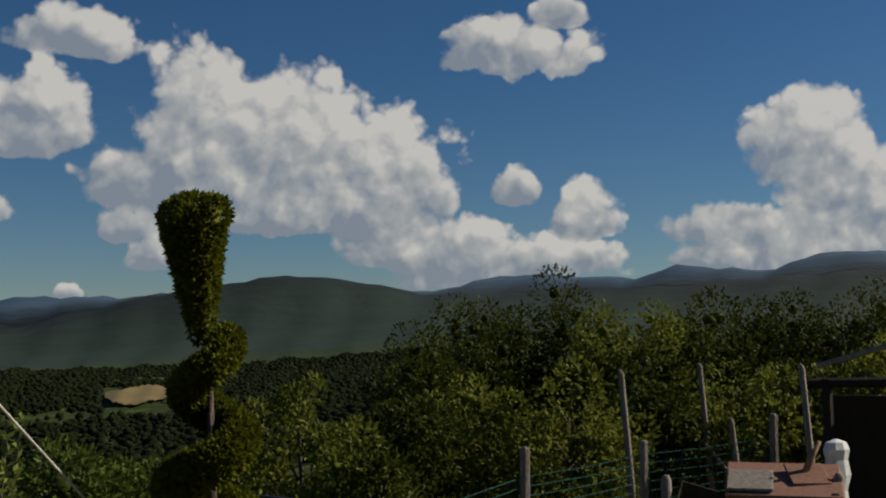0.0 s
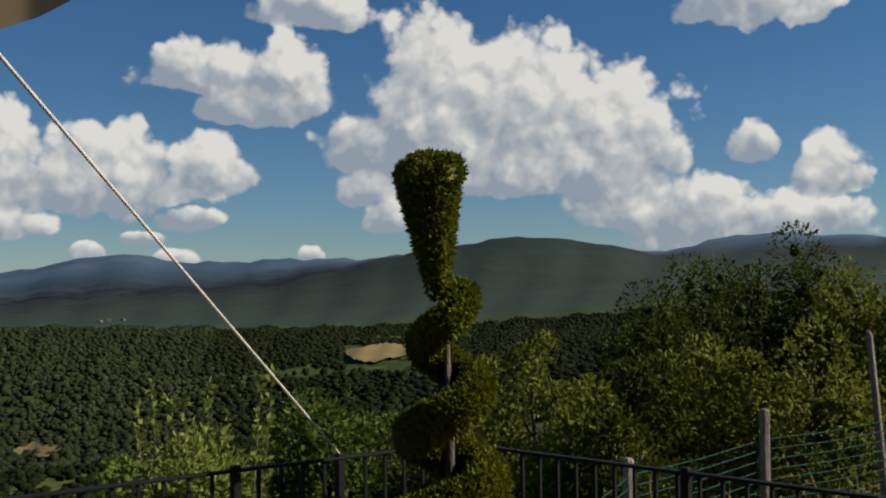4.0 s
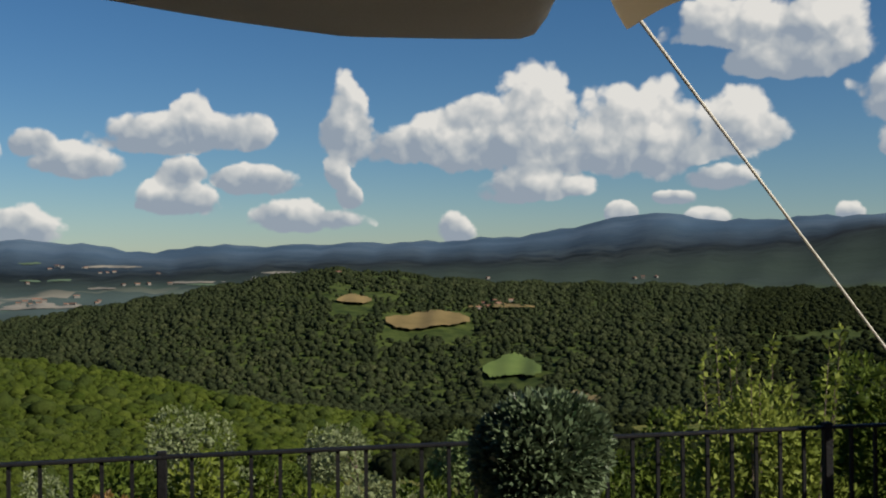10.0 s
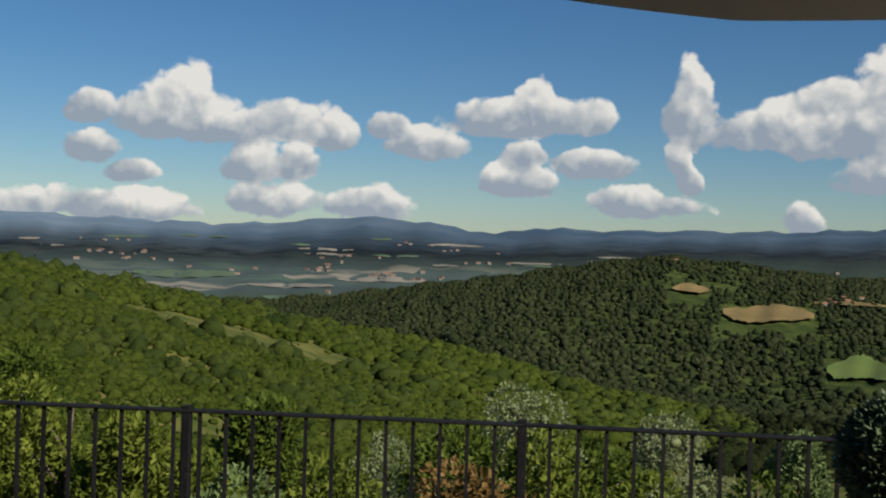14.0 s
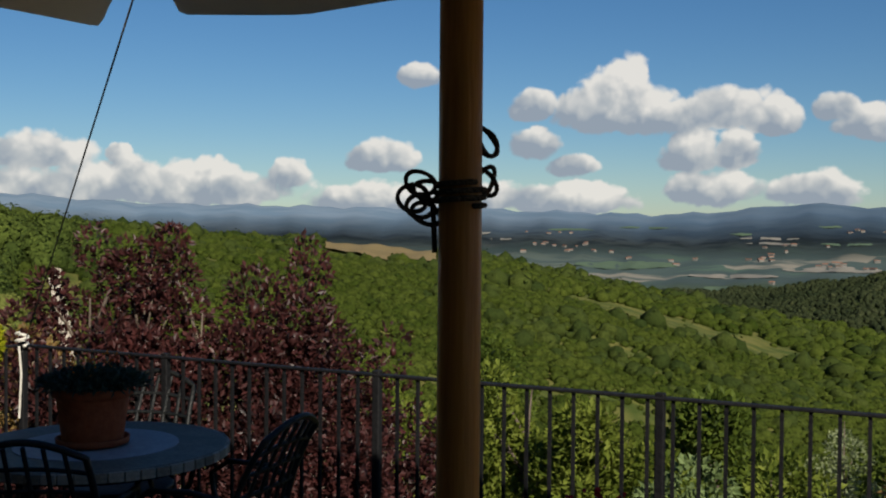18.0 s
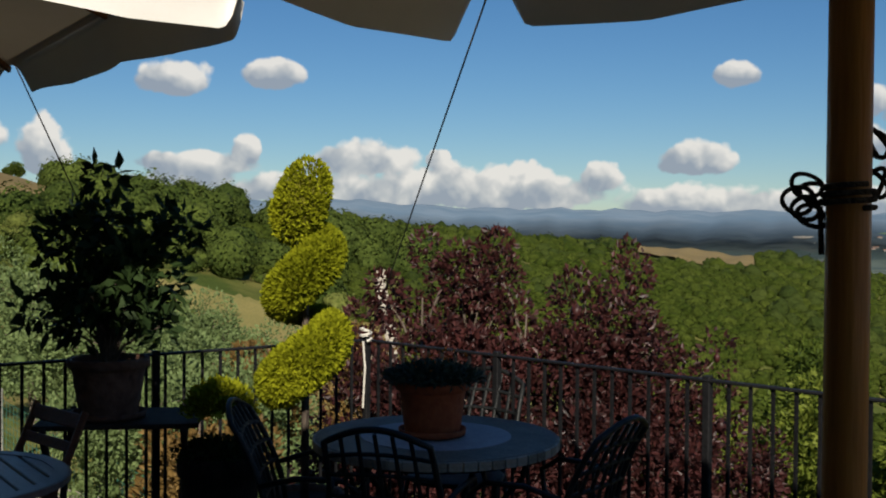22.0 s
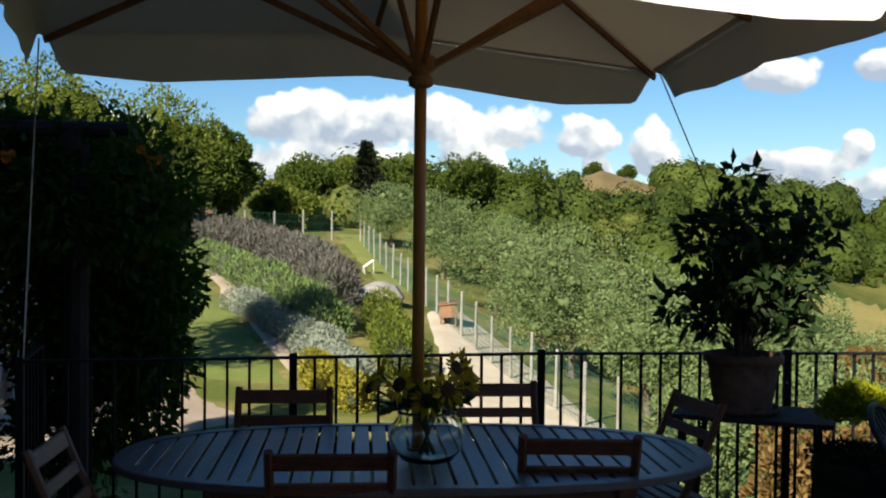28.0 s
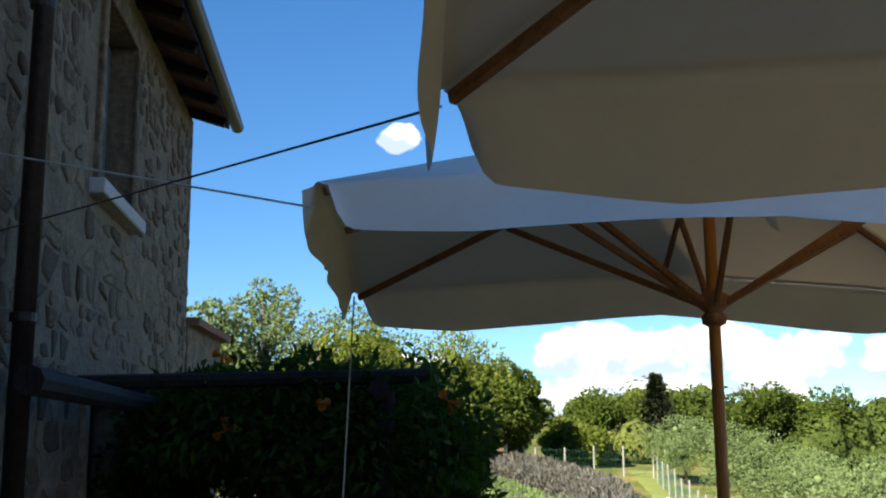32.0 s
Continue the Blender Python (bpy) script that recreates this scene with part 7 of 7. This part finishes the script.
for k in range(24):
    part("rafter", Geo().box((-4.9 + k * 0.66, 0.10, 4.92), (0.09, 0.50, 0.09), tilt=-17, bevel=0.006), DARK_WOOD, roof)
part("gutter", Geo().tube([(-5.3, 0.42, 4.90), (10.6, 0.42, 4.90)], 0.062, 12), COPPER, roof, "round brown gutter", True)
pipe = part("downpipe", Geo().tube([(5.03, 0.40, 4.86), (5.03, 0.30, 4.72), (5.03, 0.12, 4.55), (5.03, 0.11, 0.1)], 0.05, 12), COPPER, house, "brown metal downpipe", True)
for z in (0.8, 2.3, 3.8):
    part("pipe_clip", Geo().lathe([(0.052, -0.02), (0.060, -0.02), (0.060, 0.02), (0.052, 0.02)], (5.03, 0.11, z), 14), COPPER, pipe)

# upper window with pale stone surround
win = thing("window_1", "narrow upstairs window with pale stone sill and surround", "window", WALL_M, kind="structure")
x0, x1, z0, z1 = WIN
part("sill", Geo().box(((x0 + x1) / 2, 0.02, z0 - 0.05), (x1 - x0 + 0.34, 0.16, 0.10), bevel=0.01), STONE_PALE, win, "pale stone sill")
part("lintel", Geo().box(((x0 + x1) / 2, 0.004, z1 + 0.075), (x1 - x0 + 0.24, 0.06, 0.15), bevel=0.008), STONE, win)
for x in (x0 - 0.05, x1 + 0.05):
    part("jamb", Geo().box((x, 0.004, (z0 + z1) / 2), (0.10, 0.06, z1 - z0), bevel=0.008), STONE, win)
for x in (x0 + 0.03, (x0 + x1) / 2, x1 - 0.03):
    part("frame", Geo().box((x, -0.20, (z0 + z1) / 2), (0.06, 0.06, z1 - z0), bevel=0.006), SHUTTER, win)
for z in (z0 + 0.03, (z0 + z1) / 2 + 0.1, z1 - 0.03):
    part("frame", Geo().box(((x0 + x1) / 2, -0.20, z), (x1 - x0, 0.055, 0.06), bevel=0.006), SHUTTER, win)
for x in ((3 * x0 + x1) / 4, (x0 + 3 * x1) / 4):
    part("pane", Geo().box((x, -0.21, (z0 + z1) / 2), ((x1 - x0) / 2 - 0.05, 0.008, z1 - z0 - 0.05)), PANE, win, "dark glass pane")
part("room_wall", Geo().box(((x0 + x1) / 2, -0.47, (z0 + z1) / 2), (x1 - x0 + 0.2, 0.03, z1 - z0 + 0.2)), DARK_WOOD, win)

door = thing("door_1", "dark glazed house door under the vine pergola", "door", WALL_M, kind="structure")
x0, x1, z0, z1 = DOOR
part("leaf", Geo().box(((x0 + x1) / 2, -0.18, (z0 + z1) / 2), (x1 - x0 - 0.02, 0.05, z1 - z0 - 0.02), bevel=0.006), DARK_WOOD, door)
part("pane", Geo().box(((x0 + x1) / 2, -0.152, 1.25), (x1 - x0 - 0.3, 0.008, 1.3)), PANE, door)
for x in (x0 - 0.06, x1 + 0.06):
    part("jamb", Geo().box((x, 0.004, z1 / 2), (0.12, 0.05, z1), bevel=0.008), STONE, door)
part("handle", Geo().tube([(x0 + 0.10, -0.15, 1.0), (x0 + 0.10, -0.11, 1.0), (x0 + 0.20, -0.11, 1.0)], 0.01, 6), IRON, door)

# rubble stones standing proud of the mortar, largest part of the wall that faces the terrace
rng = np.random.default_rng(401)
stone_meshes = []
for k in range(14):
    n = int(rng.integers(6, 9))
    an = np.sort(rng.uniform(0, 2 * math.pi, n) * 0.35 + np.linspace(0, 2 * math.pi, n, endpoint=False) * 0.65 + rng.uniform(0, 0.5))
    rx = rng.uniform(0.42, 0.52, n)
    sx, sz = 1.0, 1.0
    ring = [(math.copysign(abs(math.cos(a)) ** 0.62, math.cos(a)) * r, math.copysign(abs(math.sin(a)) ** 0.62, math.sin(a)) * r) for a, r in zip(an, rx)]
    v = [(x, 0.0, z) for x, z in ring] + [(x * 0.94, 0.6, z * 0.93) for x, z in ring] + [(x * 0.72, 1.0, z * 0.70) for x, z in ring]
    f = [(i, (i + 1) % n, n + (i + 1) % n, n + i) for i in range(n)] + [(n + i, n + (i + 1) % n, 2 * n + (i + 1) % n, 2 * n + i) for i in range(n)] + [tuple(range(2 * n, 3 * n))]
    stone_meshes.append(Geo().add([(x, y, z) for x, y, z in v], [q[::-1] for q in f]).mesh("stone", STONE))


def free(x, z, w, h):
    for a, b, c, d in (WIN, DOOR):
        if a - 0.16 - w / 2 < x < b + 0.16 + w / 2 and c - 0.14 - h / 2 < z < d + 0.17 + h / 2:
            return False
    return True


far_v, far_f = [], []
z, count = 0.06, 0
while z < 4.72:
    course = rng.uniform(0.09, 0.21)
    x = 2.6 + rng.uniform(0, 0.2)
    while x < CORNER - 0.06:
        w = min(rng.uniform(0.10, 0.38), CORNER - x)
        split = course > 0.15 and rng.random() < 0.45
        for zz, hh in ([(z + course * 0.25, course * 0.5), (z + course * 0.75, course * 0.5)] if split else [(z + course / 2, course)]):
            if w > 0.09 and free(x + w / 2, zz, w, hh) and rng.random() < 0.86:
                me = stone_meshes[int(rng.integers(0, 14))]
                m = Matrix.Translation((x + w / 2, -0.004, zz + rng.normal(0, 0.008))) @ Euler((0, rng.normal(0, 0.05), 0)).to_matrix().to_4x4() @ Matrix.Diagonal((w * 1.06, rng.uniform(0.006, 0.022), hh * 1.06, 1))
                if count < 300 and x > 4.4 and zz > 1.7:
                    ob = part("stone", me, None, house)
                    ob.matrix_basis = m
                    count += 1
                else:
                    k0 = len(far_v)
                    far_v.extend((m @ q.co)[:] for q in me.vertices)
                    far_f.extend(tuple(k0 + i for i in q.vertices) for q in me.polygons)
        x += w
    z += course
rest = part("stonework", Geo().add(far_v, far_f), STONE, house)
rest["kind"] = "stuff"

# low annexe wall past the corner, with a sloping coping
ann = thing("annexe_wall", "lower stone wall with sloping tile coping at the house corner", "wall", WALL_M, kind="structure")
# The unseen 4.5 m depth is added so the block shades the drive.
part("wall", Geo().add([(CORNER, 0.02, -3), (CORNER + 2.56, 0.02, -3), (CORNER + 2.56, -4.5, -3), (CORNER, -4.5, -3), (CORNER, 0.02, 2.90), (CORNER + 2.56, 0.02, 3.0), (CORNER + 2.56, -4.5, 3.0), (CORNER, -4.5, 2.90)], [(0, 3, 2, 1), (0, 1, 5, 4), (1, 2, 6, 5), (2, 3, 7, 6), (3, 0, 4, 7), (4, 5, 6, 7)]), STONE, ann)
part("coping", Geo().add([(CORNER, 0.12, 2.905), (CORNER + 2.68, 0.12, 3.005), (CORNER + 2.68, -4.6, 3.005), (CORNER, -4.6, 2.905), (CORNER, 0.12, 2.98), (CORNER + 2.68, 0.12, 3.08), (CORNER + 2.68, -4.6, 3.08), (CORNER, -4.6, 2.98)], [(0, 3, 2, 1), (0, 1, 5, 4), (1, 2, 6, 5), (2, 3, 7, 6), (3, 0, 4, 7), (4, 5, 6, 7)]), ROOF_TILE, ann)

# steps down from the terrace with their rails
steps = thing("steps", "stone steps going down beside the terrace", "steps", None, kind="structure")
sd = Vector((-0.80, -0.60, 0)).normalized()
sn = Vector((-sd.y, sd.x, 0))
s0 = Vector((-4.45, -4.05, 0))
for k in range(13):
    c = s0 + sd * (0.14 + 0.28 * k) + Vector((0, 0, -0.175 * (k + 1) / 1 - 0.02))
    m = Matrix.Translation(c - Vector((0, 0, 0.6))) @ Euler((0, 0, math.atan2(sd.y, sd.x))).to_matrix().to_4x4()
    part("step", Geo().box((0, 0, 0), (0.30, 1.15, 1.2), bevel=0.012, m=m), PAVING, steps)
a = s0 + sn * -0.55
b = a + sd * 3.3
rail_run((a.x, a.y), (b.x, b.y), "black iron handrail running down the steps", (0.0, 1.0), 0.0, 2.1)
rail_run(I_, (a.x, a.y), "short black iron railing beside the steps", (0.0, 1.0))

# pergola and trumpet vine
perg = thing("pergola", "dark timber pergola beams under the vine beside the house", "pergola", WALL_M)
part("beam", Geo().tube([(4.45, 0.32, 1.98), (9.4, 0.34, 2.0)], 0.062, 9), DARK_WOOD, perg, "round dark beam")
part("beam", Geo().tube([(6.3, 1.75, 2.06), (9.6, 1.85, 2.06)], 0.06, 9), DARK_WOOD, perg)
for x in (6.5, 7.5, 8.5, 9.4):
    part("cross_beam", Geo().tube([(x, -0.02, 2.10), (x, 2.05, 2.14)], 0.045, 8), DARK_WOOD, perg)
for x in (6.45, 9.4):
    part("post", Geo().tube([(x, 1.78, -2.6), (x, 1.78, 2.05)], 0.065, 9), DARK_WOOD, perg)
vine = thing("trumpet_vine", "dense trumpet vine with orange flowers over the pergola", "vine")
rng = np.random.default_rng(421)
cs, rs = [], []


def vine_clump(count, yaw0, yaw1, z0, z1, r0, r1, size):
    for k in range(count):
        a, r = rng.uniform(yaw0, yaw1), rng.uniform(r0, r1)
        x, y = polar(a, r)
        cs.append((float(x), float(y), rng.uniform(z0, z1)))
        rs.append(rng.uniform(0.6, 1.15) * size)


vine_clump(90, 121.3, 131.5, 1.45, 1.92, 6.4, 8.4, 0.27)
vine_clump(16, 126.0, 131.5, 1.95, 2.20, 6.6, 8.2, 0.18)
vine_clump(44, 122.0, 136.0, 1.98, 2.14, 6.5, 8.2, 0.15)
vine_clump(34, 131.5, 137.0, 1.75, 2.05, 6.8, 8.4, 0.22)
vine_clump(60, 120.8, 127.6, 0.9, 1.8, 6.9, 7.8, 0.26)
vine_clump(40, 121.6, 127.4, 0.2, 1.0, 7.0, 7.6, 0.24)
vine_clump(30, 123.4, 126.4, -2.4, 0.2, 7.0, 7.5, 0.20)
vine_clump(130, 131.8, 138.5, -1.6, 1.9, 7.8, 8.6, 0.26)
vine_clump(40, 120.6, 123.4, 0.6, 1.7, 6.9, 7.6, 0.20)
p, w = shell(np.array(cs), np.array(rs), 70000, rng)
v, f = cards(p, w + np.array([0, 0, -0.35]), 0.085, 0.036, rng, 0.7)
part("leaves", mesh_from("leaves", v, f, LEAF_VINE), None, vine)
x, y = polar(125.8, 7.25)
part("stem", Geo().tube([(x, y, -2.6), (x + 0.05, y + 0.04, -1.0), (x - 0.06, y, 0.6), (x, y, 2.05)], [0.10, 0.08, 0.06, 0.04], 8), BARK, vine, "", True)
for k in range(22):
    c = cs[int(rng.integers(0, 170))]
    fl = Vector(c) * 0.965 + Vector((0, 0, rng.uniform(-0.1, 0.25)))
    for q in range(3):
        d = Vector(rng.normal(0, 1, 3)).normalized()
        part("flower", Geo().tube([fl, fl + d * 0.05, fl + d * 0.075], [0.006, 0.013, 0.030], 7, False), PETAL_ORANGE, vine)

# reeds and trees behind the annexe
for k, (a, r, el, cr, leaf) in enumerate(((134.0, 16.0, 8.3, 0.7, LEAF_OLIVE), (130.9, 17.0, 8.4, 0.7, LEAF_OLIVE), (132.4, 16.5, 7.9, 0.7, LEAF_OLIVE), (128.0, 24.0, 7.4, 1.9, LEAF_BRIGHT), (125.0, 26.0, 6.7, 2.0, LEAF_BRIGHT), (121.9, 27.0, 6.0, 2.0, LEAF_BRIGHT))):
    x, y, z = at_ground(a, r)
    h = EYE_Z + r * math.tan(radians(el)) - z
    tree("garden_tree", "pale feathery tree behind the annexe" if leaf is LEAF_OLIVE else "sunlit leafy tree behind the pergola", "tree", (x, y, z), h * 1.06, cr, leaf, 9000, 0.07 if leaf is LEAF_OLIVE else 0.10, 0.12, 440 + k, 0.4, 34, 1.3, 0.34, "trees behind the house")
# Unseen oaks hidden by the house, added to cast shade on the drive.
for k, (x, y) in enumerate(((-15.0, -23.5), (-20.0, -26.5), (-11.5, -19.5), (-9.2, -16.2))):
    tree("oak_tree", "unseen oak added behind the house to shade the drive", "tree", (x, y, ground_xy(x, y)), 10.5 - ground_xy(x, y) * 0.5 if x < -10 else 8.0, 3.4 if x < -10 else 2.3, LEAF_OAK, 9000, 0.22, 0.25, 460 + k, 0.2, 40, 1.0, 0.38, "trees behind the house")


# ---- fields and villages far off ----
def far_field(label, yaw0, yaw1, el0, el1, mat, lift=2.0):
    """A field on a far slope, rounded off at its ends."""
    mid, half = (el0 + el1) / 2, (el1 - el0) / 2
    s = np.linspace(0.02, 0.98, 9)
    shape = np.sin(np.pi * s) ** 0.45
    bend = 0.25 * half * np.sin(s * 7 + yaw0)
    top = [at_ground(a, sight(a, mid + half * q + b))[:2] for a, q, b in zip(yaw0 + (yaw1 - yaw0) * s, shape, bend)]
    low = [at_ground(a, sight(a, mid - half * q + b))[:2] for a, q, b in zip(yaw0 + (yaw1 - yaw0) * s, shape, bend)]
    return draped("field", label, "field", top, low, mat, lift, 24, 6, "structure", 0.10, 7)


# Far field colours with distance haze blended into the base colour.
VALLEY_GREEN = material("hazy_green_field", (0.055, 0.095, 0.055), (0.085, 0.125, 0.070), 0.95, 1.0, 0.02, 0.0)
VALLEY_PALE = material("hazy_stubble", (0.15, 0.14, 0.115), (0.24, 0.22, 0.18), 0.95, 1.0, 0.02, 0.0)
FAR_FIELDS = [("green field on the valley floor", 52.0, 46.6, -2.36, -1.98, VALLEY_GREEN), ("green field on the valley floor", 45.4, 42.5, -3.48, -3.18, VALLEY_GREEN), ("pale stubble strip on the valley floor", 46.2, 41.6, -2.75, -2.55, VALLEY_PALE), ("pale stubble strip on the valley floor", 41.6, 36.2, -2.36, -2.12, VALLEY_PALE), ("thin harvested strip beside the hamlet", 17.2, 13.6, -2.80, -2.62, STUBBLE), ("dry clearing below the green meadow", 12.6, 10.0, -7.9, -7.3, STUBBLE),
    ("harvested straw-coloured field among the woods", 21.6, 17.0, -3.85, -3.0, STUBBLE), ("bright green meadow among the woods", 16.5, 13.3, -6.5, -5.4, MEADOW), ("brown ploughed field on the dark hillside", -3.8, -7.2, -3.6, -2.72, STUBBLE), ("small dry clearing on the hilltop", 24.1, 22.2, -2.5, -2.05, STUBBLE)]
for lab, a0, a1, e0, e1, mt in FAR_FIELDS:
    far_field(lab, a0, a1, e0, e1, mt, 1.2 if mt in (VALLEY_GREEN, VALLEY_PALE) else 3.0)
rng = np.random.default_rng(455)
for k in range(16):
    a, e, w = float(rng.uniform(27, 57)), float(rng.uniform(-1.7, -0.1)), float(rng.uniform(0.5, 1.6))
    far_field("pale patch of farmland on the far hills", a + w, a - w, e - 0.05, e + 0.05, VALLEY_PALE if k % 3 else VALLEY_GREEN, 1.2)
HOUSE_PALE = material("far_house_walls", (0.11, 0.105, 0.095), (0.18, 0.17, 0.15), 0.9, 1, 0.3, 0.0)
rng = np.random.default_rng(461)
spots = [(24.0, -0.8, 1), (16.0, -1.2, 3), (15.6, -2.5, 6), (8.8, -1.0, 3), (42.0, -3.0, 1), (39.0, -2.0, 6), (37.2, -2.1, 6), (43.2, -1.9, 5)] + [(float(rng.uniform(34, 56)), float(rng.uniform(-2.0, -0.3)), 4) for _ in range(11)]
for a, e, n in spots:
    r = sight(a, e)
    if r > 3900:
        continue
    x, y, z = at_ground(a, r)
    far = thing("hamlet" if n > 1 else "farmhouse", "pale cluster of far farm buildings" if n > 1 else "lone pale farmhouse on the wooded ridge", "house", Matrix.Translation((x, y, z)), "far houses")
    s = 0.75 if r > 1500 else 0.55
    for k in range(n):
        ox, oy = rng.normal(0, 55 * s if r > 1500 else 16, 2) if n > 1 else (0, 0)
        w, d, hh = rng.uniform(9, 18) * s, rng.uniform(7, 10) * s, rng.uniform(3.0, 4.5) * s
        yw = rng.uniform(0, 90)
        zz = ground_xy(x + ox, y + oy) - z + 1.5 * s
        hs = part("house", Geo().box((ox, oy, zz + hh / 2 - 2 * s), (w, d, hh + 4 * s), yw), HOUSE_PALE, far)
        ridge = Geo().add([tuple(Vector((ox, oy, zz + hh)) + rot(q, yw)) for q in ((-w * 0.55, -d * 0.55, 0), (w * 0.55, -d * 0.55, 0), (w * 0.55, d * 0.55, 0), (-w * 0.55, d * 0.55, 0), (-w * 0.55, 0, d * 0.22), (w * 0.55, 0, d * 0.22))], [(0, 1, 5, 4), (2, 3, 4, 5), (0, 4, 3), (1, 2, 5), (0, 3, 2, 1)])
        part("roof", ridge, ROOF_TILE, hs)
